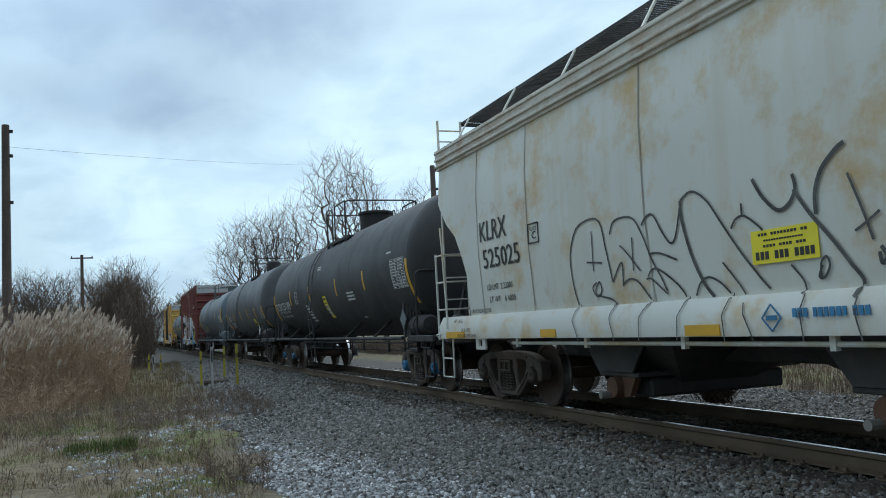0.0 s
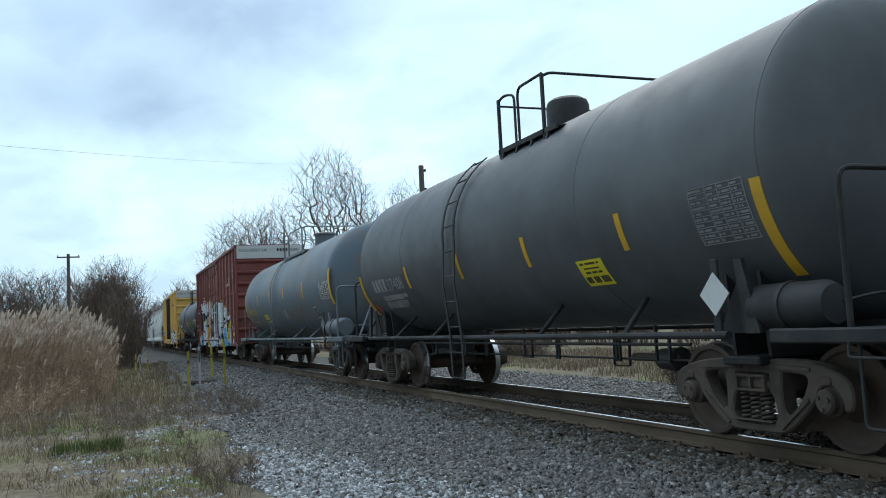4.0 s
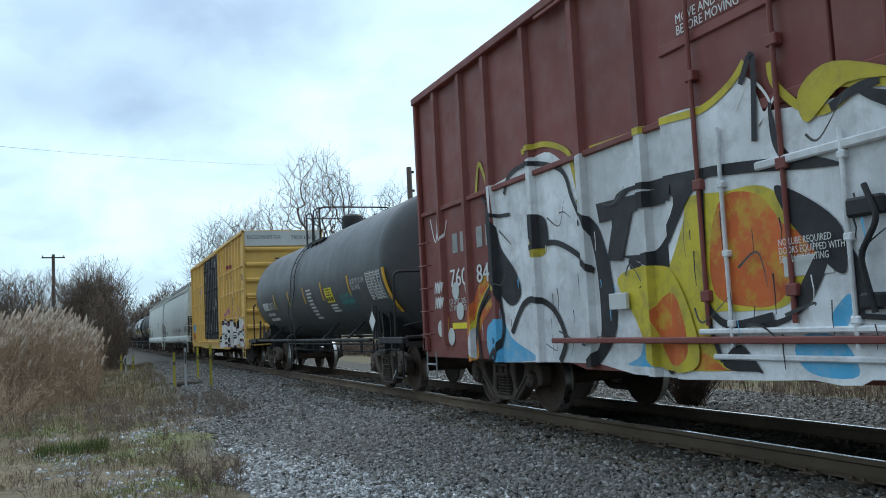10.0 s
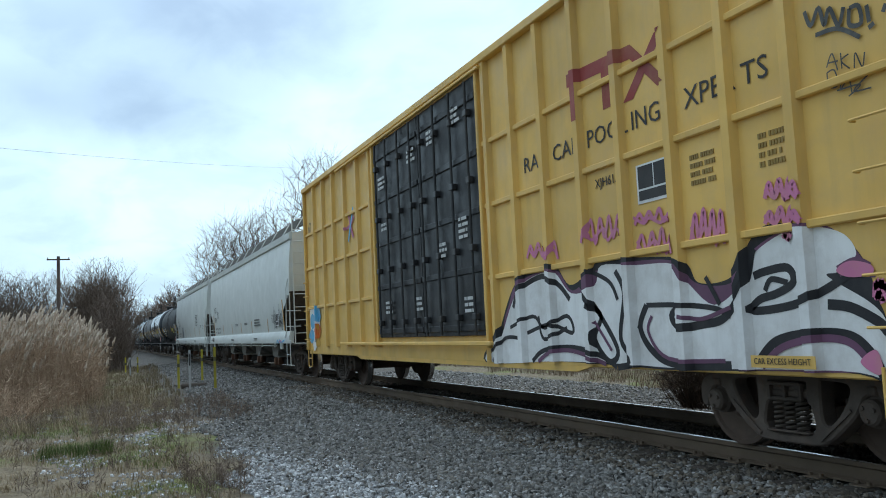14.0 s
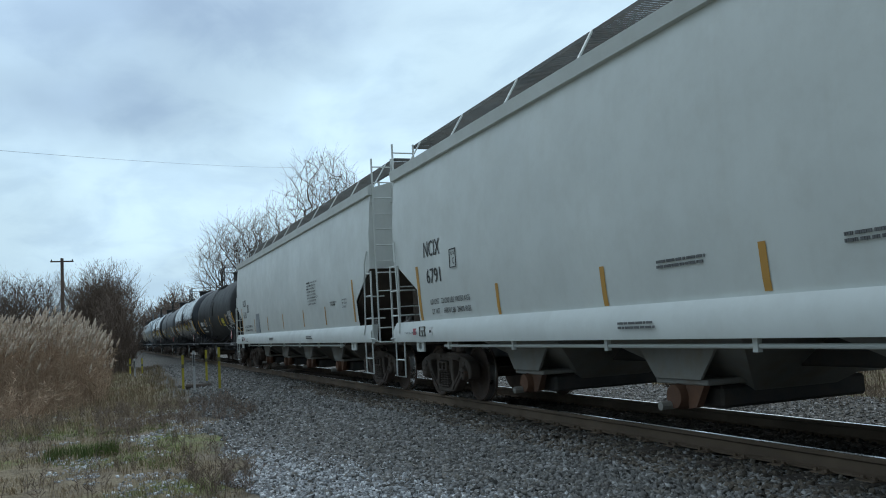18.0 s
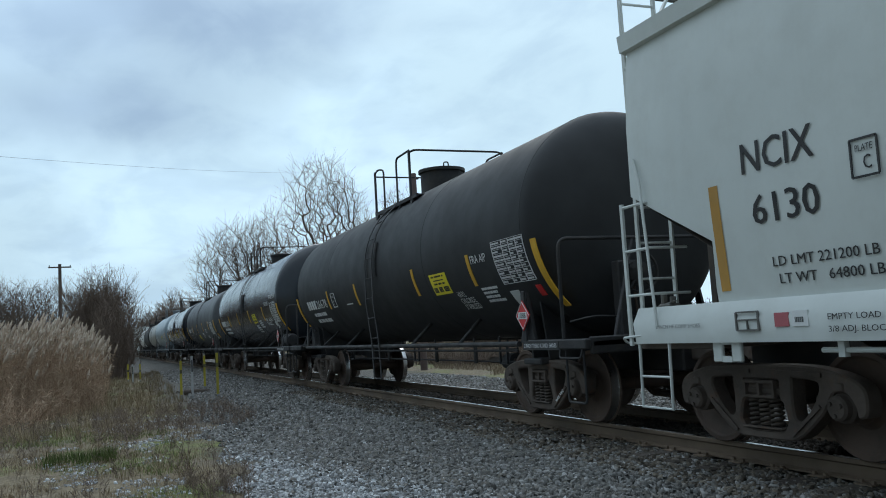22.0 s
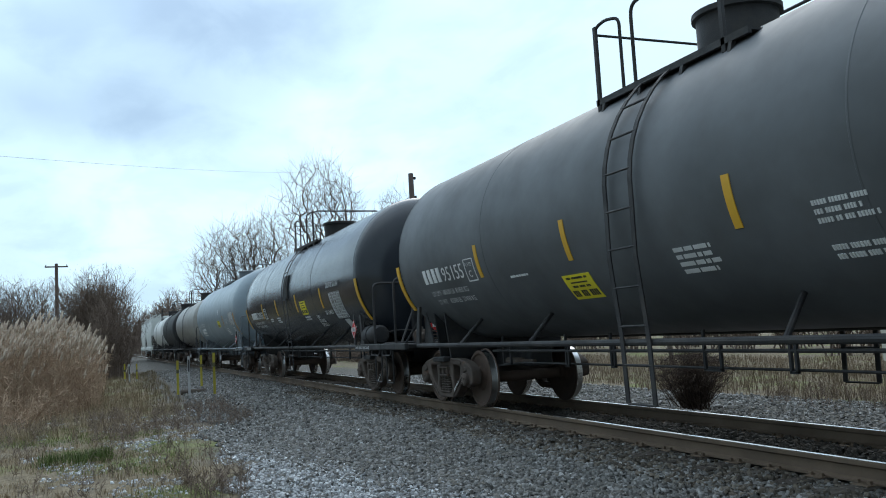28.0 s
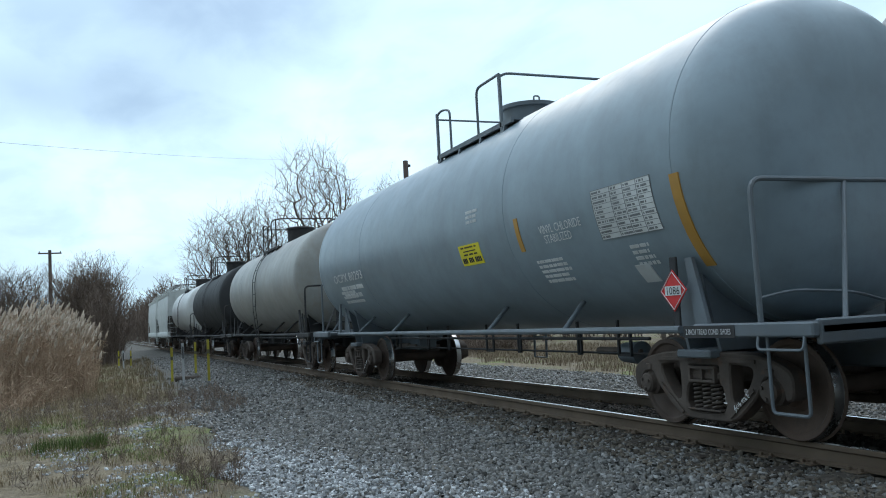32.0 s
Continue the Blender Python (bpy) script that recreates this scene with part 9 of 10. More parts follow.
def mesh_np(name, verts, faces, material, smooth=False):
    """A mesh straight from arrays."""
    me = bpy.data.meshes.new(name)
    me.vertices.add(len(verts))
    me.vertices.foreach_set("co", np.asarray(verts, np.float32).ravel())
    k = faces.shape[1]
    me.loops.add(faces.size)
    me.loops.foreach_set("vertex_index", faces.astype(np.int32).ravel())
    me.polygons.add(len(faces))
    me.polygons.foreach_set("loop_start", np.arange(0, faces.size, k, dtype=np.int32))
    me.polygons.foreach_set("loop_total", np.full(len(faces), k, np.int32))
    if smooth:
        me.polygons.foreach_set("use_smooth", np.ones(len(faces), bool))
    me.update(calc_edges=True)
    me.materials.append(material)
    return me


def stones(name, label, n, x0, x1, y0, y1, s0, s1, material, edge=None, sink=0.35, lift=0.0, bias=1.0):
    """Angular crushed stones strewn over a stretch of ground."""
    t = rng.random(n) ** bias
    x = x1 - (x1 - x0) * t
    y = y0 + (y1 - y0) * rng.random(n)
    if edge is not None:
        keep = edge(x, y)
        x, y = x[keep], y[keep]
        n = len(x)
    size = s0 + (s1 - s0) * rng.random(n) ** 1.6
    size *= 1 + 0.12 * np.clip((-x - 8) / 12, 0, 2)
    z = GZ(x, y) + lift
    cube = np.array([(a, b, c) for a in (-1, 1) for b in (-1, 1) for c in (-1, 1)], float) * 0.5
    v = cube[None] * (1 + rng.uniform(-0.45, 0.30, (n, 8, 3)))
    v *= (size[:, None] * rng.uniform([0.8, 0.65, 0.5], [1.5, 1.1, 0.95], (n, 3)))[:, None, :]
    yaw, tilt = rng.random(n) * 6.283, rng.normal(0, 0.7, n)
    c, s = np.cos(tilt)[:, None], np.sin(tilt)[:, None]
    v = np.stack([v[..., 0] * c - v[..., 2] * s, v[..., 1], v[..., 0] * s + v[..., 2] * c], -1)
    c, s = np.cos(yaw)[:, None], np.sin(yaw)[:, None]
    v = np.stack([v[..., 0] * c - v[..., 1] * s, v[..., 0] * s + v[..., 1] * c, v[..., 2]], -1)
    v += np.stack([x, y, z + size * (0.5 - sink) * rng.uniform(0.4, 1.5, n)], -1)[:, None, :]
    q = np.array([(0, 1, 3, 2), (4, 6, 7, 5), (0, 4, 5, 1), (2, 3, 7, 6), (1, 5, 7, 3)])
    f = (q[None] + (np.arange(n) * 8)[:, None, None]).reshape(-1, 4)
    tagged(new(name, mesh_np(name, v.reshape(-1, 3), f, material)), label, "gravel", kind="stuff")


def path_edge(x, y):
    # ragged border between the stone and the grass strip
    w = np.array([noise.noise((a * 0.5, 4.0, 1.0)) + 0.5 * noise.noise((a * 2.1, b * 2.1, 2.0)) for a, b in zip(x, y)])
    return y > 1.55 + 0.055 * np.clip(-x - 10, 0, 30) + 0.55 * w


def pale_edge(x, y):
    # pale stone, giving way to the ballast along a soft slanting line
    line = 3.15 + 0.16 * (x + 9) - y
    return path_edge(x, y) & (rng.random(len(x)) < np.clip(0.5 + line / 0.7, 0.04, 1) * np.clip(-x / 3.5, 0, 1))


def ballast_edge(x, y):
    line = y - 3.0 - 0.16 * (x + 9)
    return path_edge(x, y) & (rng.random(len(x)) < np.clip(0.5 + line / 0.8, 0.12, 1) * np.clip(-x / 2.6, 0, 1))


def patchy_edge(x, y):
    # stone kicked out into the grass, lying in loose patches
    w = np.array([noise.noise((a * 0.55, b * 1.1, 8.0)) + 0.4 * noise.noise((a * 2.3, b * 2.3, 5.0)) for a, b in zip(x, y)])
    return (w > 0.02 + 0.22 * np.clip(1.2 - y, 0, 3) / 2.2) & (rng.random(len(x)) < 0.75)


BALLAST = per_piece("ballast_stone", [(0.045, 0.043, 0.039), (0.155, 0.151, 0.142), (0.25, 0.246, 0.236), (0.085, 0.08, 0.072), (0.32, 0.317, 0.306), (0.20, 0.182, 0.156), (0.125, 0.121, 0.113), (0.43, 0.426, 0.414)], 0.85, 0.3, 0.3, 25)
DUSTY = per_piece("rust_dusted_ballast_stone", [(0.041, 0.034, 0.027), (0.088, 0.073, 0.056), (0.135, 0.113, 0.088), (0.20, 0.175, 0.142)], 0.9, 0.3, 0.3, 25)
OILY = per_piece("oily_ballast_stone", [(0.026, 0.024, 0.021), (0.055, 0.05, 0.043), (0.09, 0.081, 0.07)], 0.85, 0.3, 0.3, 25)
PALE = per_piece("pale_gravel_stone", [(0.13, 0.135, 0.14), (0.29, 0.30, 0.308), (0.46, 0.475, 0.485), (0.23, 0.23, 0.228), (0.60, 0.615, 0.625), (0.70, 0.71, 0.715)], 0.85, 0.25, 0.3, 25)
stones("ballast", "dark grey crushed stone heaped along the near rail", 98000, -14, 0.0, 1.2, 5.72, 0.018, 0.046, BALLAST, ballast_edge, sink=0.12)
stones("ballast", "dark grey crushed stone further along the line", 42000, -60, -14, 1.6, 5.72, 0.024, 0.052, BALLAST, path_edge, sink=0.12, bias=1.8)
stones("ballast", "brown rust-dusted stone against the near rail", 15000, -24, -1, 4.75, 5.74, 0.024, 0.052, DUSTY, sink=0.05, bias=1.3)
stones("gravel", "pale gravel spread beside the ballast", 52000, -16, 0.0, 1.0, 4.4, 0.016, 0.042, PALE, pale_edge, sink=0.2)
stones("gravel", "grey stones lying in patches among the grass", 15000, -25, -8, -1.3, 2.6, 0.016, 0.042, PALE, patchy_edge, sink=0.4)
stones("ballast", "oily dark stone between the rails", 19000, -26, -2, 5.9, 7.25, 0.03, 0.06, OILY, bias=1.4, lift=0.03)
stones("ballast", "grey crushed stone on the far shoulder", 22000, -36, -4, 7.42, 13.6, 0.03, 0.065, BALLAST, bias=1.3)


def tubes(segs, sides=3):
    """Thin tapered rods from rows of (start, end, radius, radius)."""
    S = np.asarray(segs, float)
    p, q, r0, r1 = S[:, 0:3], S[:, 3:6], S[:, 6], S[:, 7]
    t = q - p
    t /= np.linalg.norm(t, axis=1)[:, None] + 1e-9
    a = np.cross(t, np.where(np.abs(t[:, 2:3]) > 0.9, [[1.0, 0, 0]], [[0, 0, 1.0]]))
    a /= np.linalg.norm(a, axis=1)[:, None] + 1e-9
    b = np.cross(t, a)
    v = []
    for c, r in ((p, r0), (q, r1)):
        for k in range(sides):
            w = 2 * math.pi * k / sides
            v.append(c + (a * math.cos(w) + b * math.sin(w)) * r[:, None])
    v = np.stack(v, 1)
    f = np.array([(k, (k + 1) % sides, sides + (k + 1) % sides, sides + k) for k in range(sides)])
    faces = (f[None] + (np.arange(len(S)) * 2 * sides)[:, None, None]).reshape(-1, 4)
    return v.reshape(-1, 3), faces


BARK = mat("grey_brown_bark", (0.105, 0.085, 0.07), 0.9, 0, 0.3, (0.06, 0.05, 0.04), 0.4, bump=0.4, bump_scale=20)
TWIG = mat("bare_twigs", (0.115, 0.092, 0.078), 0.9, 0, 0.3, (0.2, 0.16, 0.12), 0.3, bump=0.0)


def bare_tree(x, y, height, seed, label, low=0.30, radius=3.0, count=800, thick=0.2, fine=0.0085):
    """A leafless tree: limbs radiate from a short trunk and divide, each by the shortest smooth way, to twigs all through a rounded crown."""
    rs = np.random.default_rng(seed)
    e = new("bare_tree")
    e.matrix_basis = pose(x, y, ground_z(x, y) - 0.1)
    base = low * height
    half = (height - base * 0.8) / 2
    # twig ends: thicker towards the outside of an uneven egg, few underneath
    d = rs.normal(0, 1, (count * 3, 3))
    d /= np.linalg.norm(d, axis=1)[:, None]
    bumps = rs.normal(0, 1, (7, 3))
    bumps /= np.linalg.norm(bumps, axis=1)[:, None]
    lump = 0.84 + 0.20 * np.clip((d @ bumps.T).max(axis=1), 0, 1) ** 6
    rad = rs.uniform(0.06, 1, len(d)) ** 0.42 * lump
    P = d * rad[:, None] * np.array([radius, radius, half])
    P[:, 2] += height - half
    P[:, :2] += rs.normal(0, 0.12 * radius, 2) * (P[:, 2:] - base) / height
    away = np.hypot(P[:, 0], P[:, 1])
    P = P[(P[:, 2] > base + 0.55 * away)][:count]
    top = np.array([0.0, 0.0, base])
    P = P[np.argsort(np.linalg.norm(P - top, axis=1))]
    n0 = 4
    N = [np.array([0.0, 0.0, base * k / (n0 - 1)]) + rs.normal(0, 0.05, 3) * (k > 0) for k in range(n0)]
    up = [-1, 0, 1, 2]
    A = np.zeros((len(P) * 2 + n0, 3))
    way = np.full(len(A), 1e9)
    for k in range(n0):
        A[k] = N[k]
    way[n0 - 1] = 0.0
    m = n0
    for p in P:
        gap = np.linalg.norm(A[:m] - p, axis=1)
        j = int(np.argmin(gap + 0.42 * way[:m]))
        # a bend half way, bowed outwards and up
        mid = A[j] * 0.5 + p * 0.5 + rs.normal(0, 0.025, 3) * gap[j] + np.array([p[0] - A[j][0], p[1] - A[j][1], 0]) * 0.07
        for q in (mid, p):
            A[m] = q
            way[m] = way[j] + np.linalg.norm(q - A[j])
            up.append(j)
            j = m
            m += 1
    A = A[:m]
    load = np.zeros(m)
    kids = np.zeros(m, int)
    for k in range(m - 1, 0, -1):
        load[k] += 1 if kids[k] == 0 else 0
        load[up[k]] += load[k]
        kids[up[k]] += 1
    r = np.maximum(fine, thick * (load / load[1]) ** 0.49)
    rows = [(*A[up[k]], *A[k], r[max(up[k], 1)] if up[k] < n0 else min(r[up[k]], r[k] * 1.5), r[k]) for k in range(1, m)]
    # the last fine twigs
    for k in range(n0, m):
        if (k - n0) % 2 and r[k] < 0.03:
            u = A[k] - A[up[k]]
            u /= np.linalg.norm(u) + 1e-9
            for _ in range(3 if kids[k] == 0 else 1):
                w = u + rs.normal(0, 0.38, 3) + np.array([0, 0, 0.12])
                rows.append((*A[k], *(A[k] + w * rs.uniform(0.3, 0.75) * radius / 3), fine * 0.85, fine * 0.5))
    S = np.array(rows)
    stout = S[:, 7] > 0.035
    for nm, segs, sides, mt in (("trunk", S[stout], 6, BARK), ("crown", S[~stout], 3, TWIG)):
        v, f = tubes(segs, sides)
        ob = new(nm, mesh_np(nm, v, f, mt, True))
        ob.parent = e
    tagged(e, label, "tree", "bare trees behind the line")
    return e


bare_tree(-74, 10.4, 12.8, 3, "leafless many-stemmed tree with a wide twiggy crown", 0.24, 4.2, 1300, 0.29, 0.0095)
bare_tree(-72, 13.2, 13.8, 5, "tall slender leafless tree with upright limbs", 0.28, 3.0, 800, 0.24, 0.0095)
bare_tree(-60, 15.4, 15.8, 9, "tall leafless tree with a broad fan of twigs", 0.30, 3.7, 1300, 0.27, 0.0085)
bare_tree(-61, 20.9, 13.2, 12, "leafless tree with dense fine twigs", 0.32, 2.5, 900, 0.21, 0.0085)
bare_tree(-64, 19.0, 12.0, 13, "small leafless tree with fine upright twigs", 0.34, 1.9, 600, 0.17, 0.0085)
bare_tree(-30, 22.2, 10.8, 21, "narrow bare tree behind the track", 0.35, 1.0, 120, 0.11)
bare_tree(-108, -8.6, 11.4, 31, "leafless tree above the brush", 0.30, 3.4, 450, 0.2, 0.012)
bare_tree(-96, -2.4, 8.5, 37, "slender pale leafless tree", 0.30, 1.5, 250, 0.13, 0.011)
bare_tree(-112, -6.2, 10.6, 41, "leafless tree in the hedge line", 0.30, 2.8, 450, 0.19, 0.012)
bare_tree(-114, -11.6, 11.0, 43, "leafless tree at the wood's edge", 0.30, 3.2, 450, 0.2, 0.012)


def thicket(name, label, spots, hmin, hmax, seed, material, stems=5, leaf=0.0, leaf_m=None, lean=0.22, fat=1.0):
    """A stand of bare brush: many thin forked stems, with a few dead leaves."""
    rnd = random.Random(seed)
    segs, tips = [], []
    for x, y in spots:
        z = ground_z(x, y)
        h = rnd.uniform(hmin, hmax)
        for _ in range(stems):
            p = Vector((x + rnd.uniform(-0.5, 0.5), y + rnd.uniform(-0.5, 0.5), z))
            d = Vector((rnd.gauss(0, lean), rnd.gauss(0, lean), 1)).normalized()
            r = 0.028
            ln = h * rnd.uniform(0.7, 1.0) / 5
            for i in range(5):
                d = (d + Vector((rnd.gauss(0, 0.12), rnd.gauss(0, 0.12), 0.08))).normalized()
                q = p + d * ln
                segs.append((*p, *q, r, r * 0.75))
                for _k in range(3):
                    d2 = (d + Vector((rnd.gauss(0, 0.5), rnd.gauss(0, 0.5), rnd.uniform(-0.1, 0.6)))).normalized()
                    e = q + d2 * ln * rnd.uniform(0.5, 0.9)
                    segs.append((*q, *e, 0.016, 0.010))
                    for _j in range(2):
                        d3 = (d2 + Vector((rnd.gauss(0, 0.5), rnd.gauss(0, 0.5), rnd.uniform(-0.1, 0.5)))).normalized()
                        e2 = e + d3 * ln * rnd.uniform(0.3, 0.7)
                        segs.append((*e, *e2, 0.011, 0.007))
                        tips.append(e2)
                p, r = q, r * 0.78
    segs = [(*q[:6], q[6] * fat, q[7] * fat) for q in segs]
    v, f = tubes(segs, 3)
    tagged(new(name, mesh_np(name, v, f, material)), label, "brush", kind="stuff")
    if leaf:
        P = np.array([tuple(t) for t in tips for _ in range(4) if rnd.random() < leaf])
        P = P + rng.normal(0, 0.20, P.shape)
        n = len(P)
        a = rng.normal(0, 1, (n, 3)); a /= np.linalg.norm(a, axis=1)[:, None]
        b = rng.normal(0, 1, (n, 3)); b -= a * (a * b).sum(1)[:, None]; b /= np.linalg.norm(b, axis=1)[:, None]
        a[:, 2] = np.abs(a[:, 2]) + 0.35
        s = rng.uniform(0.07, 0.20, (n, 1))
        v = np.stack([P - a * s, P + b * s * 0.06 * fat, P + a * s, P - b * s * 0.06 * fat], 1).reshape(-1, 3)
        tagged(new("dead_leaves", mesh_np("dead_leaves", v, np.arange(4 * n).reshape(-1, 4), leaf_m)), "brown dead leaves and fine twigs in the brush", "leaves", kind="stuff")


BRUSH = per_piece("brown_brush", [(0.125, 0.092, 0.075), (0.175, 0.133, 0.108), (0.225, 0.175, 0.145)], 0.95, bump=0)
LEAFY = per_piece("dead_leaf", [(0.125, 0.09, 0.07), (0.175, 0.13, 0.10), (0.22, 0.168, 0.13)], 0.95, bump=0)
r_ = random.Random(2)
# the clump of brush left of the line, highest in its middle
def clump(n, cx, cy, rx, ry, seed):
    r = random.Random(seed)
    out = []
    while len(out) < n:
        a, b = r.uniform(-1, 1), r.uniform(-1, 1)
        if a * a + b * b < 1:
            out.append((cx + rx * a, cy + ry * b))
    return out


thicket("brush_thicket", "tall dense bare brush beside the line", clump(50, -62, -0.1, 4.0, 0.75, 1), 4.8, 6.2, 4, BRUSH, 5, 0.85, LEAFY, 0.07)
thicket("brush_thicket", "lower bare brush at the clump's edge", clump(30, -60, 0.65, 6.0, 0.5, 2), 2.8, 4.6, 5, BRUSH, 5, 0.85, LEAFY, 0.08)
thicket("brush_thicket", "low tangled brush between the reeds and the pole", [(-66 - 16 * r_.random(), r_.uniform(-6, -1.6)) for _ in range(26)], 2.0, 3.3, 7, BRUSH, 4, 0.6, LEAFY)
thicket("brush_thicket", "grey-brown woodland edge behind the reeds", [(-104 - 22 * r_.random(), -4.6 - 30 * r_.random()) for _ in range(110)], 6.0, 8.8, 6, BRUSH, 4, 0.7, LEAFY, 0.15, 1.8)
thicket("brush_thicket", "distant brush along the line", [(-90 - 200 * r_.random() ** 1.5, r_.uniform(-5.5, 0.4)) for _ in range(50)], 4, 6.0, 8, BRUSH, 4, 0.7, LEAFY, 0.15, 2.2)
# the row of trees on the far side
thicket("brush_thicket", "row of bare trees on the far side of the line", [(-150 - 190 * r_.random() ** 1.2, r_.uniform(10.5, 17)) for _ in range(100)], 7.5, 11.5, 10, BRUSH, 4, 0.8, LEAFY, 0.15, 3.3)
thicket("brush_thicket", "far woods closing the view", [(-350 - 120 * r_.random(), r_.uniform(-40, 60)) for _ in range(90)], 7, 10, 11, BRUSH, 4, 0.9, LEAFY, 0.2, 5.0)
thicket("brush_thicket", "low brown dead brush behind the fence", [(-80 + 40 * r_.random(), 17.2 + 4.5 * r_.random()) for _ in range(220)], 0.40, 0.85, 17, BRUSH, 4, 0.5, LEAFY, 0.35, 1.0)
thicket("brush_thicket", "brown hedge beyond the field", [(-80 + 84 * r_.random(), 27.5 + 9 * r_.random()) for _ in range(150)], 1.6, 3.0, 13, BRUSH, 4, 0.9, LEAFY, 0.25, 2.1)


# reeds with feathery heads
def reeds():
    segs, plume = [], []
    rnd = random.Random(14)
    for k in range(5000):
        t = rnd.random()
        if k < 4100:
            x = -27.5 - 14 * t ** 1.3
            y = rnd.uniform(-14, -0.05 - 0.02 * (x + 27)) if rnd.random() < 0.75 else rnd.uniform(-3.5, -0.1)
            y = min(y, 0.45 + 0.05 * (-x - 27.5) - 0.9 * rnd.random())
            h = rnd.uniform(1.2, 2.75) * (0.42 + 0.58 * min(1, max(0, (0.9 - y) / 2.0)))
        else:
            # the front of the stand, lower and more broken
            x = -22.5 - 5.5 * t
            y = rnd.uniform(-7, -0.2 - 1.6 * (1 - t))
            h = rnd.uniform(0.35, 1.0) * (0.5 + 1.1 * t)
        h *= 0.95 + 0.28 * noise.noise((x * 0.5, y * 0.8, 11))
        p = Vector((x, y, ground_z(x, y)))
        d = Vector((rnd.gauss(0, 0.08), rnd.gauss(0.04, 0.10), 1)).normalized()
        for i in range(4):
            q = p + d * h / 4
            segs.append((*p, *q, 0.011 - 0.002 * i, 0.009 - 0.002 * i))
            if rnd.random() < 0.8:
                a = rnd.uniform(0, 6.283)
                e = q + Vector((math.cos(a) * 0.22, math.sin(a) * 0.22, rnd.uniform(-0.12, 0.28)))
                segs.append((*q, *e, 0.012, 0.003))
            p = q
            d = (d + Vector((rnd.gauss(0, 0.05), rnd.gauss(0.02, 0.05), 0))).normalized()
        if k < 4100 and rnd.random() < (0.85 if h > 1.7 else 0.12):
            bend = Vector((rnd.uniform(-0.05, 0.05), rnd.uniform(0.02, 0.12), 0.22))
            plume.append((*p, *(p + bend * 0.6), 0.013, 0.042))
            plume.append((*(p + bend * 0.6), *(p + bend * 1.4), 0.042, 0.008))
            for _k in range(4):
                o = p + bend * rnd.uniform(0.3, 1.1)
                plume.append((*o, *(o + Vector((rnd.gauss(0, 0.05), rnd.gauss(0.03, 0.05), rnd.uniform(0.0, 0.10)))), 0.014, 0.004))
    v, f = tubes(segs, 3)
    tagged(new("reeds", mesh_np("reeds", v, f, per_piece("dry_reed", [(0.285, 0.19, 0.125), (0.42, 0.29, 0.198), (0.52, 0.40, 0.283), (0.33, 0.225, 0.152)], 0.9, bump=0))), "stand of tall dry brown reeds", "reeds", kind="stuff")
    v, f = tubes(plume, 4)
    tagged(new("reed_plumes", mesh_np("reed_plumes", v, f, per_piece("reed_plume", [(0.44, 0.345, 0.265), (0.56, 0.46, 0.365), (0.66, 0.57, 0.47)], 0.95, bump=0))), "pale feathery seed heads above the reeds", "reeds", kind="stuff")


reeds()


def blades(name, label, spots, h0, h1, width, cols, seed, lean=0.35, per=7, spread=0.06):
    """Grass tufts: curved flat blades."""
    r = np.random.default_rng(seed)
    S = np.repeat(np.asarray(spots, float), per, 0)
    n = len(S)
    x, y = S[:, 0] + r.normal(0, spread, n), S[:, 1] + r.normal(0, spread, n)
    z = GZ(x, y) - 0.01
    h = r.uniform(h0, h1, n)
    a = r.random(n) * 6.283
    dx, dy = np.cos(a), np.sin(a)
    k = r.uniform(0.1, 1.0, n) * lean * h
    w = width * r.uniform(0.6, 1.3, n)
    base = np.stack([x, y, z], -1)
    side = np.stack([-dy, dx, 0 * x], -1) * w[:, None] / 2
    mid = base + np.stack([dx * k * 0.35, dy * k * 0.35, h * 0.6], -1)
    tip = base + np.stack([dx * k, dy * k, h], -1)
    v = np.stack([base - side, base + side, mid + side * 0.7, mid - side * 0.7, tip], 1).reshape(-1, 3)
    o = (np.arange(n) * 5)[:, None]
    f4 = np.concatenate([o + np.array([[0, 1, 2, 3]]), np.concatenate([o + 3, o + 2, o + 4, o + 4], 1)], 0)
    f3 = np.concatenate([o + np.array([[0, 1, 2]]), o + np.array([[0, 2, 3]]), o + np.array([[3, 2, 4]])], 0)
    tagged(new(name, mesh_np(name, v, f3, per_piece(name + "_blade_%d" % seed, cols, 0.9, bump=0))), label, "grass", kind="stuff")


def scatter(n, x0, x1, y0, y1, seed, keep=None):
    r = random.Random(seed)
    out = []
    while len(out) < n:
        x, y = r.uniform(x0, x1), r.uniform(y0, y1)
        if keep is None or keep(x, y):
            out.append((x, y))
    return out


DRY = [(0.23, 0.17, 0.105), (0.34, 0.265, 0.17), (0.45, 0.365, 0.25)]
GREENS = [(0.095, 0.125, 0.035), (0.17, 0.20, 0.065), (0.28, 0.275, 0.11)]
left_of = lambda x: 1.3 + 0.05 * max(0, -x - 10)
blades("dry_grass", "short dry straw-coloured grass beside the gravel", scatter(5200, -27, -8, -6, 1.9, 1, lambda x, y: y < left_of(x) and noise.noise((x * 0.6, y * 0.6, 3)) > -0.15), 0.04, 0.13, 0.008, DRY, 2, 1.1)
blades("green_grass", "short green grass among the dry stalks", scatter(3400, -25, -8, -6, 1.2, 3, lambda x, y: noise.noise((x * 0.45, y * 0.45, 9)) > 0.02), 0.03, 0.10, 0.008, GREENS, 4, 0.9)
blades("green_clump", "bright green grass clump", scatter(110, -15.9, -14.9, -0.95, 0.15, 5), 0.12, 0.26, 0.009, [(0.05, 0.085, 0.02), (0.09, 0.13, 0.03), (0.14, 0.16, 0.05)], 6, 0.7, 9, 0.05)
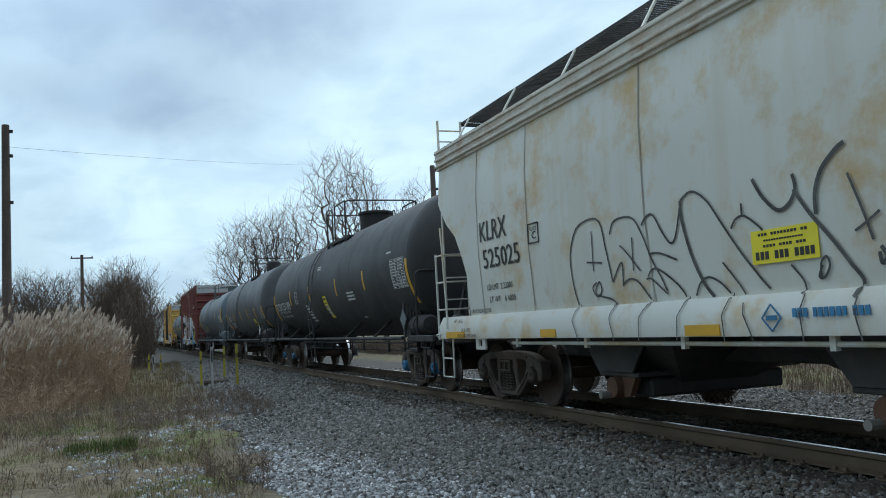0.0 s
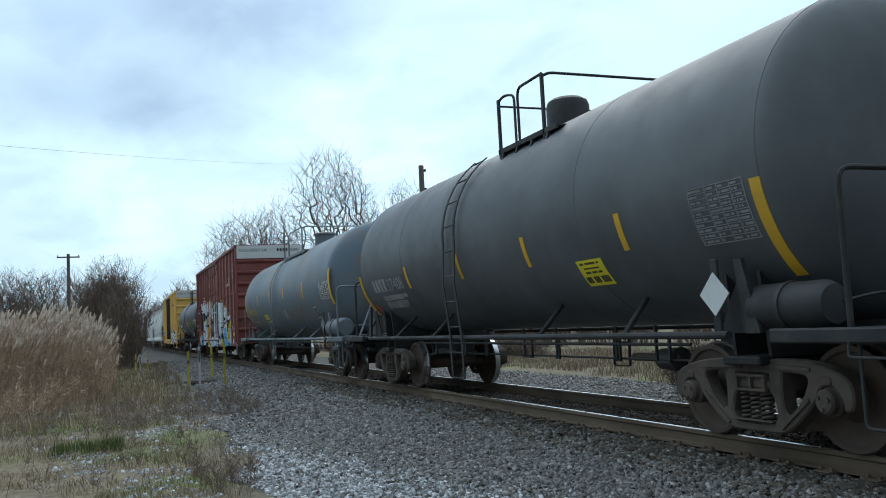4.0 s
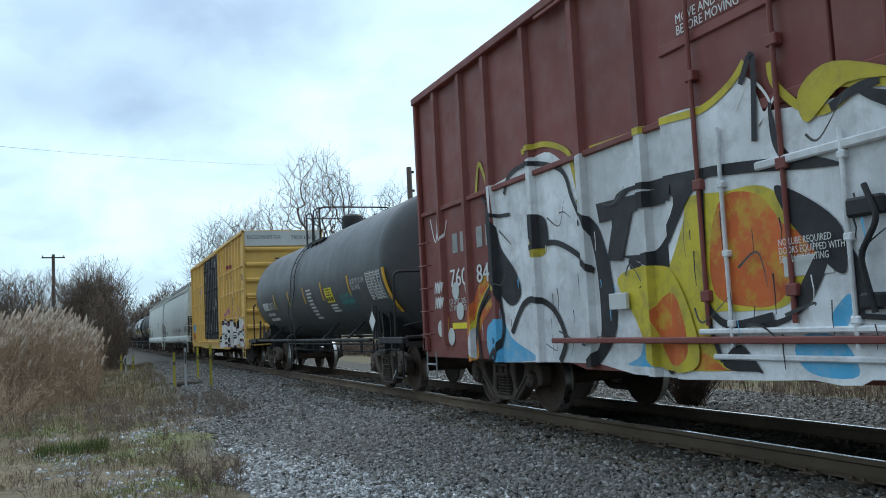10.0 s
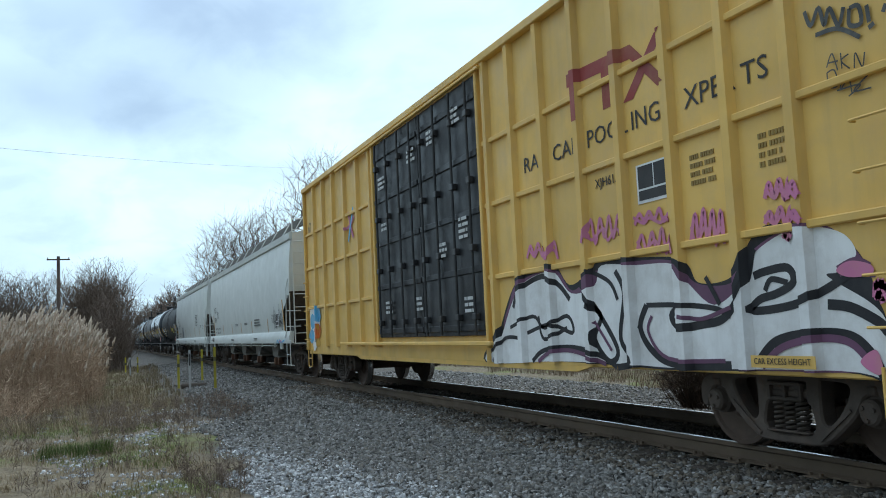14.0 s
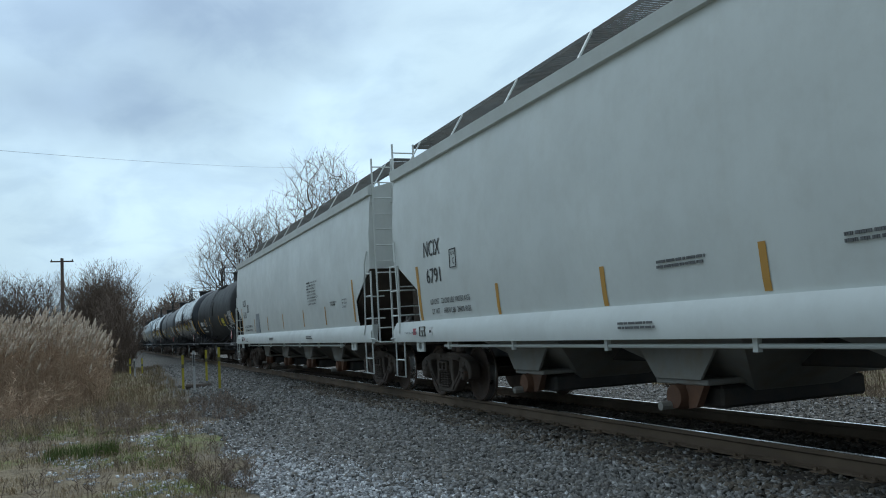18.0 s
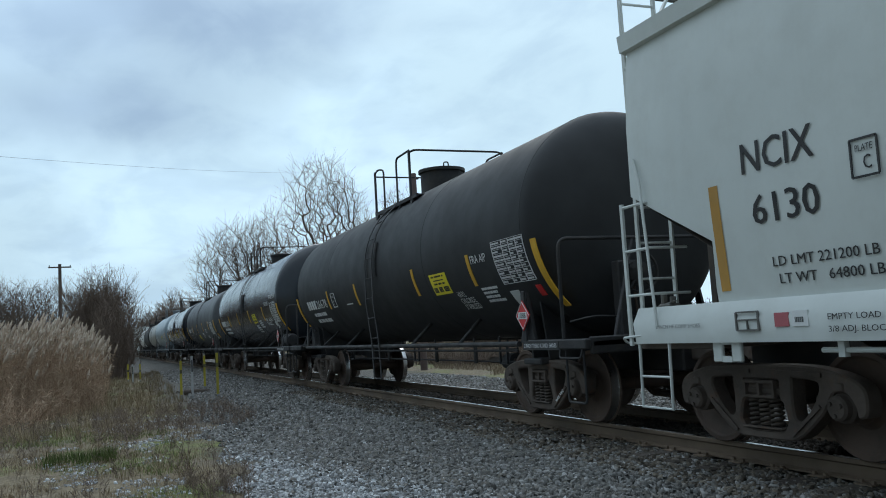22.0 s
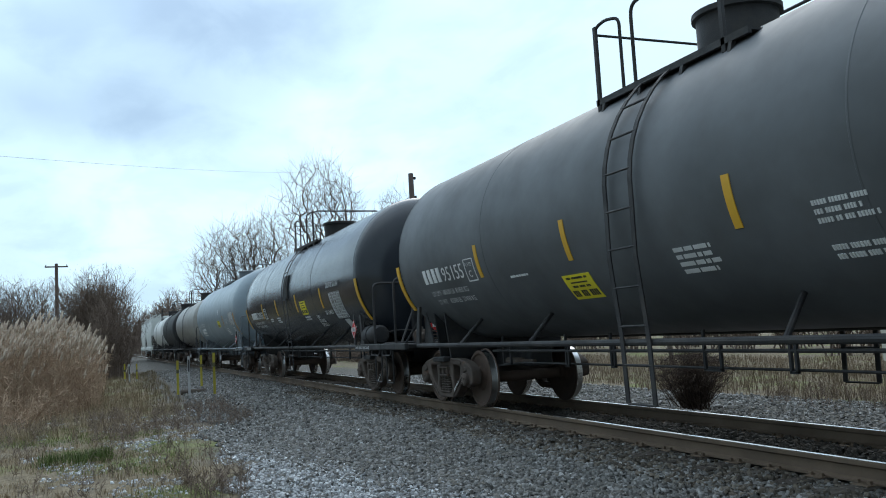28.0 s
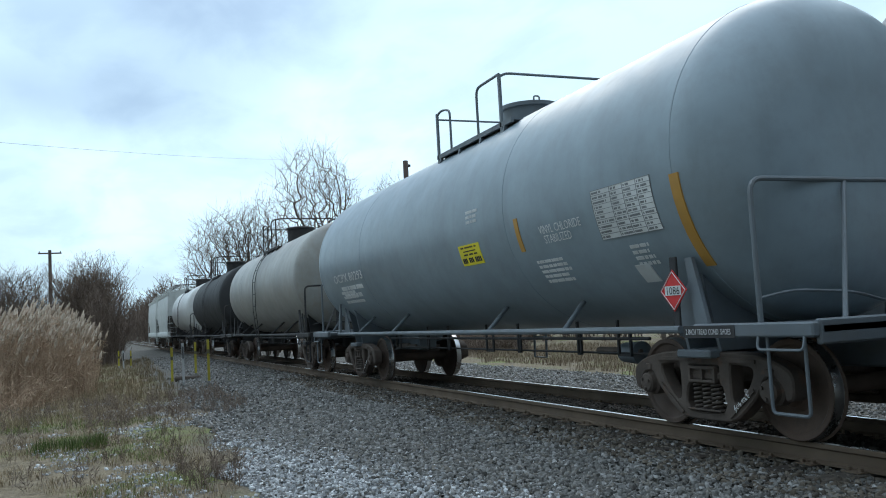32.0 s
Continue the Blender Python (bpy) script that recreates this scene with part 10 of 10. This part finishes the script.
blades("dry_grass", "tall dry grass along the foot of the reeds", scatter(1500, -34, -19, -8, 2.3, 7, lambda x, y: y < 0.6 + 0.07 * (-x - 18)), 0.12, 0.36, 0.01, DRY, 8, 0.7)
blades("dry_grass", "rough grass strip between the posts and the ballast", scatter(1100, -62, -24, -0.5, 3.6, 9, lambda x, y: y < 2.2 + 0.03 * (-x - 24)), 0.10, 0.30, 0.014, [(0.19, 0.14, 0.088), (0.29, 0.22, 0.145), (0.16, 0.15, 0.07)], 10, 0.6)
blades("field_grass", "tawny dead grass covering the field beyond the track", scatter(5200, -44, -2, 12.9, 26, 11, lambda x, y: y > 13.2 - 0.10 * (x + 13) + noise.noise((x * 0.4, y * 0.4, 5))), 0.10, 0.30, 0.02, [(0.17, 0.125, 0.085), (0.25, 0.19, 0.13), (0.31, 0.245, 0.175)], 12, 0.6, 6, 0.12)


def weeds():
    """Dead brown weed stalks standing in the gravel's edge."""
    segs = []
    rnd = random.Random(23)
    pts = scatter(210, -24.5, -18, -0.2, 3.0, 24) + scatter(34, -11.6, -9.8, 0.9, 1.7, 25) + scatter(60, -18, -11, -1.5, 1.7, 26) + scatter(60, -15, -10, 12, 15, 27) + scatter(120, -24, -18, -4, 0.5, 28)
    for x, y in pts:
        z = ground_z(x, y)
        for _ in range(3):
            p = Vector((x + rnd.gauss(0, 0.05), y + rnd.gauss(0, 0.05), z))
            d = Vector((rnd.gauss(0, 0.2), rnd.gauss(0, 0.2), 1)).normalized()
            h = rnd.uniform(0.10, 0.32)
            for i in range(3):
                q = p + d * h / 3
                segs.append((*p, *q, 0.004, 0.003))
                for _k in range(2):
                    a = rnd.uniform(0, 6.283)
                    segs.append((*q, *(q + Vector((math.cos(a) * 0.06, math.sin(a) * 0.06, rnd.uniform(0.0, 0.09)))), 0.003, 0.004))
                p = q
    v, f = tubes(segs, 3)
    tagged(new("dead_weeds", mesh_np("dead_weeds", v, f, per_piece("dead_weed", [(0.13, 0.095, 0.074), (0.22, 0.165, 0.13), (0.31, 0.245, 0.195)], 0.95, bump=0))), "dark brown dead weed stalks", "weeds", kind="stuff")


weeds()


def shrub(x, y, w, h, seed, label):
    rnd = random.Random(seed)
    segs = []
    z = ground_z(x, y)
    for _ in range(260):
        p = Vector((x + rnd.gauss(0, 0.12), y + rnd.gauss(0, 0.12), z))
        a = rnd.uniform(0, 6.283)
        d = Vector((math.cos(a) * rnd.uniform(0, 0.9), math.sin(a) * rnd.uniform(0, 0.9), rnd.uniform(0.5, 1.1))).normalized()
        for i in range(4):
            q = p + d * h * 0.27
            segs.append((*p, *q, 0.010 - 0.002 * i, 0.008 - 0.002 * i))
            for _k in range(3):
                e = q + Vector((rnd.gauss(0, 0.10), rnd.gauss(0, 0.10), rnd.uniform(-0.02, 0.15)))
                segs.append((*q, *e, 0.006, 0.003))
            p = q
            d = (d + Vector((rnd.gauss(0, 0.12), rnd.gauss(0, 0.12), 0.12))).normalized()
    v, f = tubes(segs, 3)
    tagged(new("shrub", mesh_np("shrub", v, f, per_piece("shrub_twig", [(0.05, 0.035, 0.028), (0.085, 0.058, 0.045), (0.12, 0.085, 0.065)], 0.95, bump=0))), label, "shrub")


shrub(-13.9, 10.7, 1.0, 1.0, 40, "round dark brown leafless shrub on the far ballast edge")

# ---- marker posts ----
POST_Y = mat("faded_yellow_plastic", (0.42, 0.36, 0.035), 0.6, 0, 0.25, (0.25, 0.2, 0.05), 0.5, bump=0.1)
POST_W = mat("weathered_white_post", (0.40, 0.41, 0.41), 0.6, 0, 0.15, (0.3, 0.28, 0.25), 0.5, bump=0.1)


def marker_post(x, y, h, m, label, lean=0.0, w=0.075):
    z = ground_z(x, y) - 0.05
    e = new("marker_post")
    e.matrix_basis = pose(x, y, z, 0, lean, 0)
    g = Mesh().prism([(-w / 2, -0.012), (w / 2, -0.012), (w / 2, 0.0), (w * 0.25, 0.022), (-w * 0.25, 0.022), (-w / 2, 0.0)], 0, h, "xy")
    g.moved(Matrix.Rotation(radians(90), 4, "Z"))
    part("blade", g, m, e)
    part("foot", Mesh().box(-0.03, 0.03, -0.035, 0.035, 0, 0.18, 0.01), mat("dull_galvanised", (0.3, 0.31, 0.31), 0.5, 0.6, bump=0.1), e)
    if m is POST_Y:
        part("band", Mesh().box(-0.016, 0.026, -w / 2 - 0.003, w / 2 + 0.003, h - 0.42, h - 0.30), mat("band_dark", (0.12, 0.11, 0.05), 0.6), e)
    else:
        part("slot", Mesh().box(0.020, 0.026, -0.02, 0.02, h - 0.5, h - 0.12), BLACKP, e, smooth=False)
    tagged(e, label, "post", "trackside marker posts")


for x, y, h, m, lab in ((-28.8, 2.65, 1.42, POST_W, "tall white slotted marker post"), (-29.9, 2.39, 1.30, POST_Y, "faded yellow marker post"), (-32.2, 3.39, 1.28, POST_Y, "faded yellow marker post"), (-26.9, 3.21, 1.42, POST_Y, "faded yellow marker post"),
                        (-46.7, 1.39, 1.05, POST_W, "distant white marker post"), (-50, 1.25, 1.0, POST_Y, "distant yellow marker post"), (-49, 1.83, 1.0, POST_Y, "distant yellow marker post")):
    marker_post(x, y, h, m, lab, random.Random(int(h * 1000 + x)).uniform(-2.5, 2.5))
part_log = part("log", Mesh().lathe([(-0.45, 0.05), (-0.43, 0.10), (0.4, 0.09), (0.43, 0.05)], 10, "x").moved(pose(-31.0, 3.0, -0.33, 0, 0, 70)), BARK)
tagged(part_log, "dark fallen log lying by the posts", "log")

# ---- utility poles and wire ----
WOODP = mat("weathered_pole_wood", (0.115, 0.085, 0.075), 0.9, 0, 0.25, (0.07, 0.05, 0.045), 0.4, streak=0.3, streak_col=(0.16, 0.13, 0.11), bump=0.4, bump_scale=30)


def utility_pole(x, y, h, r, label, arm=None, lean=(0, 0)):
    e = new("utility_pole")
    e.matrix_basis = pose(x, y, ground_z(x, y) - 0.1, *lean)
    part("pole", Mesh().lathe([(0, r), (h * 0.5, r * 0.86), (h - 0.03, r * 0.72), (h, r * 0.6)], 14, "z"), WOODP, e)
    if arm:
        part("crossarm", Mesh().box(-0.05, 0.05, -arm / 2, arm / 2, h - 0.38, h - 0.25, 0.01), WOODP, e)
        for y0 in (-arm / 2 + 0.1, arm / 2 - 0.1):
            part("insulator", Mesh().lathe([(h - 0.25, 0.03), (h - 0.18, 0.05), (h - 0.1, 0.03)], 8, "z", (0, y0, 0)), DARK, e)
    else:
        for z in (h - 0.25, h - 1.2, h - 3.0):
            part("bracket", Mesh().box(-0.05, 0.05, r * 0.6, r * 0.6 + 0.14, z - 0.06, z + 0.06, 0.01), DARK, e)
    tagged(e, label, "pole", "utility poles")


utility_pole(-36, -4.1, 10.4, 0.19, "tall weathered wooden utility pole", None, (0, 0.4, 0))
utility_pole(-90, -3.7, 10.5, 0.20, "wooden utility pole with one crossarm", 2.05)
utility_pole(-40, 14.7, 9.95, 0.18, "bare wooden pole behind the track")
_w = Mesh().pipe([(-36 - 60 * t, -4.0 + 29.5 * t, 8.9 + 11.6 * t - 4 * 0.35 * t * (1 - t)) for t in [k / 24 for k in range(25)]], 0.0055, 5)
tagged(part("overhead_wire", _w, DARK), "thin overhead wire crossing the sky", "wire")

# ---- the building beyond the track ----
def building():
    CLAD = mat("pale_beige_cladding", (0.42, 0.40, 0.35), 0.6, 0, 0.12, (0.3, 0.27, 0.22), 0.3, streak=0.2, streak_col=(0.28, 0.25, 0.2), bump=0.08)
    FASC = mat("grey_white_fascia", (0.55, 0.56, 0.57), 0.5, 0, 0.1, (0.35, 0.33, 0.3), 0.3, bump=0.05)
    GLAZ = mat("grey_window_glass", (0.30, 0.36, 0.40), 0.12, 0, 0.15, (0.2, 0.2, 0.2), 0.2, bump=0.02)
    e = new("industrial_building")
    a = 142.2
    # its long wall runs off at an angle to the line
    e.matrix_basis = pose(-16.56, 20.29, -0.5, 0, 0, a)
    X0, X1, H, D = -14.0, 5.2, 9.1, 9.0
    part("wall", Mesh().box(X0, X1, -D, -0.02, 0, H - 0.1), CLAD, e, smooth=False)
    part("fascia", Mesh().box(X0 - 0.2, X1 + 0.2, -D - 0.2, 0.12, H - 0.55, H, 0.02), FASC, e)
    part("roof", Mesh().box(X0, X1, -D, 0.0, H, H + 0.08), DARK, e, smooth=False)
    for zc, hh in ((H - 1.15, 0.95), (H - 4.1, 0.95)):
        for k in range(12):
            x = X1 - 0.7 - 1.5 * k
            w = part("window", Mesh().box(x - 0.66, x + 0.66, -0.03, 0.03, zc - hh / 2, zc + hh / 2), FASC, e, smooth=False)
            part("pane", Mesh().box(x - 0.60, x + 0.60, 0.02, 0.04, zc - hh / 2 + 0.05, zc + hh / 2 - 0.05), GLAZ, w, smooth=False)
    for z in (H - 2.1, H - 2.6, H - 3.2):
        part("cladding_joint", Mesh().box(X0, X1, -0.02, 0.015, z - 0.03, z + 0.03), DARK, e, smooth=False)
    tagged(e, "pale clad industrial building with a row of windows", "building")


building()


# ---- motion ----
def motions():
    for car, u in CARS:
        walk(car, [(t, pose(d - u, TRACK_Y, 0)) for t, d in enumerate(ROLLED)])
    # wheels turn as the train rolls; all wheelsets at the same place in their bogie share one run of keys
    first = {}
    for ob, a in WHEELSETS:
        if a not in first:
            rows = []
            for k in range(481):
                t = k / 15
                d = float(np.interp(t, range(33), ROLLED))
                rows.append((t, pose(a, 0, 0.457, 0, math.degrees(d / 0.457) % 360, 0)))
            walk(ob, rows)
            first[a] = ob.animation_data
        else:
            ob.rotation_mode = "QUATERNION"
            keys = ob.animation_data_create()
            keys.action = first[a].action
            keys.action_slot = first[a].action_slot


motions()
